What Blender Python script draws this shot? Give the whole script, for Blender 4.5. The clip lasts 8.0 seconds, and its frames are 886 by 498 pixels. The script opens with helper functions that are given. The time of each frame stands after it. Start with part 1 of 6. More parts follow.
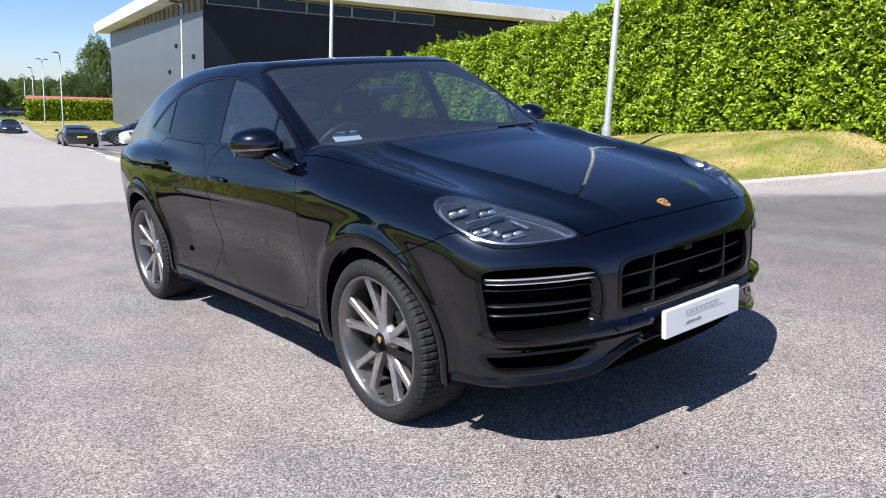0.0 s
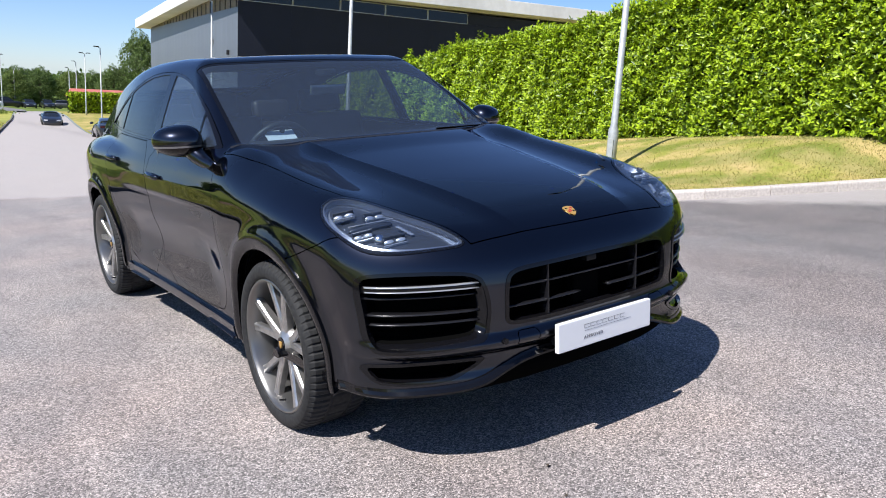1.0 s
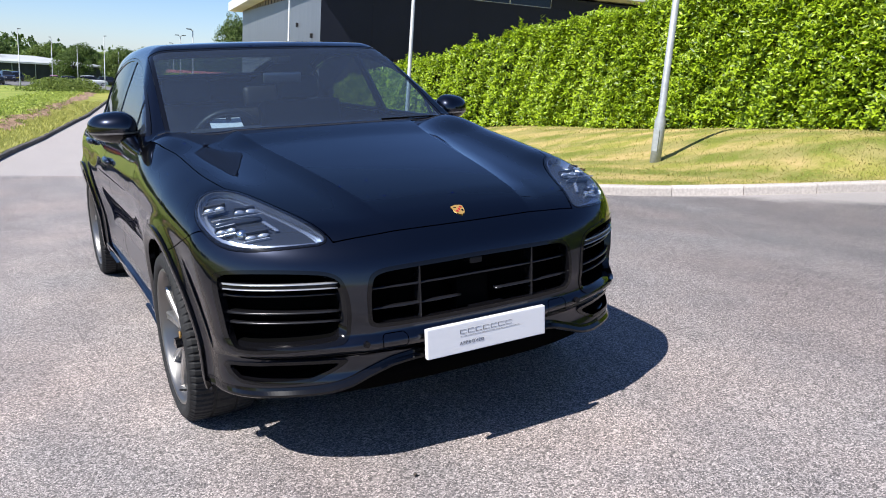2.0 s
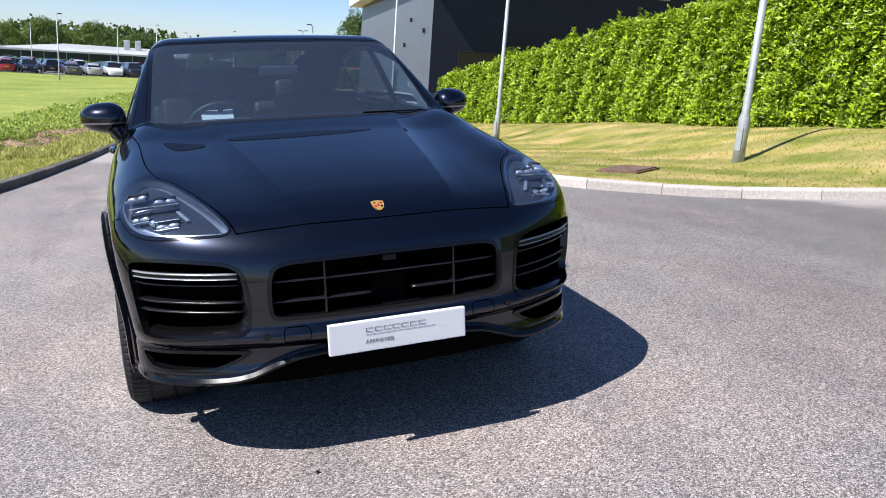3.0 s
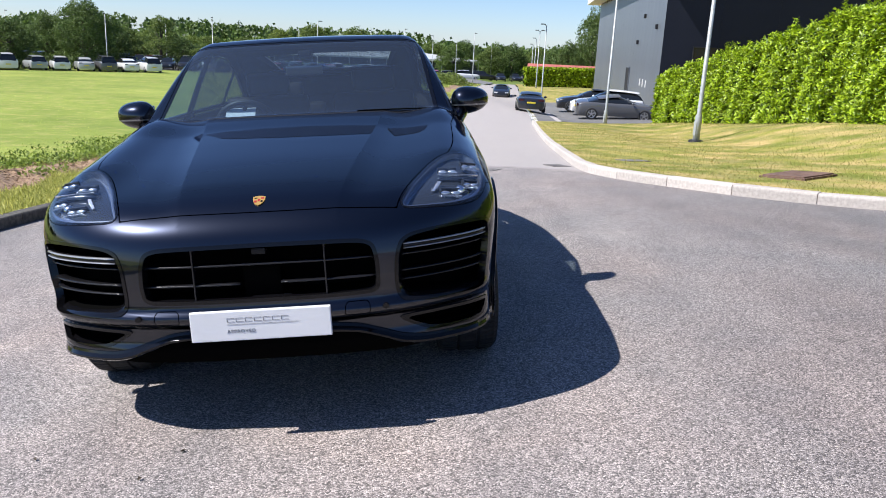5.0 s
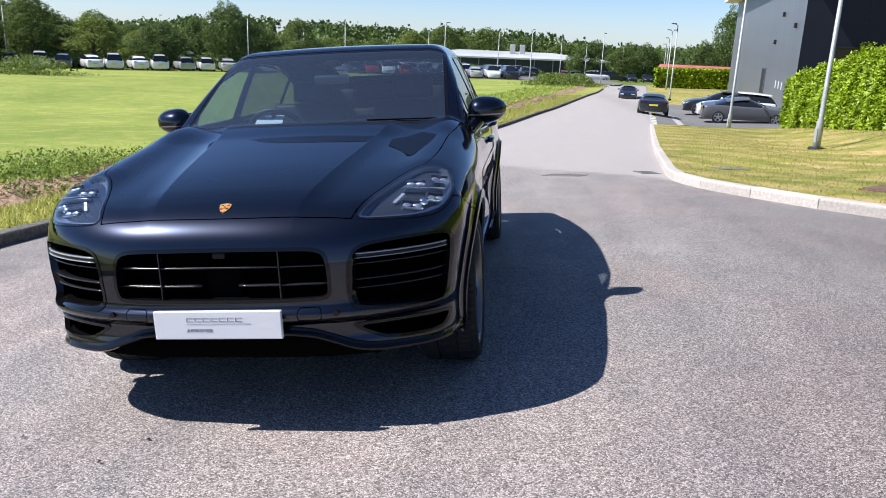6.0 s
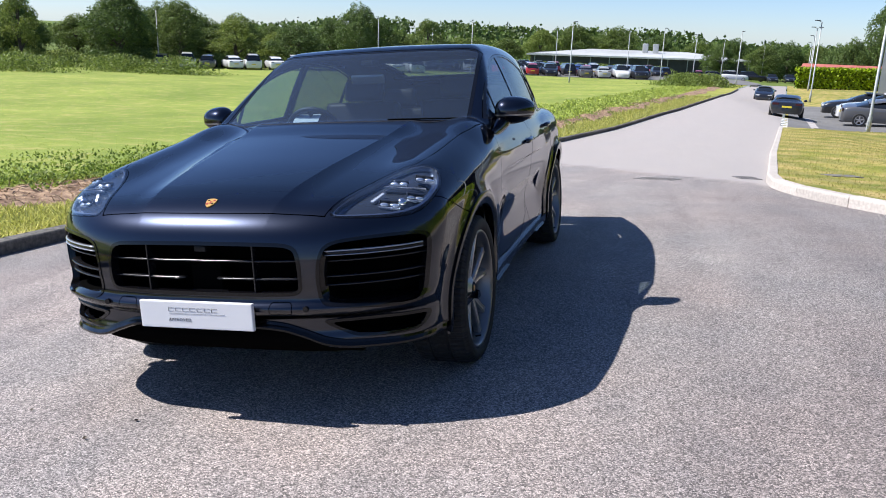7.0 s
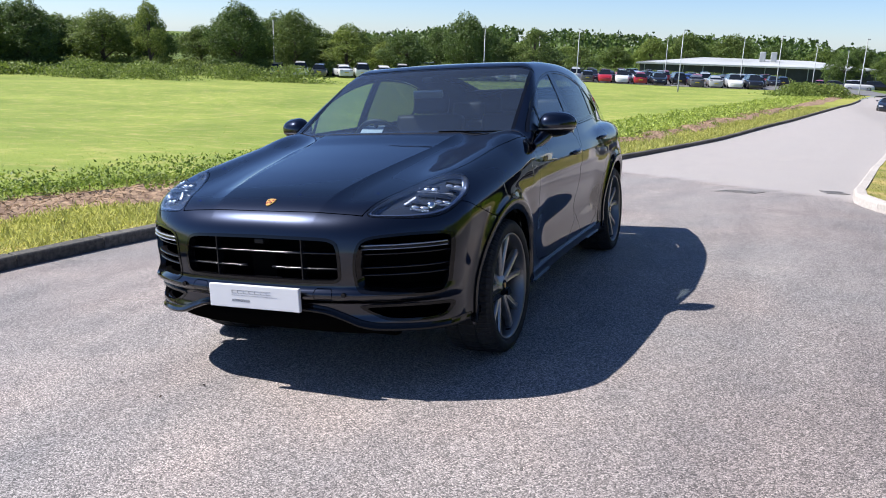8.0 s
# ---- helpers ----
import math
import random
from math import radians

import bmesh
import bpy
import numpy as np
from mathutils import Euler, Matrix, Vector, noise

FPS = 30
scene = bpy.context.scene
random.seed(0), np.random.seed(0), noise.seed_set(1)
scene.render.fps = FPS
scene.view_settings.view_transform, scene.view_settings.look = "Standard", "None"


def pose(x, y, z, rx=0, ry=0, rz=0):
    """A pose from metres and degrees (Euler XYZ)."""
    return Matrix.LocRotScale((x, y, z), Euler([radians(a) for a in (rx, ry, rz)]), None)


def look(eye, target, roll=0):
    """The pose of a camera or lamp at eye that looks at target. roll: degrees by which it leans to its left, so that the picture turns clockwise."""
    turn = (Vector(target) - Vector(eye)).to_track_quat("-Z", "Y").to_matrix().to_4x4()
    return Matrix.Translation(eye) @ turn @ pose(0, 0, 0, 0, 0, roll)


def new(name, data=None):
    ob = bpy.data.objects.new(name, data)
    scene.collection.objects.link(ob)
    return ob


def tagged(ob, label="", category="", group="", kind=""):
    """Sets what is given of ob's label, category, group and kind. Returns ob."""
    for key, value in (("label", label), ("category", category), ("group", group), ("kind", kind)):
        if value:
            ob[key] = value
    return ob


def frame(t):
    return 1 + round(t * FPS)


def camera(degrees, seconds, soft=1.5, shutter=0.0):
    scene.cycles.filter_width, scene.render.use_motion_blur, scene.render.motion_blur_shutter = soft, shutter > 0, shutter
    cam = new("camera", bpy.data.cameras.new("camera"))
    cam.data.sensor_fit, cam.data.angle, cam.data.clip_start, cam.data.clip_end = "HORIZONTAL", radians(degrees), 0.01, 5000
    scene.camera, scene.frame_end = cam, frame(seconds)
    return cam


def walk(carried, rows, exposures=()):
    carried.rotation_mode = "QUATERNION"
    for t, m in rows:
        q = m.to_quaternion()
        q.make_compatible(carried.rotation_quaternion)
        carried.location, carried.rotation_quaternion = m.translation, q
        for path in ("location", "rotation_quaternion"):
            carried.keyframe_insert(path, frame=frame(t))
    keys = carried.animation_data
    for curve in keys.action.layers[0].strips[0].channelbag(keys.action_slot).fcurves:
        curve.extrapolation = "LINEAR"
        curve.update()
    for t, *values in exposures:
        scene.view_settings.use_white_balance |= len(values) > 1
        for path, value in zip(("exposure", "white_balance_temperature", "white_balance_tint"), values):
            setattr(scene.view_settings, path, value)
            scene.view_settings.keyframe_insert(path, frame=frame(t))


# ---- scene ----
cam = camera(59.1, 8.0, soft=1.0)
# The car stands on a cambered, falling road: UP is the true vertical in the car's own axes.
UP = Vector((0.088, -0.045, 0.995)).normalized()
TILT = UP.rotation_difference(Vector((0, 0, 1))).to_matrix().to_4x4()
PATH = [
    (0, (-2.664, -2.709, 1.447), (-1.457, -1.174, 1.017), -3.1),
    (0.5, (-2.464, -2.873, 1.435), (-1.28, -1.318, 1.009), -2.7),
    (1, (-2.161, -2.962, 1.427), (-1.027, -1.372, 0.998), -2.3),
    (1.5, (-1.838, -3.105, 1.418), (-0.791, -1.458, 0.983), -1.7),
    (1.7, (-1.683, -3.18, 1.425), (-0.673, -1.513, 0.976), -1.7),
    (2.8, (-0.894, -3.47, 1.401), (-0.157, -1.67, 0.939), -1.7),
    (3, (-0.768, -3.521, 1.398), (-0.088, -1.698, 0.935), -1.7),
    (3.5, (-0.412, -3.664, 1.383), (0.124, -1.794, 0.917), -2.1),
    (4, (-0.094, -3.719, 1.352), (0.295, -1.812, 0.892), -2.5),
    (4.5, (0.235, -3.727, 1.362), (0.476, -1.793, 0.912), -2.8),
    (4.7, (0.351, -3.73, 1.348), (0.534, -1.79, 0.901), -2.7),
    (6, (1.205, -3.75, 1.367), (0.98, -1.81, 0.939), -2.5),
    (6.5, (1.472, -3.671, 1.359), (1.085, -1.755, 0.933), -2.4),
    (7, (1.786, -3.611, 1.342), (1.25, -1.73, 0.927), -2.4),
    (7.5, (2.01, -3.699, 1.34), (1.341, -1.858, 0.935), -2.2),
    (8, (2.249, -3.903, 1.373), (1.466, -2.104, 0.988), -2.1),
]
walk(cam, [(t, TILT @ look(eye, target, roll)) for t, eye, target, roll in PATH])

# ---- light ----
SUN = (TILT.to_3x3() @ Vector((-0.765, -0.22, 1.10))).normalized()
world = bpy.data.worlds.new("world")
scene.world = world
world.use_nodes = True
sky = world.node_tree.nodes.new("ShaderNodeTexSky")
sky.sky_type, sky.sun_disc = "NISHITA", False
sky.sun_elevation = math.asin(SUN.z)
sky.sun_rotation = math.atan2(SUN.x, SUN.y)
sky.altitude, sky.air_density, sky.dust_density, sky.ozone_density = 50, 0.8, 0.1, 4.0
tint = world.node_tree.nodes.new("ShaderNodeMix")
tint.data_type, tint.blend_type = "RGBA", "MULTIPLY"
tint.inputs[0].default_value, tint.inputs[7].default_value = 1.0, (0.86, 0.95, 1.17, 1)
world.node_tree.links.new(sky.outputs[0], tint.inputs[6])
world.node_tree.links.new(tint.outputs[2], world.node_tree.nodes["Background"].inputs[0])
world.node_tree.nodes["Background"].inputs[1].default_value = 0.081
sun = new("sun", bpy.data.lights.new("sun", "SUN"))
sun.data.energy, sun.data.angle, sun.data.color = 5.0, radians(0.53), (1.0, 0.975, 0.95)
sun.matrix_world = look(SUN * 50, (0, 0, 0))
scene.view_settings.exposure = 0.66

# ---- helpers of this scene ----
def smooth(a, b, v):
    k = np.clip((np.asarray(v, float) - a) / (b - a), 0, 1)
    return k * k * (3 - 2 * k)


def mesh_from(name, verts, faces, material=None, smooth_shade=False):
    me = bpy.data.meshes.new(name)
    me.from_pydata([tuple(map(float, v)) for v in verts], [], [tuple(map(int, f)) for f in faces])
    if material:
        me.materials.append(material)
    if smooth_shade:
        me.polygons.foreach_set("use_smooth", [True] * len(me.polygons))
    me.update()
    return me


def thing(name, label, category, group="", kind="", at=None):
    ob = new(name)
    ob.empty_display_size = 0.1
    if at is not None:
        ob.matrix_world = at
    return tagged(ob, label, category, group, kind)


def part(name, bm, material, parent, label="", smooth_shade=False):
    me = bpy.data.meshes.new(name)
    bm.to_mesh(me)
    bm.free()
    me.materials.append(material)
    if smooth_shade:
        me.polygons.foreach_set("use_smooth", [True] * len(me.polygons))
    ob = new(name, me)
    ob.parent = parent
    if label:
        ob["label"] = label
    return ob


def part_mesh(name, me, parent, label=""):
    ob = new(name, me)
    ob.parent = parent
    if label:
        ob["label"] = label
    return ob


def box(bm, x0, x1, y0, y1, z0, z1, m=None, bevel=0.0):
    r = bmesh.ops.create_cube(bm, size=1.0)
    vs = r["verts"]
    for v in vs:
        v.co = Vector((x0 + (v.co.x + 0.5) * (x1 - x0), y0 + (v.co.y + 0.5) * (y1 - y0), z0 + (v.co.z + 0.5) * (z1 - z0)))
    if bevel:
        es = list({e for v in vs for e in v.link_edges})
        out = bmesh.ops.bevel(bm, geom=es, offset=bevel, segments=2, affect="EDGES", profile=0.6)
        vs = list({v for f in out["faces"] for v in f.verts} | {v for v in vs if v.is_valid})
    if m is not None:
        bmesh.ops.transform(bm, matrix=m, verts=vs)
    return vs


def tube(bm, pts, radii, n=8, cap=True):
    """A tube along points, with a radius at each."""
    rings = []
    pts = [Vector(p) for p in pts]
    if not isinstance(radii, (list, tuple)):
        radii = [radii] * len(pts)
    for i, p in enumerate(pts):
        d = (pts[min(i + 1, len(pts) - 1)] - pts[max(i - 1, 0)]).normalized()
        a = d.orthogonal().normalized() if i == 0 else (a - d * a.dot(d)).normalized()
        b = d.cross(a)
        rings.append([bm.verts.new(p + (a * math.cos(2 * math.pi * k / n) + b * math.sin(2 * math.pi * k / n)) * radii[i]) for k in range(n)])
    for r, s in zip(rings, rings[1:]):
        for k in range(n):
            bm.faces.new((r[k], r[(k + 1) % n], s[(k + 1) % n], s[k]))
    if cap:
        bm.faces.new(rings[0][::-1])
        bm.faces.new(rings[-1])


def material(name, colour, rough=0.6, metal=0.0, **more):
    m = bpy.data.materials.new(name)
    m.use_nodes = True
    b = m.node_tree.nodes["Principled BSDF"]
    b.inputs["Base Color"].default_value = (*colour, 1)
    b.inputs["Roughness"].default_value = rough
    b.inputs["Metallic"].default_value = metal
    for key, value in more.items():
        b.inputs[key.replace("_", " ")].default_value = value
    return m


def node(m, kind, **values):
    n = m.node_tree.nodes.new("ShaderNode" + kind)
    for key, value in values.items():
        if key in n.inputs:
            n.inputs[key].default_value = value
        else:
            setattr(n, key, value)
    return n


def join(m, a, out, b, inp):
    m.node_tree.links.new(a.outputs[out], b.inputs[inp])


def ramp(m, stops):
    r = node(m, "ValToRGB")
    e = r.color_ramp.elements
    while len(e) < len(stops):
        e.new(0.5)
    for k, (p, c) in zip(e, stops):
        k.position, k.color = p, (*c, 1)
    return r


def noise_tex(m, scale, detail=4.0, rough=0.55, coord="Object"):
    tc = node(m, "TexCoord")
    n = node(m, "TexNoise")
    n.inputs["Scale"].default_value, n.inputs["Detail"].default_value, n.inputs["Roughness"].default_value = scale, detail, rough
    join(m, tc, coord, n, "Vector")
    return n


def mix(m, fac, a, b, mode="MIX"):
    """A colour mix: fac, a and b are sockets, or plain values."""
    n = m.node_tree.nodes.new("ShaderNodeMix")
    n.data_type, n.blend_type = "RGBA", mode
    for socket, value in ((n.inputs[0], fac), (n.inputs[6], a), (n.inputs[7], b)):
        if hasattr(value, "is_linked"):
            m.node_tree.links.new(value, socket)
        else:
            socket.default_value = value if isinstance(value, float) else (*value, 1)
    return n.outputs[2]


def bsdf(m):
    return m.node_tree.nodes["Principled BSDF"]


def bump(m, height, strength=0.3, distance=0.01):
    b = node(m, "Bump")
    b.inputs["Strength"].default_value, b.inputs["Distance"].default_value = strength, distance
    m.node_tree.links.new(height, b.inputs["Height"])
    m.node_tree.links.new(b.outputs[0], bsdf(m).inputs["Normal"])


def textured(name, c1, c2, scale, rough=0.8, metal=0.0, big=None, bump_strength=0.2, bump_dist=0.005):
    """Two colours mixed by fine and broad noise, with relief."""
    m = material(name, c1, rough, metal)
    fine = noise_tex(m, scale)
    broad = noise_tex(m, big or scale / 12.0, 3.0)
    r = ramp(m, [(0.35, c1), (0.65, c2)])
    join(m, fine, "Fac", r, "Fac")
    r2 = ramp(m, [(0.3, (0.8, 0.8, 0.8)), (0.7, (1.12, 1.12, 1.12))])
    join(m, broad, "Fac", r2, "Fac")
    m.node_tree.links.new(mix(m, 1.0, r.outputs[0], r2.outputs[0], "MULTIPLY"), bsdf(m).inputs["Base Color"])
    bump(m, fine.outputs["Fac"], bump_strength, bump_dist)
    return m


def lathe(bm, profile, n=64, axis="x"):
    """Turns (across, radius) points about the x axis."""
    rings = []
    for k in range(n):
        a = 2 * math.pi * k / n
        rings.append([bm.verts.new((u, r * math.cos(a), r * math.sin(a))) for u, r in profile])
    for k in range(n):
        p, q = rings[k], rings[(k + 1) % n]
        for j in range(len(profile) - 1):
            bm.faces.new((p[j], p[j + 1], q[j + 1], q[j]))


# ---- materials ----
M = {}


def asphalt():
    """Chipped surface: pale and pinkish stones in dark binder, patched and worn, with an older, paler stretch past a joint."""
    m = material("asphalt", (0.2, 0.2, 0.2), 0.82)
    tc = node(m, "TexCoord")
    stones = node(m, "TexVoronoi", feature="F1")
    stones.inputs["Scale"].default_value = 176
    join(m, tc, "Object", stones, "Vector")
    joints = node(m, "TexVoronoi", feature="DISTANCE_TO_EDGE")
    joints.inputs["Scale"].default_value = 176
    join(m, tc, "Object", joints, "Vector")
    grain = noise_tex(m, 260, 3, 0.75)
    patch = noise_tex(m, 0.55, 4, 0.6)
    track = noise_tex(m, 2.3, 3, 0.5)
    tone = ramp(m, [(0.14, (0.082, 0.081, 0.080)), (0.34, (0.196, 0.191, 0.187)), (0.54, (0.352, 0.341, 0.332)), (0.74, (0.515, 0.495, 0.480)), (0.92, (0.78, 0.752, 0.73))])
    sep = node(m, "SeparateColor")
    join(m, stones, "Color", sep, 0)
    blend = node(m, "Math", operation="MULTIPLY_ADD")
    join(m, sep, 0, blend, 0)
    blend.inputs[1].default_value = 0.72
    half = node(m, "Math", operation="MULTIPLY")
    join(m, grain, "Fac", half, 0)
    half.inputs[1].default_value = 0.34
    join(m, half, 0, blend, 2)
    join(m, blend, 0, tone, "Fac")
    pink = ramp(m, [(0.35, (0.965, 0.945, 0.935)), (0.66, (1.12, 1.0, 0.945))])
    join(m, patch, "Fac", pink, "Fac")
    worn = ramp(m, [(0.3, (0.88, 0.88, 0.89)), (0.7, (1.08, 1.07, 1.06))])
    join(m, track, "Fac", worn, "Fac")
    col = mix(m, 1.0, tone.outputs[0], pink.outputs[0], "MULTIPLY")
    binder = ramp(m, [(0.01, (0.38, 0.38, 0.38)), (0.12, (1.0, 1.0, 1.0))])
    join(m, joints, "Distance", binder, "Fac")
    col = mix(m, 1.0, col, binder.outputs[0], "MULTIPLY")
    # faint streaks left by tyres along the road
    long = node(m, "VectorMath", operation="MULTIPLY")
    join(m, tc, "Object", long, 0)
    long.inputs[1].default_value = (2.4, 0.35, 1.0)
    tread = node(m, "TexNoise")
    tread.inputs["Scale"].default_value, tread.inputs["Detail"].default_value = 1.0, 4.0
    join(m, long, 0, tread, "Vector")
    streak = ramp(m, [(0.36, (0.87, 0.87, 0.88)), (0.60, (1.03, 1.028, 1.025))])
    join(m, tread, "Fac", streak, "Fac")
    col = mix(m, 1.0, col, streak.outputs[0], "MULTIPLY")
    col = mix(m, 1.0, col, worn.outputs[0], "MULTIPLY")
    # tone shifts across the road: palest left of the middle, darkest far right
    cross_pos = node(m, "VectorMath", operation="DOT_PRODUCT")
    join(m, tc, "Object", cross_pos, 0)
    cross_pos.inputs[1].default_value = (0.8, -0.08, 0.0)
    sway = node(m, "Math", operation="MULTIPLY_ADD")
    join(m, patch, "Fac", sway, 0)
    sway.inputs[1].default_value = 2.5
    join(m, cross_pos, "Value", sway, 2)
    span = node(m, "MapRange")
    span.inputs["From Min"].default_value, span.inputs["From Max"].default_value = -2.0, 5.5
    join(m, sway, 0, span, 0)
    cross_tone = ramp(m, [(0.0, (0.77, 0.76, 0.77)), (0.33, (0.98, 0.965, 0.97)), (0.6, (0.90, 0.89, 0.90)), (1.0, (0.55, 0.555, 0.58))])
    join(m, span, 0, cross_tone, "Fac")
    col = mix(m, 1.0, col, cross_tone.outputs[0], "MULTIPLY")
    # the joint between the two surfaces
    dot = node(m, "VectorMath", operation="DOT_PRODUCT")
    join(m, tc, "Object", dot, 0)
    dot.inputs[1].default_value = (0.82, 0.57, 0.0)
    wob = node(m, "Math", operation="MULTIPLY_ADD")
    join(m, track, "Fac", wob, 0)
    wob.inputs[1].default_value = 0.5
    join(m, dot, "Value", wob, 2)
    edge = node(m, "MapRange")
    edge.inputs["From Min"].default_value, edge.inputs["From Max"].default_value = 6.7, 7.05
    join(m, wob, 0, edge, 0)
    old = mix(m, 0.78, col, (0.385, 0.352, 0.334))
    m.node_tree.links.new(mix(m, edge.outputs[0], col, old), bsdf(m).inputs["Base Color"])
    bump(m, joints.outputs["Distance"], 0.7, 0.006)
    return m


def turf(name, c1, c2, dry, amount, stripes=False, earth_bands=False):
    m = material(name, c1, 0.9)
    bsdf(m).inputs["Specular IOR Level"].default_value = 0.15
    fine = noise_tex(m, 26, 5, 0.7)
    mid = noise_tex(m, 1.6, 4, 0.6)
    broad = noise_tex(m, 0.22, 4, 0.55)
    r = ramp(m, [(0.3, c1), (0.7, c2)])
    join(m, fine, "Fac", r, "Fac")
    mask = ramp(m, [(1 - amount, (0, 0, 0)), (min(1.0, 1.22 - amount), (1, 1, 1))])
    join(m, mid, "Fac", mask, "Fac")
    col = mix(m, mask.outputs[0], r.outputs[0], dry)
    tone = ramp(m, [(0.3, (0.74, 0.80, 0.72)), (0.7, (1.2, 1.14, 1.14))])
    join(m, broad, "Fac", tone, "Fac")
    col = mix(m, 1.0, col, tone.outputs[0], "MULTIPLY")
    if stripes:
        tc, across, wave = node(m, "TexCoord"), node(m, "VectorMath", operation="DOT_PRODUCT"), node(m, "Math", operation="SINE")
        join(m, tc, "Object", across, 0)
        across.inputs[1].default_value = (5.6, 2.4, 0.0)
        shift = node(m, "Math", operation="MULTIPLY_ADD")
        join(m, mid, "Fac", shift, 0)
        shift.inputs[1].default_value = 2.5
        join(m, across, "Value", shift, 2)
        join(m, shift, 0, wave, 0)
        band = node(m, "MapRange")
        band.inputs["From Min"].default_value = -1.0
        join(m, wave, 0, band, 0)
        mown = ramp(m, [(0.25, (0.72, 0.80, 0.70)), (0.75, (1.06, 1.03, 1.03))])
        join(m, band, 0, mown, "Fac")
        col = mix(m, 1.0, col, mown.outputs[0], "MULTIPLY")
    m.node_tree.links.new(col, bsdf(m).inputs["Base Color"])
    bump(m, fine.outputs["Fac"], 0.5, 0.015)
    return m


def foliage(name, dark, light, rough=0.45, glow=0.25, varied=False):
    """Leaves that differ one from another and let some light through."""
    m = bpy.data.materials.new(name)
    m.use_nodes = True
    b = bsdf(m)
    b.inputs["Roughness"].default_value = rough
    geo = node(m, "NewGeometry")
    r = ramp(m, [(0.0, dark), (0.6, light), (1.0, tuple(min(1.0, c * 1.35) for c in light))])
    join(m, geo, "Random Per Island", r, "Fac")
    each, vary = node(m, "ObjectInfo"), ramp(m, [(0.0, (0.78, 0.80, 0.80)), (0.5, (1.0, 1.0, 1.0)), (1.0, (1.28, 1.18, 1.0))])
    join(m, each, "Random", vary, "Fac")
    tone = mix(m, 1.0, r.outputs[0], vary.outputs[0], "MULTIPLY") if varied else r.outputs[0]
    m.node_tree.links.new(tone, b.inputs["Base Color"])
    thin, both_ = node(m, "BsdfTranslucent"), node(m, "MixShader")
    m.node_tree.links.new(tone, thin.inputs[0])
    both_.inputs[0].default_value = glow
    join(m, b, 0, both_, 1)
    join(m, thin, 0, both_, 2)
    join(m, both_, 0, m.node_tree.nodes["Material Output"], "Surface")
    return m


def cladding(name, c1, c2, rough, metal):
    m = textured(name, c1, c2, 0.6, rough, metal, big=0.12, bump_strength=0.0)
    bsdf(m).inputs["Specular IOR Level"].default_value = 0.25
    return m


M["asphalt"] = asphalt()
M["lot"] = textured("parking_asphalt", (0.13, 0.127, 0.125), (0.2, 0.195, 0.19), 70, 0.85, big=0.3, bump_strength=0.4)
M["field"] = turf("field_grass", (0.15, 0.215, 0.038), (0.30, 0.345, 0.08), (0.37, 0.345, 0.12), 0.5)
M["verge"] = turf("verge_grass", (0.18, 0.20, 0.038), (0.30, 0.285, 0.07), (0.44, 0.335, 0.15), 0.60, True)
M["strip"] = turf("rough_grass", (0.22, 0.25, 0.045), (0.36, 0.36, 0.09), (0.42, 0.35, 0.15), 0.5)
M["earth"] = textured("bare_earth", (0.17, 0.10, 0.065), (0.44, 0.30, 0.19), 9, 0.95, big=1.4, bump_strength=1.0, bump_dist=0.05)
M["land"] = turf("far_land", (0.09, 0.14, 0.03), (0.16, 0.2, 0.05), (0.2, 0.2, 0.08), 0.4)
M["kerb"] = textured("kerb_concrete", (0.47, 0.42, 0.38), (0.60, 0.545, 0.495), 30, 0.85, big=1.3, bump_strength=0.25)
M["old_kerb"] = textured("weathered_kerb", (0.075, 0.072, 0.064), (0.16, 0.148, 0.13), 22, 0.9, big=1.0, bump_strength=0.4)
M["clad_side"] = cladding("grey_cladding", (0.155, 0.168, 0.19), (0.17, 0.183, 0.205), 0.4, 0.3)
M["clad_front"] = cladding("dark_cladding", (0.010, 0.012, 0.021), (0.012, 0.014, 0.024), 0.45, 0.0)
M["timber"] = textured("brown_soffit_boards", (0.16, 0.12, 0.085), (0.22, 0.17, 0.12), 6, 0.7, bump_strength=0.1)
M["joint"] = material("joint_black", (0.012, 0.012, 0.014), 0.7)
M["fascia"] = textured("white_fascia", (0.72, 0.70, 0.67), (0.8, 0.78, 0.75), 2.0, 0.5, bump_strength=0.0)
M["window"] = material("dark_glazing", (0.008, 0.010, 0.013), 0.06, 0.0, Specular_IOR_Level=0.4)
M["galv"] = textured("galvanised_steel", (0.36, 0.38, 0.38), (0.46, 0.48, 0.48), 14, 0.5, 0.3, bump_strength=0.05)
M["laurel"] = foliage("laurel_leaf", (0.055, 0.11, 0.006), (0.35, 0.47, 0.018), 0.40, 0.32)
# Near-black green that stands for the shade deep inside the hedges.
M["hedge_inner_shade"] = textured("hedge_shade", (0.012, 0.022, 0.004), (0.03, 0.045, 0.01), 8, 0.9)
M["leaf_a"] = foliage("tree_leaf_deep", (0.04, 0.075, 0.016), (0.115, 0.175, 0.036), 0.6, 0.3, True)
M["leaf_b"] = foliage("tree_leaf_bright", (0.07, 0.115, 0.02), (0.18, 0.24, 0.052), 0.6, 0.35, True)
M["weed"] = foliage("weed_leaf", (0.08, 0.14, 0.018), (0.25, 0.32, 0.06), 0.6, 0.4)
M["blade"] = foliage("grass_blade", (0.30, 0.33, 0.065), (0.53, 0.51, 0.16), 0.6, 0.45)
M["mown"] = foliage("mown_blade", (0.26, 0.255, 0.06), (0.44, 0.39, 0.13), 0.6, 0.4)
M["field_blade"] = foliage("field_blade", (0.24, 0.315, 0.055), (0.40, 0.46, 0.10), 0.6, 0.4)
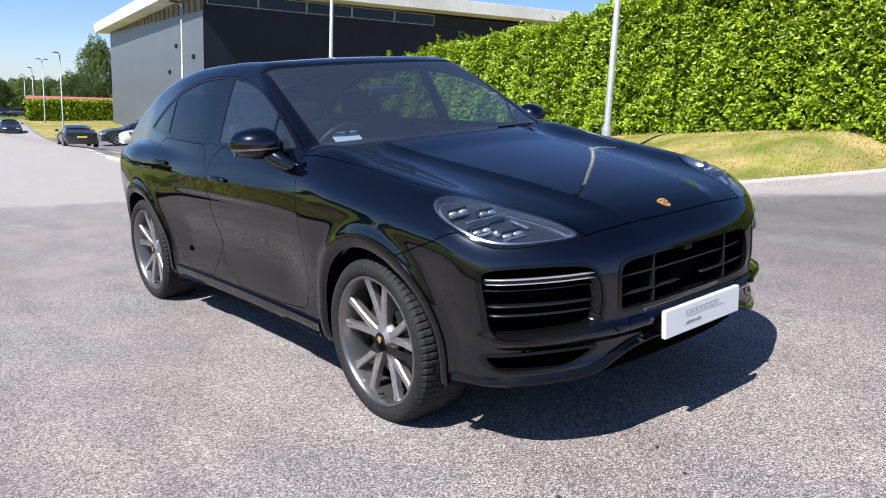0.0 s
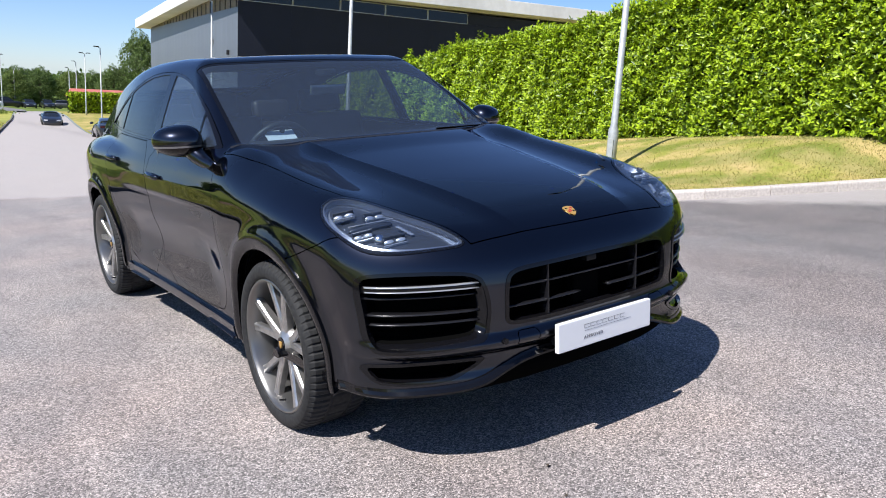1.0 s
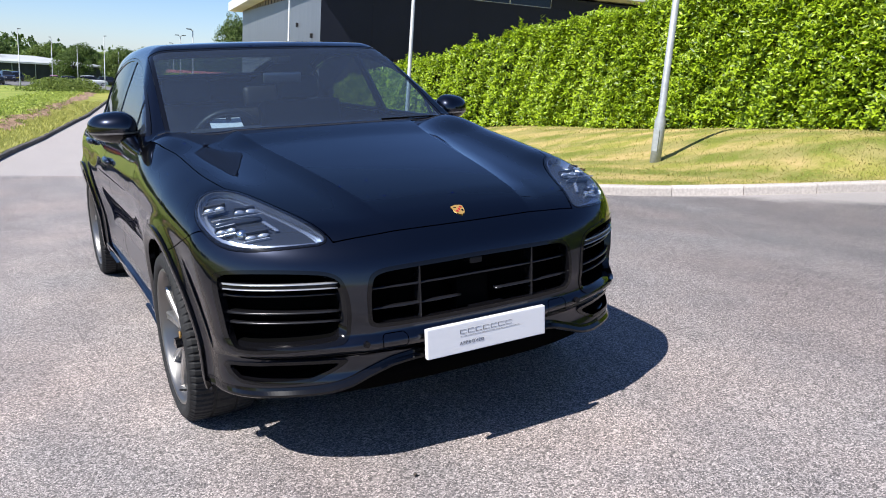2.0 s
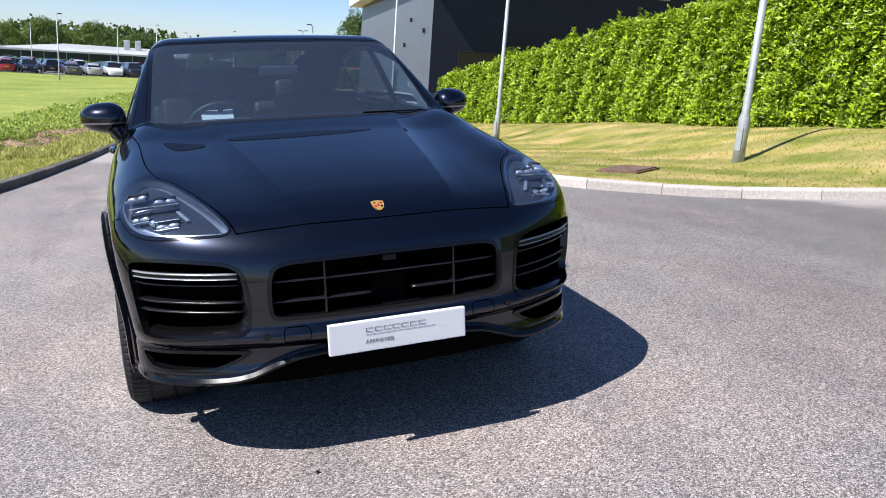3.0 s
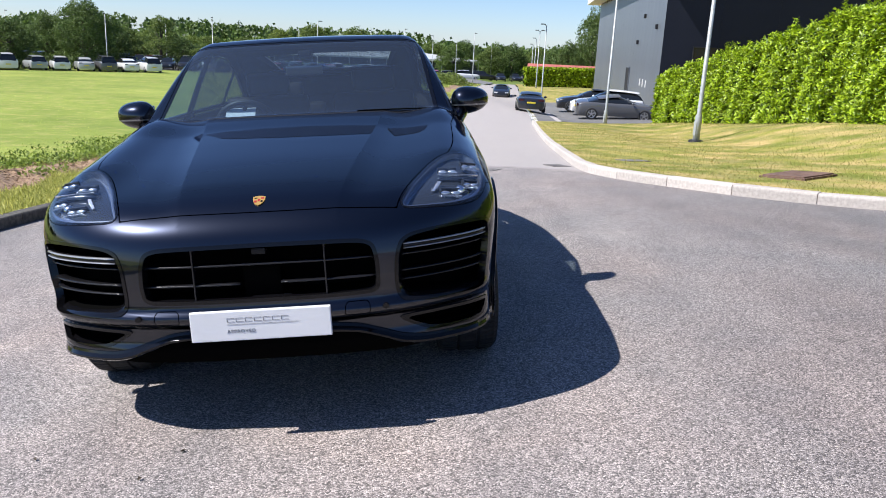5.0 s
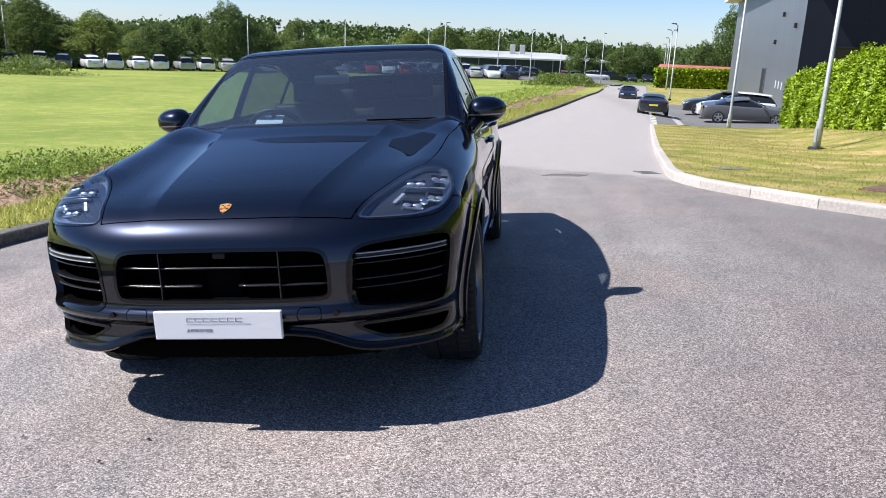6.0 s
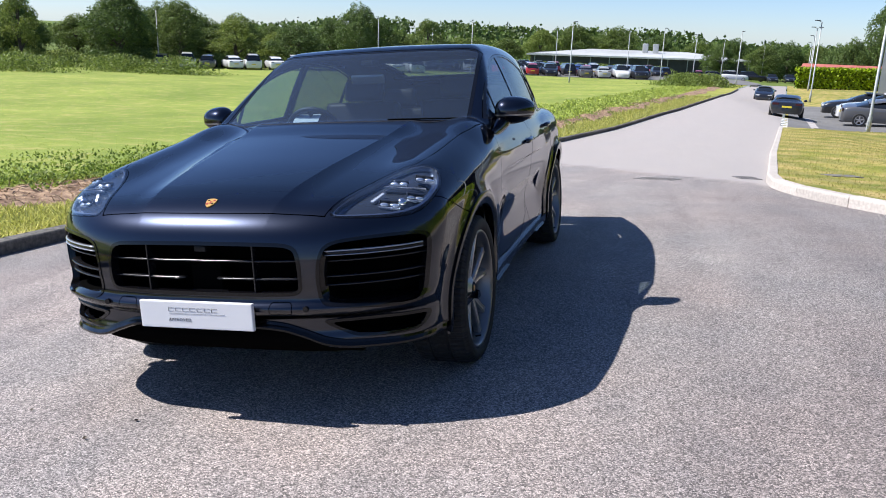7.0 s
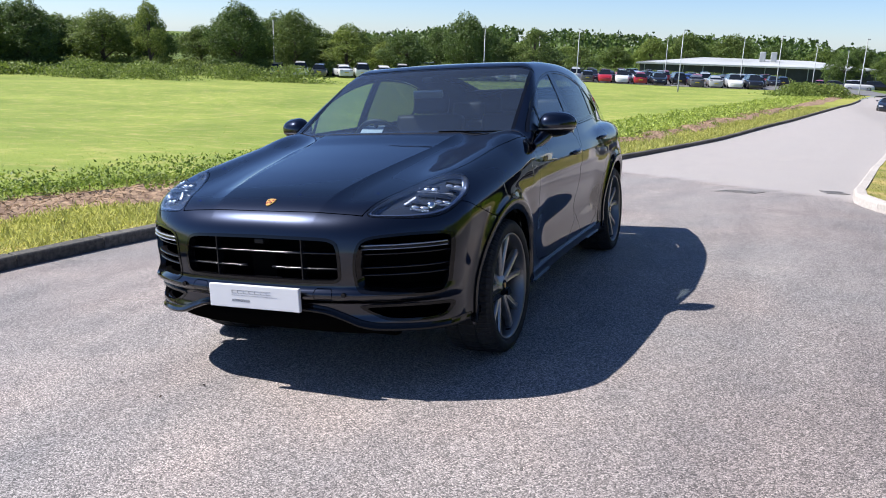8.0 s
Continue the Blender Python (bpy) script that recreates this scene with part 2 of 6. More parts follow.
M["straw"] = foliage("dry_stalk", (0.16, 0.10, 0.06), (0.42, 0.31, 0.19), 0.8, 0.1)
M["bark"] = textured("bark", (0.06, 0.045, 0.035), (0.12, 0.095, 0.07), 12, 0.9, bump_strength=0.6)
M["rust"] = textured("rusty_iron", (0.13, 0.075, 0.055), (0.21, 0.13, 0.10), 20, 0.75, 0.2, bump_strength=0.4)
M["iron"] = textured("cast_iron", (0.16, 0.15, 0.145), (0.24, 0.225, 0.215), 25, 0.7, 0.3, bump_strength=0.3)
M["paint_white"] = textured("road_paint", (0.55, 0.54, 0.52), (0.7, 0.69, 0.67), 12, 0.7, bump_strength=0.1)
M["channel"] = textured("pale_channel", (0.42, 0.38, 0.36), (0.52, 0.48, 0.45), 15, 0.85)
M["red_roof"] = textured("red_roof_sheet", (0.42, 0.12, 0.09), (0.52, 0.17, 0.13), 1.5, 0.6)
M["shed_wall"] = textured("dark_shed_cladding", (0.03, 0.03, 0.032), (0.045, 0.045, 0.048), 0.8, 0.6)
M["shed_roof"] = textured("pale_roof_sheet", (0.42, 0.43, 0.42), (0.50, 0.51, 0.50), 0.6, 0.55)
M["tyre_far"] = material("tyre_black", (0.02, 0.02, 0.02), 0.8)
M["wheel_far"] = material("wheel_silver", (0.5, 0.5, 0.52), 0.3, 0.8)
M["car_glass"] = material("car_glass", (0.012, 0.014, 0.016), 0.04, 0.0, Specular_IOR_Level=0.7)
M["tail_red"] = material("tail_lamp_red", (0.05, 0.004, 0.004), 0.2)
M["plate_yellow"] = material("plate_yellow", (0.75, 0.58, 0.04), 0.5)
M["lamp_clear"] = material("lamp_clear", (0.7, 0.72, 0.74), 0.1, 0.3)

# ---- the lie of the land ----
P_Y = [-60, -4, 0, 5, 12, 15, 22, 30, 38, 69, 95, 184, 400, 3000]
P_Z = [1.2, 0.18, 0.0, -0.23, -0.85, -1.15, -1.68, -2.15, -2.3, -3.4, -4.1, -7.0, -14.0, -24.0]
G_Y = [-60, 6, 15, 38, 69, 120, 3000]
G_K = [0.088, 0.085, 0.075, 0.047, 0.035, 0.0, 0.0]


def curve(xs, ys, v, soft=2.0):
    """A gently rounded polyline."""
    v = np.asarray(v, float)
    return sum(np.interp(v + d * soft, xs, ys) for d in (-1, -0.5, 0, 0.5, 1)) / 5


def road_z(x, y):
    x, y = np.asarray(x, float), np.asarray(y, float)
    side = np.where(x < -8, -8 + (x + 8) * 0.15, np.where(x > 25, 25 + (x - 25) * 0.1, x))
    dip = 0.18 * smooth(2.5, 5.5, x) * (1 - smooth(8, 14, y))
    lot = 0.52 * smooth(6.5, 10.5, x) * smooth(24, 34, y) * (1 - smooth(60, 90, y))
    return curve(P_Y, P_Z, y) + curve(G_Y, G_K, y) * side - dip - lot


RIGHT_Y = [-60, -6, -4, -1.5, 0.2, 1.69, 2.44, 2.95, 3.43, 4.11, 4.88, 5.8, 6.7, 7.7, 9, 14, 29, 31, 60, 120]
RIGHT_X = [95, 70, 40, 20.5, 12.6, 8.6, 7.2, 6.25, 5.6, 4.82, 4.0, 3.38, 3.12, 3.16, 3.34, 4.0, 6.2, 6.5, 10.7, 19.0]
LEFT_Y = [-60, -6, 0.5, 2.5, 6.6, 9.8, 18, 22.5, 26.4, 31, 35, 41, 57.6, 71, 92, 120]
LEFT_X = [-5.0, -4.1, -3.95, -3.75, -2.95, -2.4, -1.6, -1.0, -0.3, 0.5, 1.4, 2.7, 5.4, 7.5, 10.6, 14.8]


def right_kerb(y):
    return curve(RIGHT_Y, RIGHT_X, y, 0.25)


def left_kerb(y):
    return curve(LEFT_Y, LEFT_X, y, 1.2)


HEDGE_Y = [-9, 2, 7, 10.5, 15.7, 22, 28]
HEDGE_X = [9.2, 9.25, 9.6, 9.95, 10.4, 10.75, 11.0]


def verge_z(x, y):
    x, y = np.asarray(x, float), np.asarray(y, float)
    foot = np.interp(y, HEDGE_Y, HEDGE_X)
    bank = np.clip(0.45 - 0.02 * (y - 3), 0, 0.55) * smooth(-2.8, -0.2, x - foot)
    slope = (right_kerb(y + 0.1) - right_kerb(y - 0.1)) / 0.2
    bank = bank * smooth(0.05, 1.3, (x - right_kerb(y)) / np.sqrt(1 + slope * slope))
    hollow = 0.16 * smooth(1.5, 3.2, x - right_kerb(y)) * smooth(8, 13, y) * (1 - smooth(20, 26, y)) * (1 - smooth(-2.2, -0.6, x - foot))
    kerb = 0.10 * (1 - smooth(29.2, 30.4, y) * (1 - smooth(61.5, 63, y)))
    return road_z(x, y) + kerb + bank - hollow


def field_z(x, y):
    d = left_kerb(y) - np.asarray(x)
    return road_z(x, y) + 0.10 + 0.16 * smooth(1.2, 2.6, d) + 0.06 * smooth(3, 10, d)


def sheet(name, rows, columns, height, material_):
    """A grid of rows of y; columns(y) gives the x values."""
    verts, faces = [], []
    n = len(columns(rows[0]))
    for y in rows:
        xs = np.asarray(columns(y))
        zs = height(xs, np.full(n, y))
        verts += [(x, y, z) for x, z in zip(xs, zs)]
    for i in range(len(rows) - 1):
        for k in range(n - 1):
            a = i * n + k
            faces.append((a, a + 1, a + n + 1, a + n))
    return mesh_from(name, verts, faces, material_, True)


# ---- ground ----
FINE = np.concatenate([np.arange(-60, -10, 5), np.arange(-10, 14, 0.2), np.arange(14, 40, 0.6), np.arange(40, 121, 4)])
road = tagged(new("road", sheet("road", FINE, lambda y: np.linspace(left_kerb(y) - 0.02, right_kerb(y) + 0.02, 90), road_z, M["asphalt"])), "grey chipped asphalt road, worn and patched", "road", kind="structure")
strip_in = lambda y: 1.68 + 0.20 * np.sin(0.9 * np.asarray(y, float)) + 0.14 * np.sin(2.3 * np.asarray(y, float) + 1)
strip_out = lambda y: strip_in(y) + 1.22 + 0.26 * np.sin(1.3 * np.asarray(y, float) + 2)


def rough_z(x, y):
    d = left_kerb(y) - np.asarray(x)
    band = smooth(0, 0.3, d - strip_in(y)) * (1 - smooth(-0.3, 0, d - strip_out(y)))
    k = np.asarray(x) * 5.3 + np.asarray(y) * 3.1
    return field_z(x, y) + band * (0.03 * np.sin(k) + 0.03 * np.sin(1.7 * k + 2 * np.asarray(x)))


strip = tagged(new("ground", sheet("grass_strip", FINE, lambda y: left_kerb(y) - np.linspace(strip_in(y), 0.14, 10), rough_z, M["strip"])), "rough yellow-green grass strip along the kerb", "grass strip", kind="structure")
earth = tagged(new("ground", sheet("earth", FINE, lambda y: left_kerb(y) - np.linspace(strip_out(y), strip_in(y), 14), rough_z, M["earth"])), "dry bare earth strip littered with stalks", "bare earth", kind="structure")
spread = np.concatenate([np.linspace(0, 6, 20), np.geomspace(6.5, 420, 44)])
field = tagged(new("ground", sheet("field", FINE, lambda y: left_kerb(y) - strip_out(y) - spread[::-1], field_z, M["field"])), "sunlit green mown field sloping gently away", "field", kind="structure")
spread_r = np.concatenate([np.linspace(0.14, 8, 34), np.geomspace(8.5, 400, 36)])
verge = tagged(new("ground", sheet("verge", FINE, lambda y: right_kerb(y) + spread_r, verge_z, M["verge"])), "mown grass verge with dry yellow patches", "grass verge", kind="structure")
far_rows = np.concatenate([np.arange(119, 300, 12), np.geomspace(300, 2800, 16)])
far = tagged(new("ground", sheet("far_land", far_rows, lambda y: np.concatenate([-np.geomspace(2800, 20, 24), np.linspace(-15, 15, 7), np.geomspace(20, 2800, 24)]), road_z, M["land"])), "distant green land below the hills", "land", kind="structure")
lot_rows = np.arange(30.0, 62.1, 1.0)
lot = tagged(new("pavement", sheet("parking_lot", lot_rows, lambda y: np.linspace(float(right_kerb(y)) + 0.3, 21.5, 24), lambda x, y: verge_z(x, y) + 0.015, M["lot"])), "dark asphalt parking bays beside the building", "parking lot", kind="structure")
park_rows = np.arange(103.0, 151, 4.0)
park = tagged(new("pavement", sheet("car_park", park_rows, lambda y: np.linspace(-58, float(left_kerb(y)) + 1, 40), lambda x, y: field_z(x, y) + 0.05, M["lot"])), "grey car park beyond the field", "car park", kind="structure")


def kerb_run(line, height, y0, y1, side, mat, label, step=0.915):
    """Kerb stones, each its own piece, along a line."""
    bm = bmesh.new()
    ys = np.arange(y0, y1, 0.3)
    prev = None
    for y in ys:
        x = float(line(y))
        z = float(height(x, y))
        ring = [bm.verts.new((x + side * a, y, z + b)) for a, b in ((0.03, -0.2), (0.03, -0.015), (0.12, -0.015), (0.12, -0.2))]
        if prev:
            for k in range(3):
                bm.faces.new((prev[k], prev[k + 1], ring[k + 1], ring[k]))
        prev = ring
    bed = part("kerb", bm, M["joint"], None)
    tagged(bed, label, "kerb", kind="structure")
    bm = bmesh.new()
    vs = box(bm, -0.4535, 0.4535, 0.0, 0.135, -0.16, 0.118)
    top = [e for e in bm.edges if all(v.co.z > 0 for v in e.verts) and all(v.co.y < 0.01 for v in e.verts)]
    bmesh.ops.bevel(bm, geom=top, offset=0.028, segments=3, affect="EDGES", profile=0.5)
    short = [e for e in bm.edges if abs(e.verts[0].co.x - e.verts[1].co.x) < 1e-4 and abs(e.verts[0].co.x) > 0.45]
    bmesh.ops.bevel(bm, geom=short, offset=0.004, segments=1, affect="EDGES")
    me = bpy.data.meshes.new("kerb_stone")
    bm.to_mesh(me)
    bm.free()
    me.materials.append(mat)
    y, rnd = y0, random.Random(4)
    while y < y1:
        x = float(line(y))
        dx = (float(line(y + 0.02)) - float(line(y - 0.02))) / 0.04
        dy = 1 / math.hypot(1, dx)
        y2 = y + step * dy
        a, b = Vector((x, y, float(height(x, y)))), Vector((float(line(y2)), y2, float(height(line(y2), y2))))
        ob = new("kerb_stone", me)
        ob.parent = bed
        d = (b - a).normalized()
        if side > 0:
            d = -d
        n = Vector((0, 0, 1)).cross(d).normalized()
        up = d.cross(n)
        m = Matrix((d, n, up)).transposed().to_4x4()
        m.translation = (a + b) / 2 + Vector((0, 0, rnd.uniform(-0.004, 0.004)))
        ob.matrix_world = m @ Matrix.Diagonal(((b - a).length / step, 1, 1, 1))
        y = y2
    return bed


def shade_random(m, low, high):
    """Small differences of tone from piece to piece."""
    info = node(m, "ObjectInfo")
    r = ramp(m, [(0, (low,) * 3), (1, (high,) * 3)])
    join(m, info, "Random", r, "Fac")
    b = bsdf(m).inputs["Base Color"]
    was = b.links[0].from_socket
    m.node_tree.links.new(mix(m, 1.0, was, r.outputs[0], "MULTIPLY"), b)


shade_random(M["kerb"], 0.88, 1.08)
shade_random(M["old_kerb"], 0.75, 1.2)
kerb_run(right_kerb, road_z, -3.0, 29.2, 1, M["kerb"], "pale concrete kerb edging the grass verge")
kerb_run(left_kerb, road_z, -12.0, 84.0, -1, M["old_kerb"], "weathered dark concrete kerb edging the field")

# ---- leaves and blades ----
def leaf_mesh(name, centres, dirs, normals, length, width, mat, fold=0.25):
    """Many folded leaves: four triangles each."""
    n = len(centres)
    d = dirs / np.linalg.norm(dirs, axis=1, keepdims=True)
    s = np.cross(d, normals)
    s /= np.maximum(np.linalg.norm(s, axis=1, keepdims=True), 1e-6)
    nn = np.cross(s, d)
    L, W = length[:, None], width[:, None]
    base, tip = centres, centres + d * L - nn * L * 0.12
    midp = centres + d * L * 0.45
    left, right = midp + s * W + nn * W * fold, midp - s * W + nn * W * fold
    v = np.stack([base, left, tip, right], 1).reshape(-1, 3)
    i = np.arange(n)[:, None] * 4
    f = np.concatenate([i + np.array([[0, 2, 1]]), i + np.array([[0, 3, 2]])], 1).reshape(-1, 3)
    me = bpy.data.meshes.new(name)
    me.vertices.add(len(v))
    me.vertices.foreach_set("co", v.astype(np.float32).ravel())
    me.loops.add(3 * len(f))
    me.loops.foreach_set("vertex_index", f.astype(np.int32).ravel())
    me.polygons.add(len(f))
    me.polygons.foreach_set("loop_start", np.arange(0, 3 * len(f), 3, dtype=np.int32))
    me.update(calc_edges=True)
    me.materials.append(mat)
    return me


rng = np.random.default_rng(7)

# ---- laurel hedge ----
HEDGE_H = [2.7, 2.6, 2.5, 2.42, 2.35, 2.15, 1.9]
hedge = thing("hedge", "clipped bright green laurel hedge with uneven leafy top", "hedge")


def hedge_front(y):
    return np.interp(y, HEDGE_Y, HEDGE_X)


def lumps(a, b):
    return 0.5 * np.sin(1.9 * a + 0.7 * np.sin(1.3 * b)) + 0.3 * np.sin(4.1 * a + 2.3 * b) + 0.2 * np.sin(9.3 * a - 5.1 * b)


def hedge_top(y):
    return np.interp(y, HEDGE_Y, HEDGE_H) + 0.10 * lumps(y, y * 0.4)


# Added inner body, coloured dark for the shade between the leaves.
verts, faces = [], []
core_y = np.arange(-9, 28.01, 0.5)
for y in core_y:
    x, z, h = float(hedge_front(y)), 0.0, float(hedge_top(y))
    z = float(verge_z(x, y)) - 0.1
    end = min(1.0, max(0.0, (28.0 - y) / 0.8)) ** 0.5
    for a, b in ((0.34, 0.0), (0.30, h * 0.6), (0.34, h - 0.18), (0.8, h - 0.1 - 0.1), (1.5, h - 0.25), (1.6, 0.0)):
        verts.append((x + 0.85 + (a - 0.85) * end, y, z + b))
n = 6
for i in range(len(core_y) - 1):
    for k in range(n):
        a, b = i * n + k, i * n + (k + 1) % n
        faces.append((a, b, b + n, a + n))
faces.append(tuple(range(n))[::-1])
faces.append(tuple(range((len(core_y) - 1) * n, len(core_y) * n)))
core = mesh_from("core", verts, faces, M["hedge_inner_shade"], True)
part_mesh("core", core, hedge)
near, farther = 26000, 10500
y = np.concatenate([rng.uniform(1.0, 14, near), rng.uniform(14, 28.1, farther), rng.uniform(-9, 1.0, 3000)])
k = len(y)
which = rng.random(k)
h = hedge_top(y)
x0 = hedge_front(y)
v = rng.random(k)
front = which < 0.74
topside = ~front & (which < 0.95)
bulge = 0.28 * lumps(y * 1.4, v * h * 1.6)
x = np.where(front, x0 - 0.02 - bulge * 0.6 + rng.uniform(0, 0.2, k) + 0.2 * rng.random(k) ** 3, x0 + rng.uniform(-0.05, 1.6, k))
z = np.where(front, v ** 0.95 * h, h + 0.1 * lumps(y * 2.3, x * 2.2) + rng.uniform(-0.20, 0.02, k))
endcap = (~front) & (~topside)
y = np.where(endcap, 28.05 + rng.uniform(-0.1, 0.12, k), y)
z = np.where(endcap, v * hedge_top(y), z)
x = np.where(endcap, hedge_front(y) + rng.uniform(0, 1.5, k), x)
heart = np.stack([x, y, verge_z(hedge_front(y), y) + z], 1)
axis = np.stack([np.where(front, -0.7, -0.1), np.where(endcap, 0.7, 0.0), np.where(front | endcap, 0.65, 1.0)], 1) + rng.normal(0, 0.32, (k, 3))
# upright young shoots: a few whorls of leaves up each stem
n_shoots = 520
sy = rng.uniform(-2, 28, n_shoots)
sx_ = hedge_front(sy) + rng.uniform(0.0, 1.2, n_shoots)
rise = rng.uniform(0.06, 0.34, n_shoots) * (0.55 + 0.45 * np.sin(2.7 * sy + 2 * np.sin(1.9 * sy)))
foot = verge_z(hedge_front(sy), sy) + hedge_top(sy) + 0.1 * lumps(sy * 2.3, sx_ * 2.2) - 0.08
lean_x, lean_y = rng.normal(0, 0.25, n_shoots), rng.normal(0, 0.25, n_shoots)
for level in (0.2, 0.45, 0.7, 1.0):
    heart = np.concatenate([heart, np.stack([sx_ + lean_x * rise * level, sy + lean_y * rise * level, foot + rise * level + 0.03], 1)])
    axis = np.concatenate([axis, np.stack([lean_x, lean_y, np.ones(n_shoots)], 1)])
axis /= np.linalg.norm(axis, axis=1, keepdims=True)
side_a = np.cross(axis, rng.normal(0, 1, axis.shape))
side_a /= np.linalg.norm(side_a, axis=1, keepdims=True)
side_b = np.cross(axis, side_a)
k = len(heart)
scale = rng.uniform(0.8, 1.25, k) * np.where(heart[:, 1] > 14, 1.2, 1.0)
cs, ds, ns, ls, ws = [], [], [], [], []
for j in range(5):
    phi = 2 * math.pi * j / 5 + rng.uniform(-0.5, 0.5, k)
    out = side_a * np.cos(phi)[:, None] + side_b * np.sin(phi)[:, None]
    up = rng.uniform(0.35, 1.1, k)[:, None]
    d = out + axis * up
    cs.append(heart + rng.normal(0, 0.02, (k, 3)))
    ds.append(d)
    ns.append(axis - out * up * 0.6 + rng.normal(0, 0.15, (k, 3)))
    ls.append(scale * rng.uniform(0.062, 0.108, k))
    ws.append(ls[-1] * rng.uniform(0.19, 0.26, k))
leaves = part_mesh("foliage", leaf_mesh("foliage", np.concatenate(cs), np.concatenate(ds), np.concatenate(ns), np.concatenate(ls), np.concatenate(ws), M["laurel"]), hedge)
tagged(leaves, kind="stuff")

# ---- building ----
building = thing("building", "dark grey clad commercial building with white overhanging roof", "building")
A, B = Vector((17.2, 46.4, 0)), Vector((22.0, 82.0, 0))
side_dir = (B - A).normalized()
front_dir = Vector((side_dir.y, -side_dir.x, 0))
frame_b = Matrix((front_dir, side_dir, Vector((0, 0, 1)))).transposed().to_4x4()
frame_b.translation = A
building.matrix_world = frame_b
LEN, WID, Z0, Z1 = 35.9, 52.0, -4.2, 6.9
bm = bmesh.new()
box(bm, 0.05, WID, 0.05, LEN, Z0, Z1)
part("inner_wall", bm, M["joint"], building)


def panels(name, mat, count, length, place, z0, z1, gap=0.004, thick=0.05):
    w = length / count
    bm = bmesh.new()
    box(bm, gap / 2, w - gap / 2, -thick, 0.0, z0, z1, bevel=0.002)
    me = bpy.data.meshes.new(name)
    bm.to_mesh(me)
    bm.free()
    me.materials.append(mat)
    for k in range(count):
        ob = new(name, me)
        ob.parent = building
        ob.matrix_local = place(k * w)


shade_random(M["clad_side"], 0.96, 1.04)
shade_random(M["clad_front"], 0.94, 1.06)
side_place = lambda s: pose(0.05, LEN - s, 0, 0, 0, -90)
panels("side_panel", M["clad_side"], 26, LEN, side_place, Z0, 5.75)
panels("front_panel", M["clad_front"], 15, WID, lambda s: pose(s, 0.05, 0, 0, 0, 0), Z0, 6.12)
panels("front_band", M["clad_front"], 6, WID - 16.8, lambda s: pose(s + 16.8, 0.05, 0, 0, 0, 0), 6.14, 6.9)
for k in range(5):
    win = new("high_window")
    win.parent = building
    win.matrix_local = pose(0.25 + 3.3 * k, 0.0, 6.14)
    bm = bmesh.new()
    box(bm, 0.03, 3.25, 0.02, 0.05, 0.03, 0.72)
    part("pane", bm, M["window"], win)
    bm = bmesh.new()
    for a in ((0, 3.28, -0.03, 0.05, 0, 0.035), (0, 3.28, -0.03, 0.05, 0.715, 0.75), (0, 0.04, -0.03, 0.05, 0, 0.75), (3.24, 3.28, -0.03, 0.05, 0, 0.75)):
        box(bm, *a)
    part("window_frame", bm, M["galv"], win)
for k in range(6):
    win = new("low_window")
    win.parent = building
    win.matrix_local = pose(1.9 + 3.1 * k, -0.05, -0.9)
    bm = bmesh.new()
    box(bm, 0.04, 2.96, -0.02, 0.01, 0.04, 2.66)
    part("pane", bm, M["window"], win)
    bm = bmesh.new()
    for a in ((0, 3.0, -0.05, 0.02, 0, 0.06), (0, 3.0, -0.05, 0.02, 2.64, 2.7), (0, 0.06, -0.05, 0.02, 0, 2.7), (2.94, 3.0, -0.05, 0.02, 0, 2.7), (1.47, 1.53, -0.05, 0.02, 0, 2.7)):
        box(bm, *a)
    part("window_frame", bm, M["joint"], win)
bm = bmesh.new()
box(bm, -1.2, WID + 2, -1.8, LEN + 1.6, 6.92, 7.8, pose(0, 0, 0, -1.75, -0.4, 0), 0.03)
part("roof", bm, M["fascia"], building, "white fascia and roof edge")
bm = bmesh.new()
box(bm, 0.02, 0.049, 0.06, LEN - 0.05, 5.76, 6.85)
band = part("soffit_band", bm, M["timber"], building, "brown boards under the roof edge")
for k in range(24):
    bm = bmesh.new()
    y = 0.4 + k * 1.5
    box(bm, -0.02, 0.02, y, y + 0.12, 5.76, 6.8 - 0.03 * y)
    part("stud", bm, M["joint"], band)
door = new("side_door")
door.parent = building
door.matrix_local = pose(0, 12.0, -2.6)
bm = bmesh.new()
box(bm, -0.045, 0.0, 0, 1.55, 0.02, 2.6, bevel=0.01)
part("door_leaf", bm, M["joint"], door)
bm = bmesh.new()
for a in ((-0.07, 0.0, -0.08, 0.0, 0, 2.68), (-0.07, 0.0, 1.55, 1.63, 0, 2.68), (-0.07, 0.0, 0.0, 1.55, 2.6, 2.68)):
    box(bm, *a)
part("door_frame", bm, M["clad_side"], door)
for y, z in ((7.0, 3.6), (9.2, 1.8), (2.2, 2.8)):
    bm = bmesh.new()
    box(bm, -0.16, 0.0, y, y + 0.22, z, z + 0.3, bevel=0.02)
    part("wall_light", bm, M["joint"], building)
for y in (4.4, 5.6, 6.8):
    bm = bmesh.new()
    box(bm, -0.02, 0.0, y, y + 0.22, -1.1, -0.6)
    part("notice", bm, M["fascia"], building)

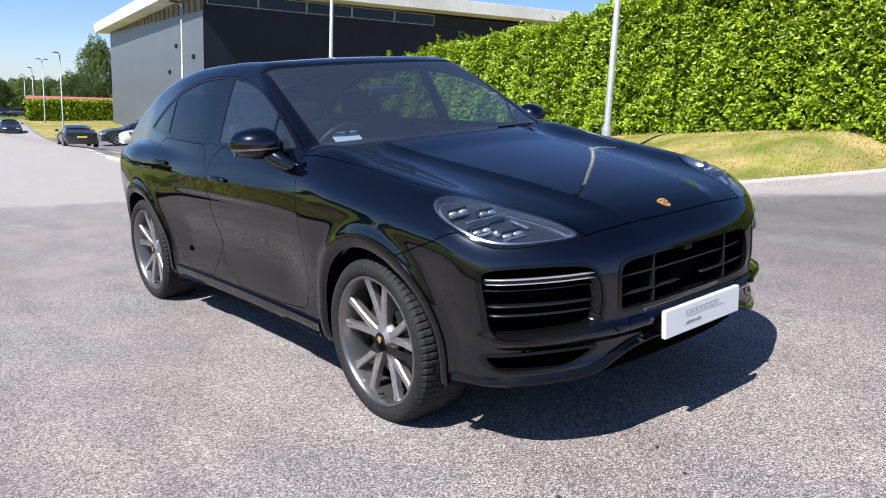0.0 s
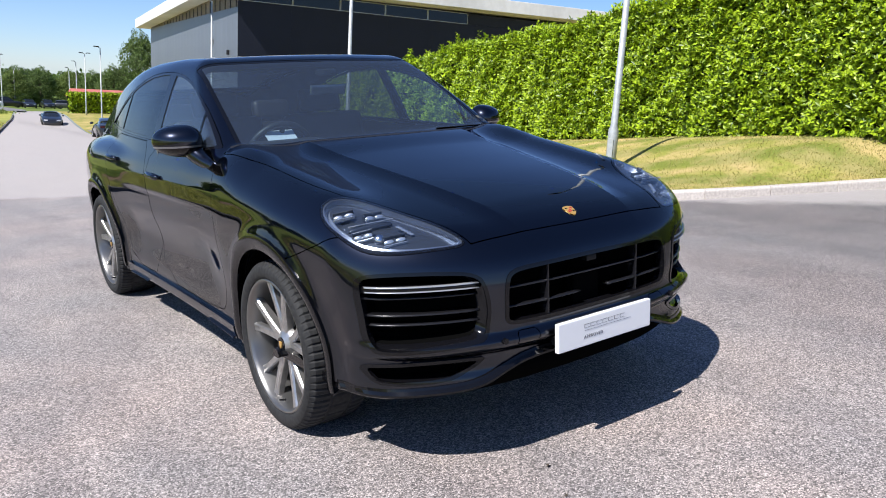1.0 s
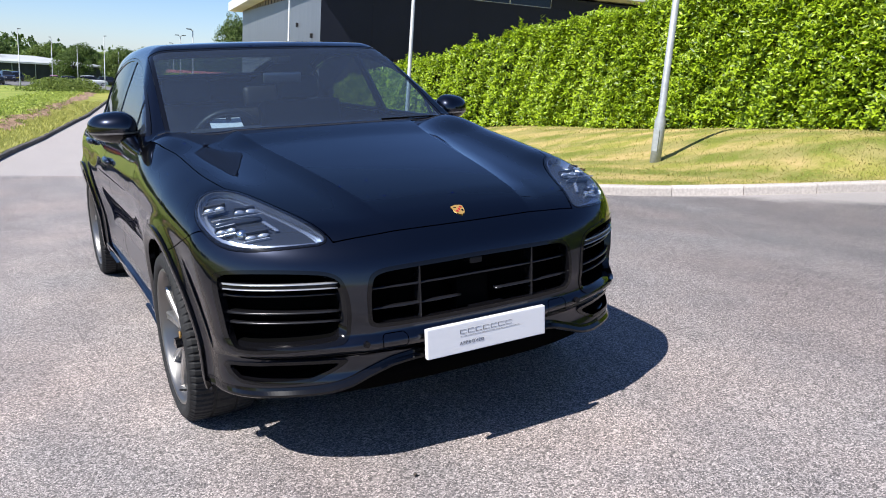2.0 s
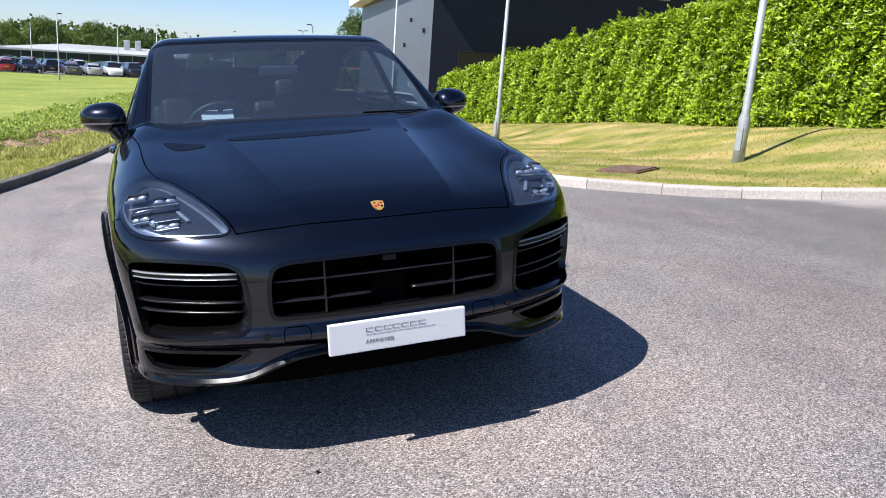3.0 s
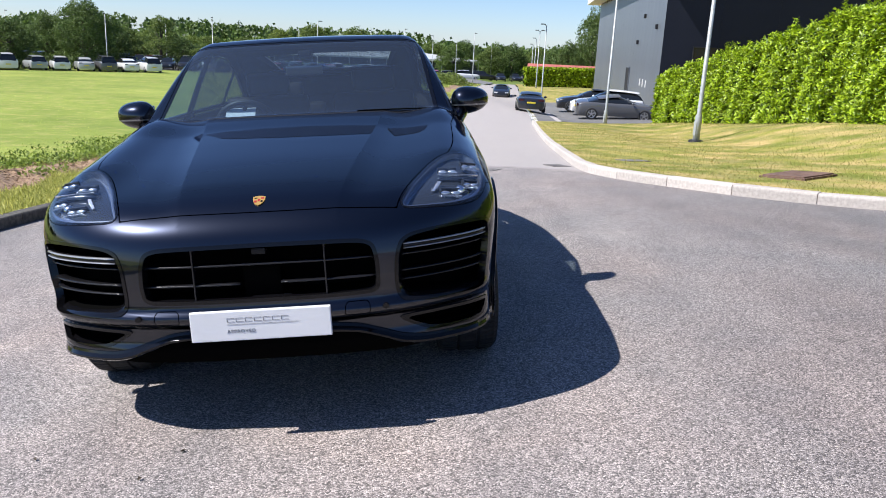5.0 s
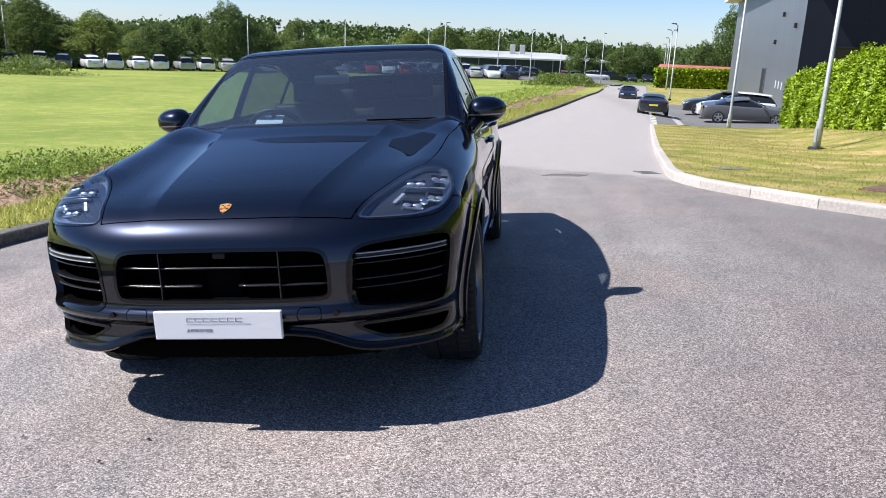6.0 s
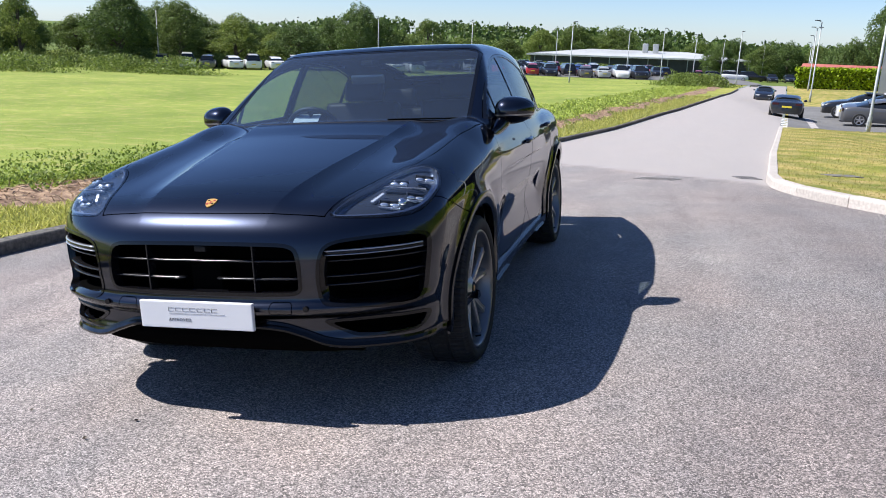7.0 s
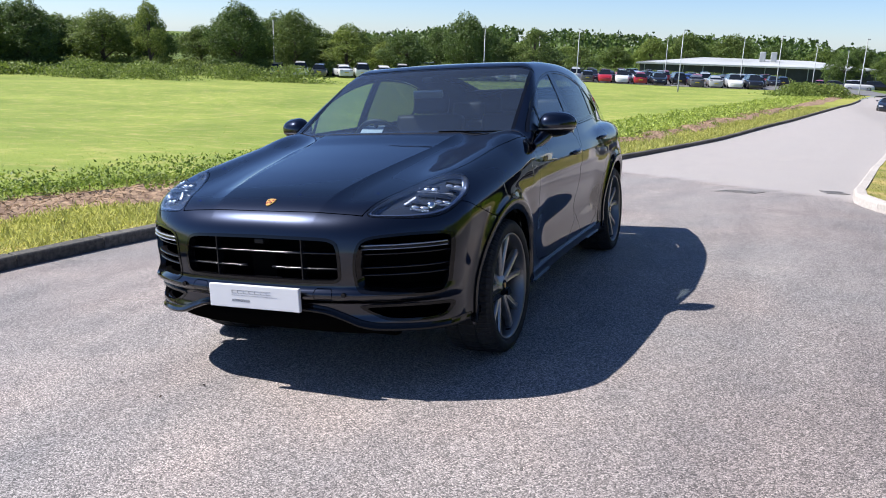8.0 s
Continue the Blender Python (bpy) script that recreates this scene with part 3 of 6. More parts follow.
# ---- lamp posts ----
def lamp_post(x, y, z, tall, double=False, turn=0.0, thick=1.0, flange=False):
    post = thing("lamp_post", "slim galvanised steel lamp post standing in the grass", "lamp post", "lamp posts", at=pose(x, y, z, 0, 0, turn))
    bm = bmesh.new()
    tube(bm, [(0, 0, -0.2), (0, 0, 0.62), (0, 0, 0.70), (0, 0, tall)], [0.082 * thick, 0.082 * thick, 0.056 * thick, 0.036 * thick], 14)
    part("shaft", bm, M["galv"], post, smooth_shade=True)
    bm = bmesh.new()
    box(bm, 0.078 * thick, 0.086 * thick, -0.045, 0.045, 0.16, 0.5, bevel=0.004)
    part("access_door", bm, M["galv"], post)
    if flange:
        bm = bmesh.new()
        bmesh.ops.create_cone(bm, cap_ends=True, segments=24, radius1=0.19, radius2=0.17, depth=0.05, matrix=pose(0, 0, 0.02))
        part("base_ring", bm, M["joint"], post)
    for s in ((1, -1) if double else (1,)):
        bm = bmesh.new()
        tube(bm, [(0, 0, tall - 0.03), (s * 0.2, 0, tall + 0.05)], [0.03, 0.025], 8)
        part("bracket", bm, M["galv"], post)
        bm = bmesh.new()
        box(bm, s * 0.35 - 0.2, s * 0.35 + 0.2, -0.10, 0.10, tall + 0.05, tall + 0.13, bevel=0.03)
        part("lantern", bm, M["joint"], post)
    return post


for x, y, t in ((7.19, 5.53, 200), (7.85, 15.2, 200), (9.45, 29.6, 200)):
    lamp_post(x, y, float(verge_z(x, y)), 6.1, False, t, flange=10 < y < 20)
for k, (x, y) in enumerate(((13.3, 65.5), (16.3, 85.3), (19.4, 105.0), (22.4, 124.8))):
    lamp_post(x, y, float(verge_z(x, y)), 6.2, k == 1, 200 if k != 1 else 0)
for x, y in ((-8, 84), (-20, 88), (-33, 92), (-46, 96), (1.5, 100), (6, 118), (-14, 118), (10.5, 100), (-55, 78), (-3, 108), (12, 150), (20, 160), (-34, 120)):
    lamp_post(x, y, float(field_z(x, y)), 6.3, False, x * 40)

# ---- covers ----
def on_ground(x, y, height, turn, lift):
    """A pose that lies on the sloping ground."""
    z = float(height(x, y))
    n = Vector(((z - float(height(x + 0.3, y))) / 0.3, (z - float(height(x, y + 0.3))) / 0.3, 1)).normalized()
    a = Vector((math.cos(radians(turn)), math.sin(radians(turn)), 0))
    a = (a - n * a.dot(n)).normalized()
    m = Matrix((a, n.cross(a), n)).transposed().to_4x4()
    m.translation = Vector((x, y, z)) + n * lift
    return m



cover = thing("manhole_cover", "rusty rectangular iron access cover sunk in the grass", "manhole cover", at=on_ground(5.52, 5.80, verge_z, 28, 0.015))
bm = bmesh.new()
box(bm, -0.33, 0.33, -0.32, 0.32, -0.08, 0.012)
part("frame", bm, M["rust"], cover)
for x0 in (-0.30, 0.006):
    bm = bmesh.new()
    box(bm, x0, x0 + 0.294, -0.29, 0.29, 0.0, 0.030, bevel=0.006)
    part("lid", bm, M["rust"], cover)
for x, y, w, l, fn, turn in ((1.75, 8.1, 0.30, 0.62, road_z, 60), (3.0, 8.4, 0.3, 0.45, road_z, 10), (-3.1, 5.3, 0.36, 0.42, road_z, 0)):
    drain = thing("drain_cover", "worn cast iron drain cover set in the asphalt", "drain cover", at=on_ground(x, y, fn, turn, 0.001))
    bm = bmesh.new()
    for a in ((-w / 2, w / 2, -l / 2, -l / 2 + 0.03), (-w / 2, w / 2, l / 2 - 0.03, l / 2), (-w / 2, -w / 2 + 0.03, -l / 2, l / 2), (w / 2 - 0.03, w / 2, -l / 2, l / 2)):
        box(bm, *a, -0.05, 0.006)
    metal = M["rust"] if x < 0 else M["iron"]
    part("frame", bm, metal, drain)
    for k in range(7):
        bm = bmesh.new()
        yy = -l / 2 + 0.05 + (l - 0.1) * k / 6
        box(bm, -w / 2 + 0.03, w / 2 - 0.03, yy - 0.016, yy + 0.016, -0.04, 0.004)
        part("bar", bm, metal, drain)
cover = thing("inspection_cover", "pale concrete inspection cover in the grass", "inspection cover", at=on_ground(4.3, 8.7, verge_z, 20, 0.004))
bm = bmesh.new()
box(bm, -0.24, 0.24, -0.16, 0.16, -0.06, 0.008, bevel=0.004)
part("lid", bm, M["iron"], cover)

# ---- road markings ----
def strip_on(name, x0, y0, x1, y1, w, height, mat, label, category):
    d = Vector((x1 - x0, y1 - y0)).normalized()
    n = Vector((-d.y, d.x)) * w / 2
    verts, faces = [], []
    steps_ = max(2, int(math.hypot(x1 - x0, y1 - y0) / 0.5))
    for k in range(steps_ + 1):
        x, y = x0 + (x1 - x0) * k / steps_, y0 + (y1 - y0) * k / steps_
        for s in (-1, 1):
            verts.append((x + s * n.x, y + s * n.y, float(height(x + s * n.x, y + s * n.y)) + 0.008))
    for k in range(steps_):
        a = 2 * k
        faces.append((a, a + 1, a + 3, a + 2))
    return tagged(new(name, mesh_from(name, verts, faces, mat)), label, category, kind="structure")


for k in range(7):
    y = 29.4 + 1.25 * k
    strip_on("road_marking", 6.45 + 0.14 * (y - 29.4), y, 6.45 + 0.14 * (y - 28.6), y + 0.75, 0.28, road_z, M["paint_white"], "worn white dashed line painted on asphalt", "road marking")
strip_on("trim", 7.7, 29.5, 9.6, 43.5, 0.35, lambda x, y: float(verge_z(x, y)) + 0.012, M["channel"], "pale drainage channel crossing the parking bays", "channel")

# ---- fallen leaves ----
for x, y, turn in ((-0.33, -1.01, 20), (-0.87, -1.0, 130), (-0.43, -1.2, 250)):
    leaf = thing("dry_leaf", "small curled dry brown leaf on the asphalt", "leaf", "fallen leaves", at=on_ground(x, y, road_z, turn, 0.002))
    me = leaf_mesh("blade", np.array([[-0.011, 0.0, 0.004], [-0.006, 0.004, 0.002]]), np.array([[1.0, 0.1, 0.25], [1.0, -0.5, 0.1]]), np.array([[0.0, 0.3, 1.0], [0.2, -0.3, 1.0]]), np.array([0.024, 0.018]), np.array([0.007, 0.005]), M["bark"], 0.6)
    part_mesh("blade", me, leaf)

# ---- trees ----
def crown_leaves(r, blobs, count, size):
    """Leaf centres, directions and normals over a set of overlapping lobes."""
    out_c, out_n = [], []
    weight = np.array([b[3] * b[3] for b in blobs])
    for b, share in zip(blobs, weight / weight.sum()):
        n = int(count * share)
        u = r.normal(size=(n, 3))
        u /= np.linalg.norm(u, axis=1, keepdims=True)
        lump = 1 + 0.16 * np.sin(5 * u[:, 0] + 3 * u[:, 2] + b[0]) + 0.12 * np.sin(9 * u[:, 1] - 4 * u[:, 2])
        rad = b[3] * lump * r.uniform(0.72, 1.06, n)
        c = np.array(b[:3]) + u * rad[:, None] * np.array([1, 1, b[4]])
        keep = r.random(n) < np.where(u[:, 2] < -0.45, 0.35, 1.0)
        out_c.append(c[keep])
        out_n.append(u[keep])
    return np.concatenate(out_c), np.concatenate(out_n)


def tree_mesh(seed, tall, spread, count, size, mat, slim=False):
    r = np.random.default_rng(seed)
    blobs = []
    lobes = 19 if not slim else 9
    for k in range(lobes):
        a = 2.4 * k + r.uniform(-0.4, 0.4)
        h = tall * (0.30 + 0.55 * (k + 0.5) / lobes)
        wide = spread * (0.62 * math.sin(math.pi * min(0.95, 0.18 + 0.82 * (k + 0.5) / lobes)) + 0.06)
        blobs.append((wide * math.cos(a), wide * math.sin(a), h, spread * r.uniform(0.24, 0.46), r.uniform(0.7, 0.95)))
    blobs.append((0, 0, tall * 0.86, spread * 0.42, 0.9))
    for k in range(5):
        blobs.append((spread * 0.55 * math.cos(1.3 * k), spread * 0.55 * math.sin(1.3 * k), tall * 0.14, spread * 0.36, 0.8))
    c, u = crown_leaves(r, blobs, count, size)
    n = len(c)
    d = u + r.normal(0, 0.7, (n, 3))
    nrm = u + r.normal(0, 0.5, (n, 3)) + np.array([0, 0, 0.4])
    s = r.uniform(0.7, 1.3, n) * size
    leaves_ = leaf_mesh("crown", c - d / np.linalg.norm(d, axis=1, keepdims=True) * s[:, None] * 0.5, d, nrm, s, s * 0.42, mat)
    bm = bmesh.new()
    tube(bm, [(0, 0, -0.4), (0.03 * tall / 10, 0, tall * 0.12), (-0.02 * tall, 0.01 * tall, tall * 0.4), (0, 0, tall * 0.75)], [0.035 * tall, 0.026 * tall, 0.018 * tall, 0.006 * tall], 9)
    for b in blobs[: lobes: 2]:
        z0 = b[2] * 0.55
        tube(bm, [(-0.01 * tall, 0, z0), (b[0] * 0.5, b[1] * 0.5, (z0 + b[2]) / 2 + 0.04 * tall), (b[0], b[1], b[2])], [0.012 * tall, 0.008 * tall, 0.003 * tall], 5)
    trunk = bpy.data.meshes.new("trunk")
    bm.to_mesh(trunk)
    bm.free()
    trunk.materials.append(M["bark"])
    return leaves_, trunk


KINDS = [tree_mesh(11, 10, 4.2, 24000, 0.20, M["leaf_a"]), tree_mesh(23, 10, 3.6, 21000, 0.19, M["leaf_b"]), tree_mesh(35, 10, 4.8, 26000, 0.21, M["leaf_a"]), tree_mesh(47, 10, 3.0, 13000, 0.18, M["leaf_b"], True)]
TREE_LABEL = ["broad dark green tree in full summer leaf", "bright green tree in full summer leaf", "wide spreading dark green tree in leaf", "slim light green tree in leaf"]


def tree(x, y, tall, kind, turn, wide=1.0, sink=0.0):
    z = float(field_z(x, y)) if x < 0 and y < 119 else float(road_z(x, y))
    t = thing("tree", TREE_LABEL[kind], "tree", "trees beyond the field", at=pose(x, y, z - sink, 0, 0, turn) @ Matrix.Diagonal((tall / 10 * wide, tall / 10 * wide, tall / 10, 1)))
    part_mesh("crown", KINDS[kind][0], t)
    part_mesh("trunk", KINDS[kind][1], t)


rt = random.Random(5)
# along the left side of the field, then behind the car park
GROVE = [(-72, 56, 6.8, 4.0), (-77, 66, 6.5, 3.2), (-70, 66, 6.9, 4.3), (-64, 67, 8.0, 3.0), (-57, 74, 8.1, 3.9), (-54, 81, 7.8, 3.5), (-50, 87, 5.8, 4.4), (-43, 90, 5.4, 3.6), (-37, 96, 8.0, 3.4), (-38, 106, 6.6, 2.8),
         (-33, 114, 7.4, 4.1), (-28, 123, 5.4, 4.2)]
for x, y, h, w in GROVE:
    tree(x, y, h, rt.randrange(4), rt.uniform(0, 360), w / (0.40 * h))
    tree(x - 6 + rt.uniform(-2, 2), y + 6 + rt.uniform(-2, 2), h * rt.uniform(0.75, 0.95), rt.randrange(3), rt.uniform(0, 360), w / (0.36 * h))
for k in range(9):
    tree(-84 + 2.0 * k + rt.uniform(-1, 1), 26 + 3.6 * k + rt.uniform(-2, 2), rt.uniform(5.0, 7.0), rt.randrange(3), rt.uniform(0, 360), rt.uniform(0.9, 1.3))
for k in range(13):
    tree(-92 + 3.6 * k + rt.uniform(-1, 1), 62 + 3.4 * k + rt.uniform(-2, 2), rt.uniform(5.2, 6.8), rt.randrange(3), rt.uniform(0, 360), rt.uniform(1.2, 1.6))
for x, y, h, w in ((-30, 212, 9.9, 5.8), (-22, 220, 11.9, 6.8), (-11, 221, 11.7, 8.1), (0, 231, 9.6, 6.8), (11, 226, 8.6, 6.7), (19, 216, 9.2, 6.2), (-40, 214, 7.5, 6.0), (28, 212, 8.5, 6.0), (38, 206, 8.0, 6.0), (-50, 200, 7.0, 6.0), (-61, 190, 6.5, 6.0),
                   (31, 119, 11.6, 3.3), (26, 114, 6.4, 2.4), (30, 144, 6.5, 2.7), (30, 164, 7.2, 3.4), (25, 165, 7.3, 3.4), (20, 161, 6.7, 3.9), (36, 128, 7.0, 4.0), (44, 140, 8.0, 4.0), (13, 172, 6.5, 3.6), (37, 150, 7.5, 4.0)):
    tree(x, y, h, rt.randrange(4), rt.uniform(0, 360), w / (0.42 * h))


def wood(name, count, place, size, mat, label, seed, per=130, leaf=1.1):
    """A far wood: many crowns in one mesh."""
    r = np.random.default_rng(seed)
    cs, us = [], []
    for k in range(count):
        x, y, z, s = place(r, k)
        u = r.normal(size=(per, 3))
        u /= np.linalg.norm(u, axis=1, keepdims=True)
        u[:, 2] = np.abs(u[:, 2]) * np.where(r.random(per) < 0.2, -0.5, 1)
        rad = s * size * (1 + 0.2 * np.sin(6 * u[:, 0] + k) + 0.15 * np.sin(8 * u[:, 1]))
        cs.append(np.array([x, y, z]) + u * rad[:, None] * r.uniform(0.75, 1.05, (per, 1)))
        us.append(u)
    c, u = np.concatenate(cs), np.concatenate(us)
    n = len(c)
    d = u + r.normal(0, 0.7, (n, 3))
    s = r.uniform(0.7, 1.3, n) * leaf
    ob = new(name, leaf_mesh(name, c, d, u + r.normal(0, 0.4, (n, 3)), s, s * 0.45, mat))
    return tagged(ob, label, "woodland", kind="stuff")


def low_hill(r, k):
    x = r.uniform(-420, 420)
    y = r.uniform(300, 420)
    rise = 5.0 * np.exp(-(((x + 160) / 190) ** 2)) + 3.0 * np.exp(-(((x - 240) / 120) ** 2))
    return x, y, -14.5 + rise * (y - 280) / 120 + r.uniform(0, 2), r.uniform(0.7, 1.3)


def high_hill(r, k):
    x = r.uniform(-1100, 900)
    y = r.uniform(760, 1000)
    rise = 24 * np.exp(-(((x + 330) / 240) ** 2)) + 15 * np.exp(-(((x + 20) / 120) ** 2)) + 9 * np.exp(-(((x - 350) / 260) ** 2))
    return x, y, -26 + rise * smooth(740, 1000, y) + r.uniform(0, 4), r.uniform(0.7, 1.4)


wood("woodland", 620, low_hill, 4.6, M["leaf_a"], "belt of dark green woodland beyond the sheds", 3, 210, 0.95)
wood("wooded_hill", 1100, high_hill, 8.5, M["leaf_a"], "hazy wooded hills on the skyline", 9, 70, 4.0)


def brush(name, xs, n, height, mat, label, seed, size, category, upright=0.9, w=0.3):
    """Low growth: leaves on short stems over a patch. xs(r, n) gives x, y and a ground height."""
    r = np.random.default_rng(seed)
    x, y, z, tall = xs(r, n)
    c = np.stack([x, y, z + r.random(n) ** 1.2 * tall], 1)
    d = np.stack([r.normal(0, 1, n), r.normal(0, 1, n), np.full(n, upright) + r.normal(0, 0.5, n)], 1)
    nrm = r.normal(0, 1, (n, 3)) + np.array([0, 0, 0.8])
    s = size * r.uniform(0.6, 1.4, n)
    ob = new(name, leaf_mesh(name, c, d, nrm, s, s * w, mat))
    return tagged(ob, label, category, kind="stuff")


def clumpy(r, n, y0, y1, d0, d1, tall, patch):
    y = y0 + (y1 - y0) * r.random(n) ** 1.5
    d = strip_out(y) + r.uniform(d0, d1, n)
    x = left_kerb(y) - d
    k = 0.55 + 0.45 * np.sin(2.1 * y + 1.3 * np.sin(0.9 * y) + 3 * d * patch)
    return x, y, field_z(x, y), np.maximum(tall * k, 0.06)


brush("weeds", lambda r, n: clumpy(r, n, -9, 22, -0.25, 1.3, 0.36, 0.8), 46000, 0.4, M["weed"], "ragged green weeds at the edge of the field", 4, 0.052, "weeds")
brush("weeds", lambda r, n: clumpy(r, n, 20, 80, -0.2, 3.5, 0.16, 0.4), 14000, 0.4, M["field_blade"], "ragged green weeds along the field edge", 14, 0.13, "weeds")


def on_strip(r, n, y0, y1, lo, hi, tall):
    y = y0 + (y1 - y0) * r.random(n) ** 1.4
    d = lo + (hi(y) - lo) * r.random(n)
    x = left_kerb(y) - d
    return x, y, rough_z(x, y) - 0.01, np.full(n, tall) * (0.5 + 0.5 * np.sin(3 * y + 5 * d) ** 2)


brush("grass_blades", lambda r, n: on_strip(r, n, -9, 16, 0.14, strip_in, 0.03), 52000, 0.1, M["blade"], "short rough grass blades along the kerb", 5, 0.085, "grass", 1.4, 0.07)
brush("grass_blades", lambda r, n: on_strip(r, n, 14, 60, 0.14, strip_in, 0.03), 16000, 0.1, M["blade"], "short rough grass blades along the kerb", 15, 0.16, "grass", 1.4, 0.09)


def on_earth(r, n):
    y = -9 + 67 * r.random(n) ** 1.6
    d = strip_in(y) + (strip_out(y) - strip_in(y)) * r.random(n)
    x = left_kerb(y) - d
    return x, y, rough_z(x, y), np.full(n, 0.03)


def tufts(r, n):
    x, y, z, _ = on_earth(r, 5 * n)
    keep = np.flatnonzero(np.sin(2.6 * y + 2 * np.sin(3.1 * x)) + 0.6 * np.sin(5.3 * x + 1.7 * y) > 0.75)[:n]
    keep = np.resize(keep, n)
    return x[keep] + r.normal(0, 0.02, n), y[keep] + r.normal(0, 0.02, n), z[keep], r.uniform(0.03, 0.14, n)


brush("weeds", tufts, 7000, 0.1, M["weed"], "green weed tufts breaking through bare earth", 41, 0.06, "weeds")
brush("dry_stalks", on_earth, 13000, 0.05, M["straw"], "dry stalks and litter on bare earth", 6, 0.10, "dry stalks", 0.15, 0.06)


def on_verge(r, n):
    y = 2 + 26 * r.random(n) ** 1.2
    x = right_kerb(y) + 0.15 + r.random(n) * np.maximum(hedge_front(y) - right_kerb(y) - 0.1, 0.2)
    return x, y, verge_z(x, y) - 0.01, np.full(n, 0.012)


brush("grass_blades", on_verge, 48000, 0.03, M["mown"], "short mown yellow-green grass blades on the verge", 8, 0.036, "grass", 1.0, 0.10)


def on_field(r, n):
    y = -9 + 51 * r.random(n) ** 1.3
    x = left_kerb(y) - strip_out(y) - 0.8 - 34 * r.random(n) ** 1.7
    return x, y, field_z(x, y) - 0.01, np.full(n, 0.02)


brush("grass_blades", on_field, 60000, 0.05, M["field_blade"], "green mown grass blades over the field", 10, 0.038, "grass", 0.5, 0.14)


def bushes(r, n):
    k = r.integers(0, 27, n)
    cx = np.array([-70, -62, -56, -50, -45, 3.5, 5.5, 7.0, 4.5, -30, -24, -16, -9, -2, -66, -58, -36, -33, -27, -20, -13, -6, 1, -42, -52, -48, -56])[k]
    cy = np.array([62, 71, 78, 83, 88, 83, 86, 89, 91, 143, 143, 144, 143, 142, 66, 75, 144, 141, 142, 144, 142, 144, 141, 62, 54, 62, 50])[k]
    near = (k >= 5) & (k <= 8)
    a, b = r.normal(0, 1.5, n), r.normal(0, 1.2, n)
    x, y = cx + a * np.where(near, 0.8, 1.3), cy + b
    return x, y, field_z(x, y), np.maximum(0.2, np.where(near, 1.3, 1.7) - 0.25 * (a * a + b * b) * 0.5)


brush("bushes", bushes, 80000, 1.0, M["leaf_b"], "low scrubby bushes round the car park", 12, 0.15, "bushes", 0.8, 0.45)


def scrub(r, n):
    u = r.random(n)
    x, y = -70 + 18 * u + r.normal(0, 1.8, n), 40 + 48 * u + r.normal(0, 1.4, n)
    return x, y, field_z(x, y), 0.3 + 0.8 * np.sin(31 * u + 4 * np.sin(13 * u)) ** 2


brush("scrub", scrub, 42000, 1.0, M["leaf_b"], "dense green bramble scrub under the trees", 22, 0.22, "scrub", 0.8, 0.45)

# ---- far sheds ----
shed = thing("warehouse", "long low dark warehouse with a pale roof", "warehouse", at=pose(0, 0, 0))
x0, x1, y0, y1, zg = -28.5, 19.5, 184.0, 204.0, -7.2
bm = bmesh.new()
box(bm, x0, x1, y0, y1, zg, -3.35)
part("wall", bm, M["shed_wall"], shed)
bm = bmesh.new()
vs = [bm.verts.new(v) for v in ((x0 - 0.8, y0 - 0.8, -3.45), (x1 + 0.8, y0 - 0.8, -3.15), (x1 - 12, y1, -2.3), (x0 + 12, y1, -2.3))]
lo = [bm.verts.new(v.co - Vector((0, 0, 0.35))) for v in vs]
bm.faces.new(vs)
for k in range(4):
    bm.faces.new((vs[k], lo[k], lo[(k + 1) % 4], vs[(k + 1) % 4]))
part("roof", bm, M["shed_roof"], shed)
for k in range(12):
    bm = bmesh.new()
    x = x0 + 1 + k * 4.3
    box(bm, x, x + 0.15, y0 - 0.1, y0 + 0.05, zg, -3.4)
    part("column", bm, M["galv"], shed)
for x in (-3.4, -1.0):
    bm = bmesh.new()
    box(bm, x, x + 1.3, 196, 198, -2.8, -0.5, bevel=0.15)
    part("roof_duct", bm, M["shed_roof"], shed)
zg = float(road_z(24, 97)) - 0.3
lodge = thing("low_building", "low building with a red pitched roof behind a hedge", "building", at=pose(18.0, 97, zg, 0, 0, -4))
bm = bmesh.new()
box(bm, 0, 16, 0, 8, -0.5, 2.0)
part("wall", bm, M["channel"], lodge)
bm = bmesh.new()
pts = [(-0.4, -0.5, 1.9), (16.4, -0.5, 1.9), (16.4, 4, 3.0), (-0.4, 4, 3.0), (-0.4, 8.5, 1.9), (16.4, 8.5, 1.9)]
v = [bm.verts.new(p) for p in pts]
for f in ((0, 1, 2, 3), (3, 2, 5, 4), (0, 3, 4), (1, 5, 2)):
    bm.faces.new([v[i] for i in f])
part("roof", bm, M["red_roof"], lodge)
low_hedge = thing("hedge", "trimmed green hedge before the red-roofed building", "hedge")
r = np.random.default_rng(31)
n = 9000
x = r.uniform(16.2, 36, n)
face = r.random(n) < 0.6
y = np.where(face, 93.2 - 0.07 * (x - 17) + r.uniform(-0.1, 0.1, n), 93.2 + r.uniform(0, 1.6, n) - 0.07 * (x - 17))
zb = verge_z(x, y)
z = np.where(face, r.uniform(0, 2.1, n), 2.05 + r.uniform(-0.15, 0.15, n))
d = np.stack([r.normal(0, 0.6, n), -0.4 + r.normal(0, 0.6, n), 0.7 + r.normal(0, 0.5, n)], 1)
lh = part_mesh("foliage", leaf_mesh("foliage", np.stack([x, y, zb + z], 1), d, np.stack([r.normal(0, 0.4, n), -0.7 + r.normal(0, 0.4, n), 0.6 + r.normal(0, 0.3, n)], 1), np.full(n, 0.32), np.full(n, 0.11), M["laurel"]), low_hedge)
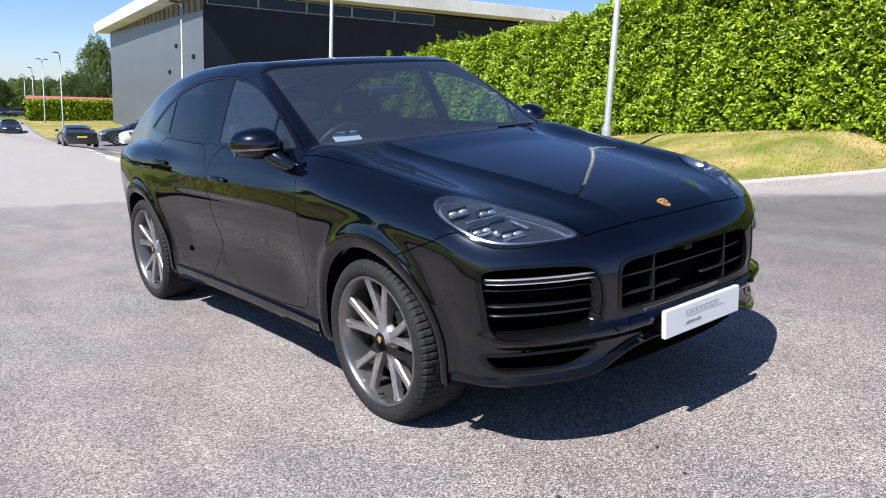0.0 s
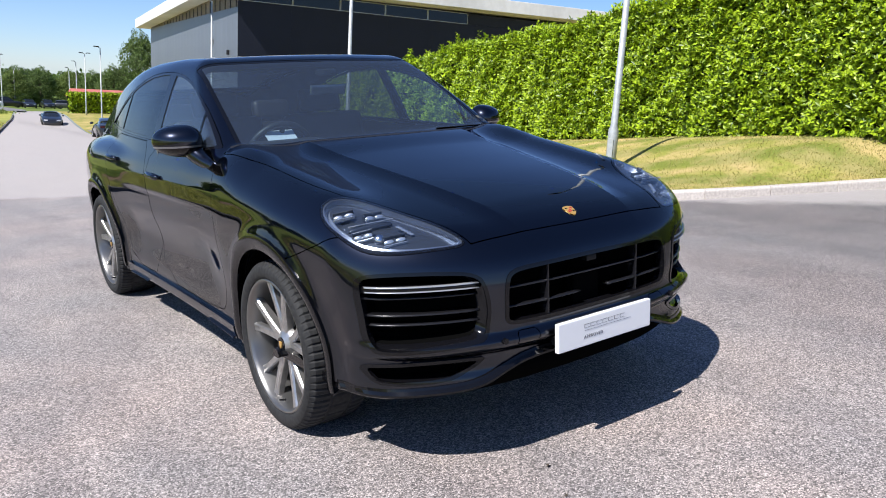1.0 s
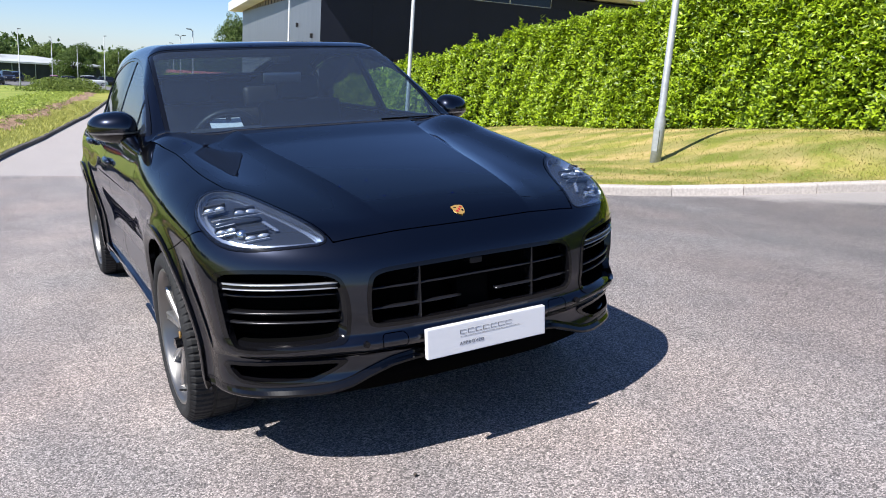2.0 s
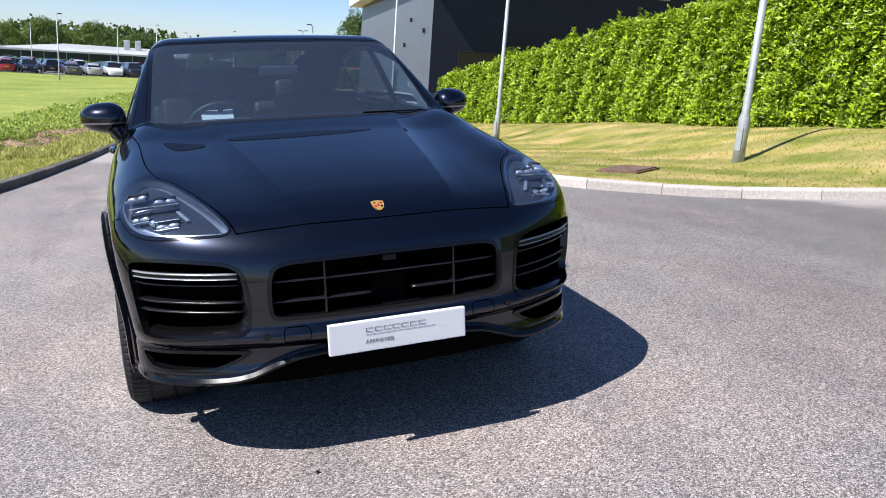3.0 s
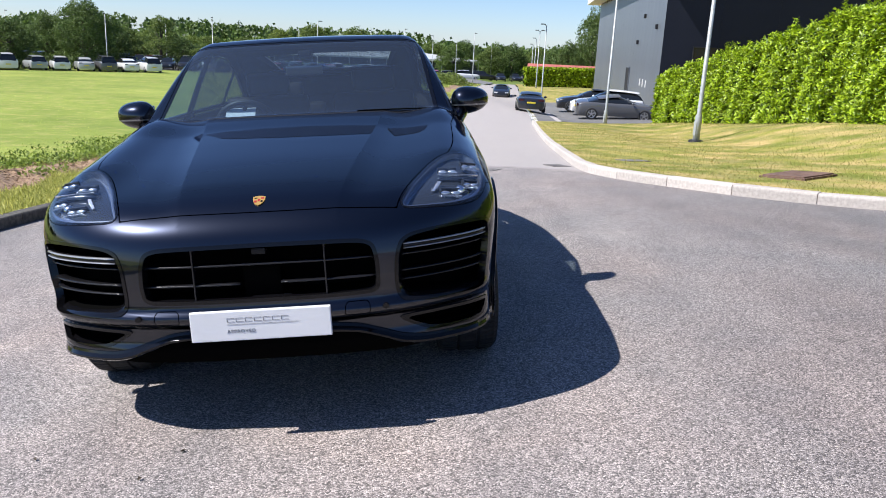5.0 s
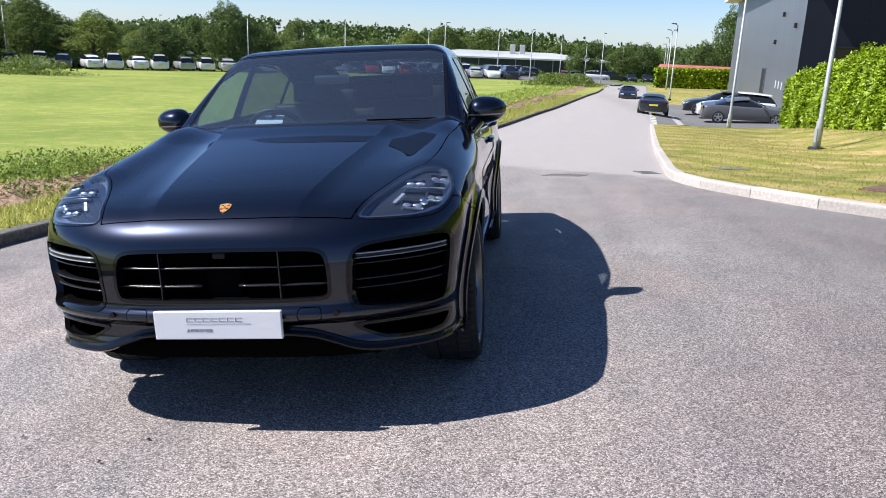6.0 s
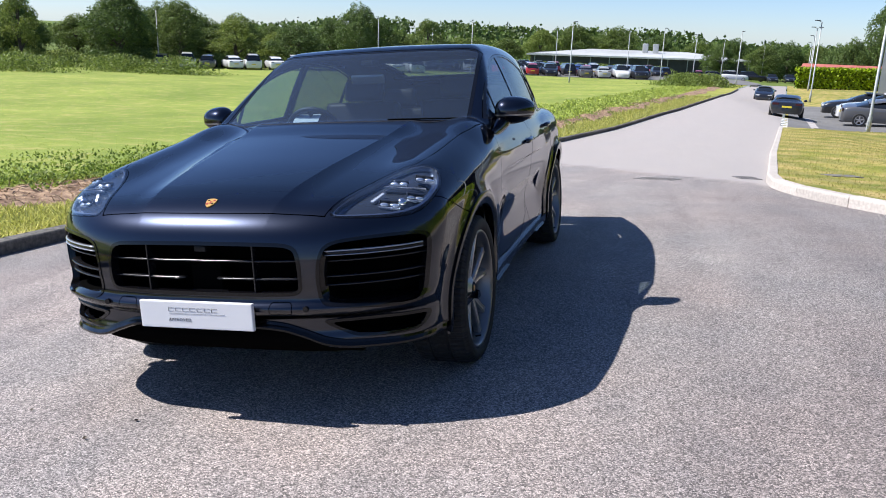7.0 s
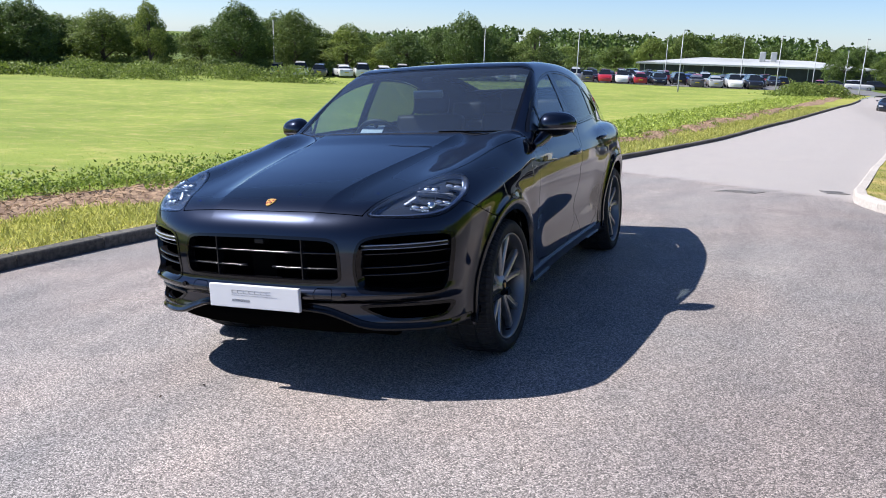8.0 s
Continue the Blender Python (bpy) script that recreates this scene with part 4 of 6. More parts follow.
tagged(lh, kind="stuff")
# Dark sheet added behind the leaves for this hedge's inner shade.
verts, faces = [], []
for i, xx in enumerate(np.linspace(16.3, 36, 12)):
    yy = 93.35 - 0.07 * (xx - 17)
    zz = float(verge_z(xx, yy))
    verts += [(xx, yy, zz), (xx, yy, zz + 2.0), (xx, yy + 1.3, zz + 2.0), (xx, yy + 1.3, zz)]
    if i:
        for k in range(3):
            a = 4 * i + k
            faces.append((a - 4, a - 3, a + 1, a))
part_mesh("core", mesh_from("core", verts, faces, M["hedge_inner_shade"]), low_hedge)

# ---- cars farther off ----
# length, half width, then stations from the tail: (share of length, belt height, roof height or 0, half width share)
CAR_SHAPES = {}
CAR_SHAPES["coupe"] = (4.5, 0.87, [(0.0, 0.72, 0, 0.80), (0.04, 0.90, 0, 0.92), (0.14, 0.95, 0, 0.98), (0.26, 0.94, 1.14, 1.0), (0.42, 0.93, 1.30, 1.0), (0.52, 0.92, 1.30, 1.0), (0.66, 0.92, 1.02, 0.99), (0.72, 0.90, 0, 0.98), (0.88, 0.80, 0, 0.95), (0.96, 0.68, 0, 0.86), (1.0, 0.50, 0, 0.76)])
CAR_SHAPES["saloon"] = (4.65, 0.91, [(0.0, 0.80, 0, 0.84), (0.03, 1.00, 0, 0.93), (0.12, 1.04, 0, 0.98), (0.22, 1.02, 1.26, 1.0), (0.34, 1.0, 1.44, 1.0), (0.54, 0.98, 1.45, 1.0), (0.68, 0.98, 1.10, 1.0), (0.73, 0.97, 0, 0.99), (0.90, 0.86, 0, 0.95), (0.97, 0.74, 0, 0.88), (1.0, 0.56, 0, 0.80)])
CAR_SHAPES["hatch"] = (4.2, 0.90, [(0.0, 0.86, 0, 0.86), (0.02, 1.00, 1.08, 0.94), (0.07, 1.02, 1.42, 0.98), (0.30, 1.0, 1.52, 1.0), (0.50, 0.98, 1.51, 1.0), (0.66, 0.97, 1.12, 1.0), (0.72, 0.96, 0, 0.99), (0.90, 0.86, 0, 0.95), (0.97, 0.74, 0, 0.88), (1.0, 0.55, 0, 0.80)])
CAR_SHAPES["suv"] = (4.6, 0.95, [(0.0, 0.95, 0, 0.88), (0.02, 1.10, 1.20, 0.95), (0.06, 1.12, 1.62, 0.98), (0.30, 1.10, 1.72, 1.0), (0.52, 1.08, 1.71, 1.0), (0.67, 1.08, 1.22, 1.0), (0.72, 1.07, 0, 0.99), (0.90, 1.0, 0, 0.96), (0.97, 0.88, 0, 0.90), (1.0, 0.62, 0, 0.82)])


def car_paint(name, colour):
    return material(name, colour, 0.3, 0.0, Coat_Weight=0.8, Coat_Roughness=0.05)


PAINTS = [("black", car_paint("car_black", (0.012, 0.012, 0.014))), ("grey", car_paint("car_grey", (0.09, 0.09, 0.095))), ("white", car_paint("car_white", (0.72, 0.72, 0.72))), ("silver", car_paint("car_silver", (0.38, 0.39, 0.40))),
          ("red", car_paint("car_red", (0.42, 0.02, 0.03))), ("blue", car_paint("car_blue", (0.03, 0.06, 0.2)))]
HULLS = {}


def hull(kind):
    """Body, glasshouse, roof and wheel meshes of one kind of car; the nose points along -y."""
    if kind in HULLS:
        return HULLS[kind]
    length, half, stations = CAR_SHAPES[kind]
    body, glass_, roof_ = bmesh.new(), bmesh.new(), bmesh.new()
    prev = None
    for s, belt, top, w in stations:
        y = length / 2 - s * length
        hw = half * w
        ring = [(-hw * 0.90, 0.22), (-hw, 0.42), (-hw, belt - 0.18), (-hw * 0.95, belt - 0.03), (-hw * 0.86, belt), (0, belt + 0.02), (hw * 0.86, belt), (hw * 0.95, belt - 0.03), (hw, belt - 0.18), (hw, 0.42), (hw * 0.90, 0.22)]
        ring = [body.verts.new((x, y, z)) for x, z in ring]
        if prev:
            for k in range(len(ring) - 1):
                body.faces.new((prev[k], ring[k], ring[k + 1], prev[k + 1]))
        else:
            body.faces.new(ring)
        prev = ring
    body.faces.new(prev[::-1])
    cabin = [(length / 2 - s * length, b, t, half * w) for s, b, t, w in stations]
    first = next(i for i, c in enumerate(cabin) if c[2])
    last = max(i for i, c in enumerate(cabin) if c[2])
    rows_ = []
    if first:
        y, b, t, w = cabin[first - 1]
        rows_.append((y, b, b + 0.01, w))
    rows_ += [cabin[i] for i in range(first, last + 1)]
    y, b, t, w = cabin[last + 1]
    rows_.append((y, b, b + 0.01, w))
    prev = None
    for y, b, t, w in rows_:
        up = (t - b)
        tw = w * 0.86 - 0.42 * up
        ring = [glass_.verts.new(p) for p in ((-w * 0.86, y, b - 0.02), (-tw, y, t - 0.02), (tw, y, t - 0.02), (w * 0.86, y, b - 0.02))]
        if prev:
            for k in range(3):
                glass_.faces.new((prev[k], ring[k], ring[k + 1], prev[k + 1]))
        prev = ring
    mains = [c for c in cabin if c[2] and c[2] > max(q[2] for q in cabin) - 0.2]
    prev = None
    for y, b, t, w in mains:
        tw = w * 0.86 - 0.42 * (t - b)
        ring = [roof_.verts.new(p) for p in ((-tw - 0.03, y, t - 0.07), (-tw + 0.06, y, t), (0, y, t + 0.02), (tw - 0.06, y, t), (tw + 0.03, y, t - 0.07))]
        if prev:
            for k in range(4):
                roof_.faces.new((prev[k], ring[k], ring[k + 1], prev[k + 1]))
        prev = ring
    wheel_ = bmesh.new()
    lathe(wheel_, [(-0.10, 0.0), (-0.10, 0.30), (-0.07, 0.325), (0.07, 0.325), (0.10, 0.30), (0.10, 0.225)], 20)
    spokes_ = bmesh.new()
    lathe(spokes_, [(0.09, 0.22), (0.085, 0.2), (0.06, 0.19)], 20)
    for k in range(5):
        box(spokes_, 0.055, 0.085, -0.028, 0.028, 0.0, 0.21, pose(0, 0, 0, 72 * k, 0, 0))
    out = {}
    for name, bm, mat in (("body", body, None), ("glass", glass_, M["car_glass"]), ("roof", roof_, None), ("tyre", wheel_, M["tyre_far"]), ("rim", spokes_, M["wheel_far"])):
        bmesh.ops.recalc_face_normals(bm, faces=bm.faces)
        me = bpy.data.meshes.new(name)
        bm.to_mesh(me)
        bm.free()
        if name == "body":
            me.polygons.foreach_set("use_smooth", [True] * len(me.polygons))
        me.materials.append(mat or PAINTS[0][1])
        out[name] = me
    for name, size, mat in (("tail_lamp", (0.34, 0.05, 0.13), M["tail_red"]), ("head_lamp", (0.34, 0.10, 0.11), M["lamp_clear"]), ("plate", (0.5, 0.02, 0.11), M["plate_yellow"])):
        bm = bmesh.new()
        box(bm, -size[0] / 2, size[0] / 2, -size[1] / 2, size[1] / 2, -size[2] / 2, size[2] / 2, bevel=0.015)
        me = bpy.data.meshes.new(name)
        bm.to_mesh(me)
        bm.free()
        me.materials.append(mat)
        out[name] = me
    HULLS[kind] = out
    return out


COATS = {}


def far_car(kind, colour, x, y, z, turn, label, group="", pitch=0.0, detail=True, roll=0.0, low=1.0):
    h = hull(kind)
    length, half, stations = CAR_SHAPES[kind]
    ob = thing("car", label, "car", group, at=pose(x, y, z, pitch, roll, turn) @ Matrix.Diagonal((0.5 + 0.5 * low, 1, low, 1)))
    paint = dict(PAINTS)[colour]
    for name in ("body", "roof"):
        key = (kind, colour, name)
        if key not in COATS:
            COATS[key] = h[name].copy()
            COATS[key].materials.clear()
            COATS[key].materials.append(paint)
        part_mesh(name, COATS[key], ob)
    part_mesh("glass", h["glass"], ob)
    for sx in (-1, 1):
        for yy in (-length * 0.5 + 0.85, length * 0.5 - 0.85):
            w = new("wheel", h["tyre"])
            w.parent = ob
            w.matrix_local = pose(sx * (half - 0.10), yy, 0.325) @ Matrix.Diagonal((sx, 1, 1, 1))
            if detail:
                part_mesh("rim", h["rim"], w)
    belt = stations[1][1]
    for sx in (-1, 1):
        a = new("tail_lamp", h["tail_lamp"])
        a.parent = ob
        a.matrix_local = pose(sx * half * 0.66, length / 2 - 0.07, belt - 0.12)
        a = new("head_lamp", h["head_lamp"])
        a.parent = ob
        a.matrix_local = pose(sx * half * 0.60, -length / 2 + 0.10, 0.64, 0, 0, sx * 12)
        if detail:
            bm = bmesh.new()
            bmesh.ops.create_uvsphere(bm, u_segments=10, v_segments=6, radius=1, matrix=Matrix.Translation((sx * (half + 0.07), -length * 0.16, stations[5][1] + 0.05)) @ Matrix.Diagonal((0.11, 0.07, 0.075, 1)))
            part("mirror", bm, paint, ob, smooth_shade=True)
    if detail:
        for o in ob.children:
            if o.name.split(".")[0] in ("body", "glass", "roof"):
                soft = o.modifiers.new("soft", "SUBSURF")
                soft.levels = soft.render_levels = 2
    p = new("plate", h["plate"])
    p.parent = ob
    p.matrix_local = pose(0, length / 2 + 0.005, 0.62)
    return ob


def ground_at(x, y):
    return float(road_z(x, y))


far_car("coupe", "black", 8.05, 40.6, ground_at(8.05, 40.6), 172, "black sports coupe with yellow rear plate on the road", pitch=3, low=0.84)
far_car("coupe", "black", 10.5, 71.0, ground_at(10.5, 71.0), -8, "black sports coupe facing down the road", pitch=2, low=0.84)
lot_z = lambda x, y: float(verge_z(x, y)) + 0.015
far_car("coupe", "grey", 12.55, 39.0, lot_z(12.2, 39.0), 82, "dark grey coupe parked side-on by the building", roll=-3)
far_car("hatch", "white", 12.9, 42.5, lot_z(12.5, 42.5), 262, "white hatchback parked beside the building")
far_car("saloon", "black", 13.0, 46.0, lot_z(12.6, 46.0), 262, "black car parked beside the building")
rc = random.Random(12)
shades = ["black", "grey", "white", "silver", "black", "grey", "silver", "blue", "white", "red", "black", "grey"]
kinds = ["hatch", "suv", "saloon", "hatch", "suv", "hatch"]
for row, (y, xa, xb) in enumerate(((106.0, -42, 1.0), (111.0, -52, 0), (119.0, -54, 0), (125, -54, 1), (133, -52, 1), (139, -46, 2))):
    x = xa
    while x < xb:
        if rc.random() < (0.95 if row < 2 else 0.7):
            c, k = rc.choice(shades), rc.choice(kinds[:6])
            far_car(k, c, x, y, float(field_z(x, y)) + 0.06, rc.choice((0, 180)) + 11 + rc.uniform(-3, 3), f"{c} car standing in a row in the car park", "cars in the far car park", detail=False)
        x += 2.4
for k in range(13):
    x, y = -53 + 2.03 * k + rc.uniform(-0.1, 0.1), 76 + 1.43 * k + rc.uniform(-0.5, 0.5)
    c = rc.choice(("white", "silver", "silver", "grey", "white", "black"))
    far_car(rc.choice(("hatch", "saloon", "suv")), c, x, y, float(field_z(x, y)) + 0.05, 215 + rc.uniform(-8, 8), f"{c} car at the far edge of the field", "cars at the field's edge", detail=False)
for k in range(9):
    x, y = 8 + 3.1 * k, 148 + rc.uniform(-1, 1)
    c = rc.choice(shades)
    far_car(rc.choice(kinds[:6]), c, x, y, float(road_z(x, y)) + 0.03, rc.choice((0, 180, 90)), f"{c} car parked at the end of the road", "cars at the road's end", detail=False)

# ---- shape of the car's body, in its own axes: y runs back from the front axle ----
def smax(a, b, r):
    d = np.maximum(r - np.abs(a - b), 0.0)
    return np.maximum(a, b) + d * d / (4 * r)


def smin(a, b, r):
    return -smax(-a, -b, r)


def spline(xs, ys, v):
    """A monotone cubic through the knots, vectorised."""
    xs, ys, v = np.asarray(xs, float), np.asarray(ys, float), np.clip(v, xs[0], xs[-1])
    h = np.diff(xs)
    s = np.diff(ys) / h
    m = np.empty(len(xs))
    m[1:-1] = np.where(s[1:] * s[:-1] > 0, 2 * s[1:] * s[:-1] / (s[1:] + s[:-1] + 1e-12), 0)
    m[0], m[-1] = s[0], s[-1]
    i = np.clip(np.searchsorted(xs, v, side="right") - 1, 0, len(h) - 1)
    t = (v - xs[i]) / h[i]
    a, b = ys[i], ys[i + 1]
    return (2 * t**3 - 3 * t**2 + 1) * a + (t**3 - 2 * t**2 + t) * h[i] * m[i] + (3 * t**2 - 2 * t**3) * b + (t**3 - t**2) * h[i] * m[i + 1]


HOOD_Y = [-0.95, -0.86, -0.80, -0.65, -0.40, -0.10, 0.20, 0.60, 1.5, 2.6, 3.3, 3.8, 4.1]
HOOD_Z = [0.845, 0.873, 0.893, 0.934, 0.985, 1.035, 1.083, 1.150, 1.108, 1.11, 1.10, 1.06, 1.00]
SIDE_Y = [-0.95, -0.75, -0.45, 0.0, 0.45, 0.8, 1.5, 2.1, 2.6, 2.95, 3.4, 3.8, 4.1]
SIDE_X = [0.868, 0.902, 0.935, 0.955, 0.952, 0.942, 0.937, 0.942, 0.952, 0.950, 0.90, 0.785, 0.69]
ROOF_Y = [0.9, 1.25, 1.5, 1.8, 2.2, 2.6, 3.0, 3.4, 3.75, 4.1]
ROOF_Z = [1.52, 1.578, 1.597, 1.605, 1.600, 1.570, 1.508, 1.408, 1.29, 1.13]
CABIN_Y = [0.2, 0.6, 1.2, 1.8, 2.4, 3.0, 3.5, 4.0]
CABIN_X = [0.85, 0.88, 0.888, 0.888, 0.868, 0.80, 0.71, 0.62]


def body_field(x, y, z):
    """Below zero inside the body shell."""
    x = np.abs(x)
    # nose: plan curve and the lean of the face
    lean = spline([0.15, 0.22, 0.30, 0.355, 0.40, 0.445, 0.47, 0.495, 0.53, 0.555, 0.62, 0.68, 0.78, 0.85, 0.92, 1.2], [0.16, 0.10, 0.05, 0.022, 0.032, 0.028, 0.0, -0.015, 0.006, 0.008, 0.0, 0.002, 0.018, 0.045, 0.10, 0.5], z)
    front = -0.945 + lean + 0.40 * (x / 0.985) ** 3.2 - y
    # flanks, with tumblehome over the shoulder and a waisted door
    widest = spline(SIDE_Y, SIDE_X, y)
    tuck = spline([0.15, 0.25, 0.33, 0.45, 0.60, 0.74, 0.84, 0.92, 1.0, 1.1, 1.3], [0.10, 0.055, 0.04, 0.036, 0.02, 0.004, 0.0, 0.004, 0.018, 0.05, 0.16], z)
    scallop = 0.028 * np.exp(-(((z - 0.57) / 0.13) ** 2)) * smooth(0.5, 0.9, y) * (1 - smooth(2.1, 2.5, y))
    hoop = sum(np.exp(-(((np.hypot(y - yc, z - 0.367) - 0.445) / 0.045) ** 2)) for yc in (0.0, 2.895))
    flank = x - (widest - 0.006 - tuck - scallop + 0.020 * hoop)
    # bonnet and shoulders from above
    top = spline(HOOD_Y, HOOD_Z, y)
    fore = 1 - smooth(0.6, 1.15, y)
    ridge = 0.034 * np.exp(-(((x - 0.76) / 0.13) ** 2)) * smooth(-0.75, -0.25, y) * fore
    aside = np.clip((x - 0.30 - 0.125 * (y + 0.8)) / 0.11, 0, 1)
    crease = (0.003 + 0.013 * (1 - aside * (2 - aside))) * smooth(-0.98, -0.62, y) * fore
    drop = 0.045 * (x / 0.9) ** 2 * fore
    lid = z - (top + ridge + crease - drop)
    back = y - (3.985 - 0.30 * (x / 0.95) ** 3 - 0.25 * smooth(0.95, 1.25, z) - 0.10 * (1 - smooth(0.25, 0.6, z)))
    low = smax(smax(flank, lid * 0.95, 0.13), smax(front, back, 0.02), 0.10)
    low = smax(low, 0.205 - z + 0.03 * smooth(-0.5, -0.9, y), 0.04)
    # cabin
    roof = z - (spline(ROOF_Y, ROOF_Z, y) - 0.018 * (x / 0.65) ** 2)
    base_y = 0.41 + 0.16 * (x / 0.75) ** 2
    screen = (z - 1.10 - 0.585 * (y - base_y)) * 0.86
    zc = np.maximum(z, 0.95)
    wall = (x - (spline(CABIN_Y, CABIN_X, y) - 0.41 * (zc - 1.08) - 0.22 * np.maximum(zc - 1.25, 0) ** 2)) * 0.92
    tail = (y - 3.93) * 0.9
    cabin = smax(smax(roof, wall, 0.075), smax(screen, tail, 0.05), 0.045)
    cabin = smax(cabin, 0.85 - z, 0.02)
    return smin(low, cabin, 0.014)


def field_normals(v):
    e = 2e-3
    g = np.stack([body_field(*(v + d).T) - body_field(*(v - d).T) for d in np.eye(3) * e], 1)
    return g / np.maximum(np.linalg.norm(g, axis=1, keepdims=True), 1e-9)


def shell(level, fine=1.0):
    """The surface where body_field equals level, as vertices and triangles."""
    xs = np.linspace(-1.06, 1.06, int(168 * fine) + 1)
    ys = np.concatenate([np.linspace(-1.02, 0.6, int(135 * fine)), np.linspace(0.6, 4.06, int(210 * fine))[1:]])
    zs = np.linspace(0.17, 1.78, int(130 * fine))
    zf = np.linspace(0.10, 1.78, int(180 * fine))
    v, t, base = [], [], 0

    def face(a, b, make):
        nonlocal base
        p = make(*np.meshgrid(a, b, indexing="ij")).reshape(-1, 3)
        n = len(b)
        i = (np.arange(len(a) - 1)[:, None] * n + np.arange(n - 1)).ravel() + base
        t.append(np.stack([i, i + n, i + n + 1], 1))
        t.append(np.stack([i, i + n + 1, i + 1], 1))
        v.append(p)
        base += len(p)

    face(xs, zf, lambda x, z: np.stack([x, np.full_like(x, -1.02), z], -1))
    face(zs, xs, lambda z, x: np.stack([x, np.full_like(x, 4.06), z], -1))
    face(zs, ys, lambda z, y: np.stack([np.full_like(y, -1.06), y, z], -1)[:, ::-1])
    face(ys, zs, lambda y, z: np.stack([np.full_like(y, 1.06), y, z], -1))
    face(xs, ys, lambda x, y: np.stack([x, y, np.full_like(x, 1.78)], -1))
    v, t = np.concatenate(v), np.concatenate(t)
    key = np.round(v, 5)
    _, first, inverse = np.unique(key, axis=0, return_index=True, return_inverse=True)
    v, t = v[first], inverse.reshape(-1)[t]
    t = t[(t[:, 0] != t[:, 1]) & (t[:, 1] != t[:, 2]) & (t[:, 0] != t[:, 2])]
    c = np.stack([np.zeros(len(v)), np.clip(v[:, 1], -0.15, 3.3), np.full(len(v), 0.72)], 1)
    d = v - c
    lo, hi = np.zeros(len(v)), np.full(len(v), 1.25)
    for _ in range(22):
        mid = (lo + hi) / 2
        inside = body_field(*(c + d * mid[:, None]).T) < level
        lo, hi = np.where(inside, mid, lo), np.where(inside, hi, mid)
    v = c + d * ((lo + hi) / 2)[:, None]
    n = field_normals(v)
    a, b, e = v[t[:, 0]], v[t[:, 1]], v[t[:, 2]]
    flip = np.einsum("ij,ij->i", np.cross(b - a, e - a), n[t[:, 0]]) < 0
    t[flip] = t[flip][:, ::-1]
    return v, n, t


def clip(s, f):
    """The part of a surface (v, n, t) where f(x, y, z) < 0, cut along f = 0."""
    v, n, t = s
    g = f(v[:, 0], v[:, 1], v[:, 2])
    g = np.where(np.abs(g) < 1e-7, 1e-7, g)
    inn = g[t] < 0
    k = inn.sum(1)
    keep = [t[k == 3]]
    cut = t[(k == 1) | (k == 2)]
    if len(cut):
        ci = g[cut] < 0
        one = ci.sum(1) == 1
        lone = np.where(one, ci.argmax(1), (~ci).argmax(1))
        r = np.arange(len(cut))
        a, b, c = cut[r, lone], cut[r, (lone + 1) % 3], cut[r, (lone + 2) % 3]
        edges = np.concatenate([np.stack([a, b], 1), np.stack([a, c], 1)])
        edges.sort(axis=1)
        pairs, where = np.unique(edges, axis=0, return_inverse=True)
        where = where.reshape(-1)
        w = (g[pairs[:, 0]] / (g[pairs[:, 0]] - g[pairs[:, 1]]))[:, None]
        fresh = v[pairs[:, 0]] * (1 - w) + v[pairs[:, 1]] * w
        fn = n[pairs[:, 0]] * (1 - w) + n[pairs[:, 1]] * w
        fn /= np.maximum(np.linalg.norm(fn, axis=1, keepdims=True), 1e-9)
        ab, ac = where[: len(cut)] + len(v), where[len(cut):] + len(v)
        keep.append(np.stack([a, ab, ac], 1)[one])
        keep.append(np.stack([ab, b, c], 1)[~one])
        keep.append(np.stack([ab, c, ac], 1)[~one])
        v, n = np.concatenate([v, fresh]), np.concatenate([n, fn])
    t = np.concatenate(keep)
    used, inverse = np.unique(t, return_inverse=True)
    return v[used], n[used], inverse.reshape(-1, 3)


def both(*fs):
    return lambda x, y, z: np.maximum.reduce([f(x, y, z) for f in fs])


def either(*fs):
    return lambda x, y, z: np.minimum.reduce([f(x, y, z) for f in fs])


def outside(f, gap=0.0):
    return lambda x, y, z: gap - f(x, y, z)


def within(f, gap=0.0):
    return lambda x, y, z: f(x, y, z) + gap


def poly(points, u, w):
    """Signed distance to a closed polygon, below zero inside; u and w say which axes, x taken without its sign."""
    p = np.asarray(points, float)
    q = np.roll(p, -1, axis=0)

    def f(x, y, z):
        c = {"x": np.abs(x), "y": y, "z": z, "s": x}
        a, b = c[u], c[w]
        best, odd = np.full(len(a), 1e9), np.zeros(len(a), bool)
        for (ax, ay), (bx, by) in zip(p, q):
            ex, ey = bx - ax, by - ay
            k = np.clip(((a - ax) * ex + (b - ay) * ey) / (ex * ex + ey * ey + 1e-12), 0, 1)
            best = np.minimum(best, np.hypot(a - ax - k * ex, b - ay - k * ey))
            odd ^= ((ay > b) != (by > b)) & (a < ex * (b - ay) / (ey + 1e-12) + ax)
        return np.where(odd, -best, best)

    return f


def rounded(points, times=2):
    """Corner cutting, for soft outlines."""
    p = np.asarray(points, float)
    for _ in range(times):
        q = np.roll(p, -1, axis=0)
        p = np.stack([p * 0.75 + q * 0.25, p * 0.25 + q * 0.75], 1).reshape(-1, 2)
    return p


def offset(s, d):
    return s[0] + s[1] * d, s[1], s[2]


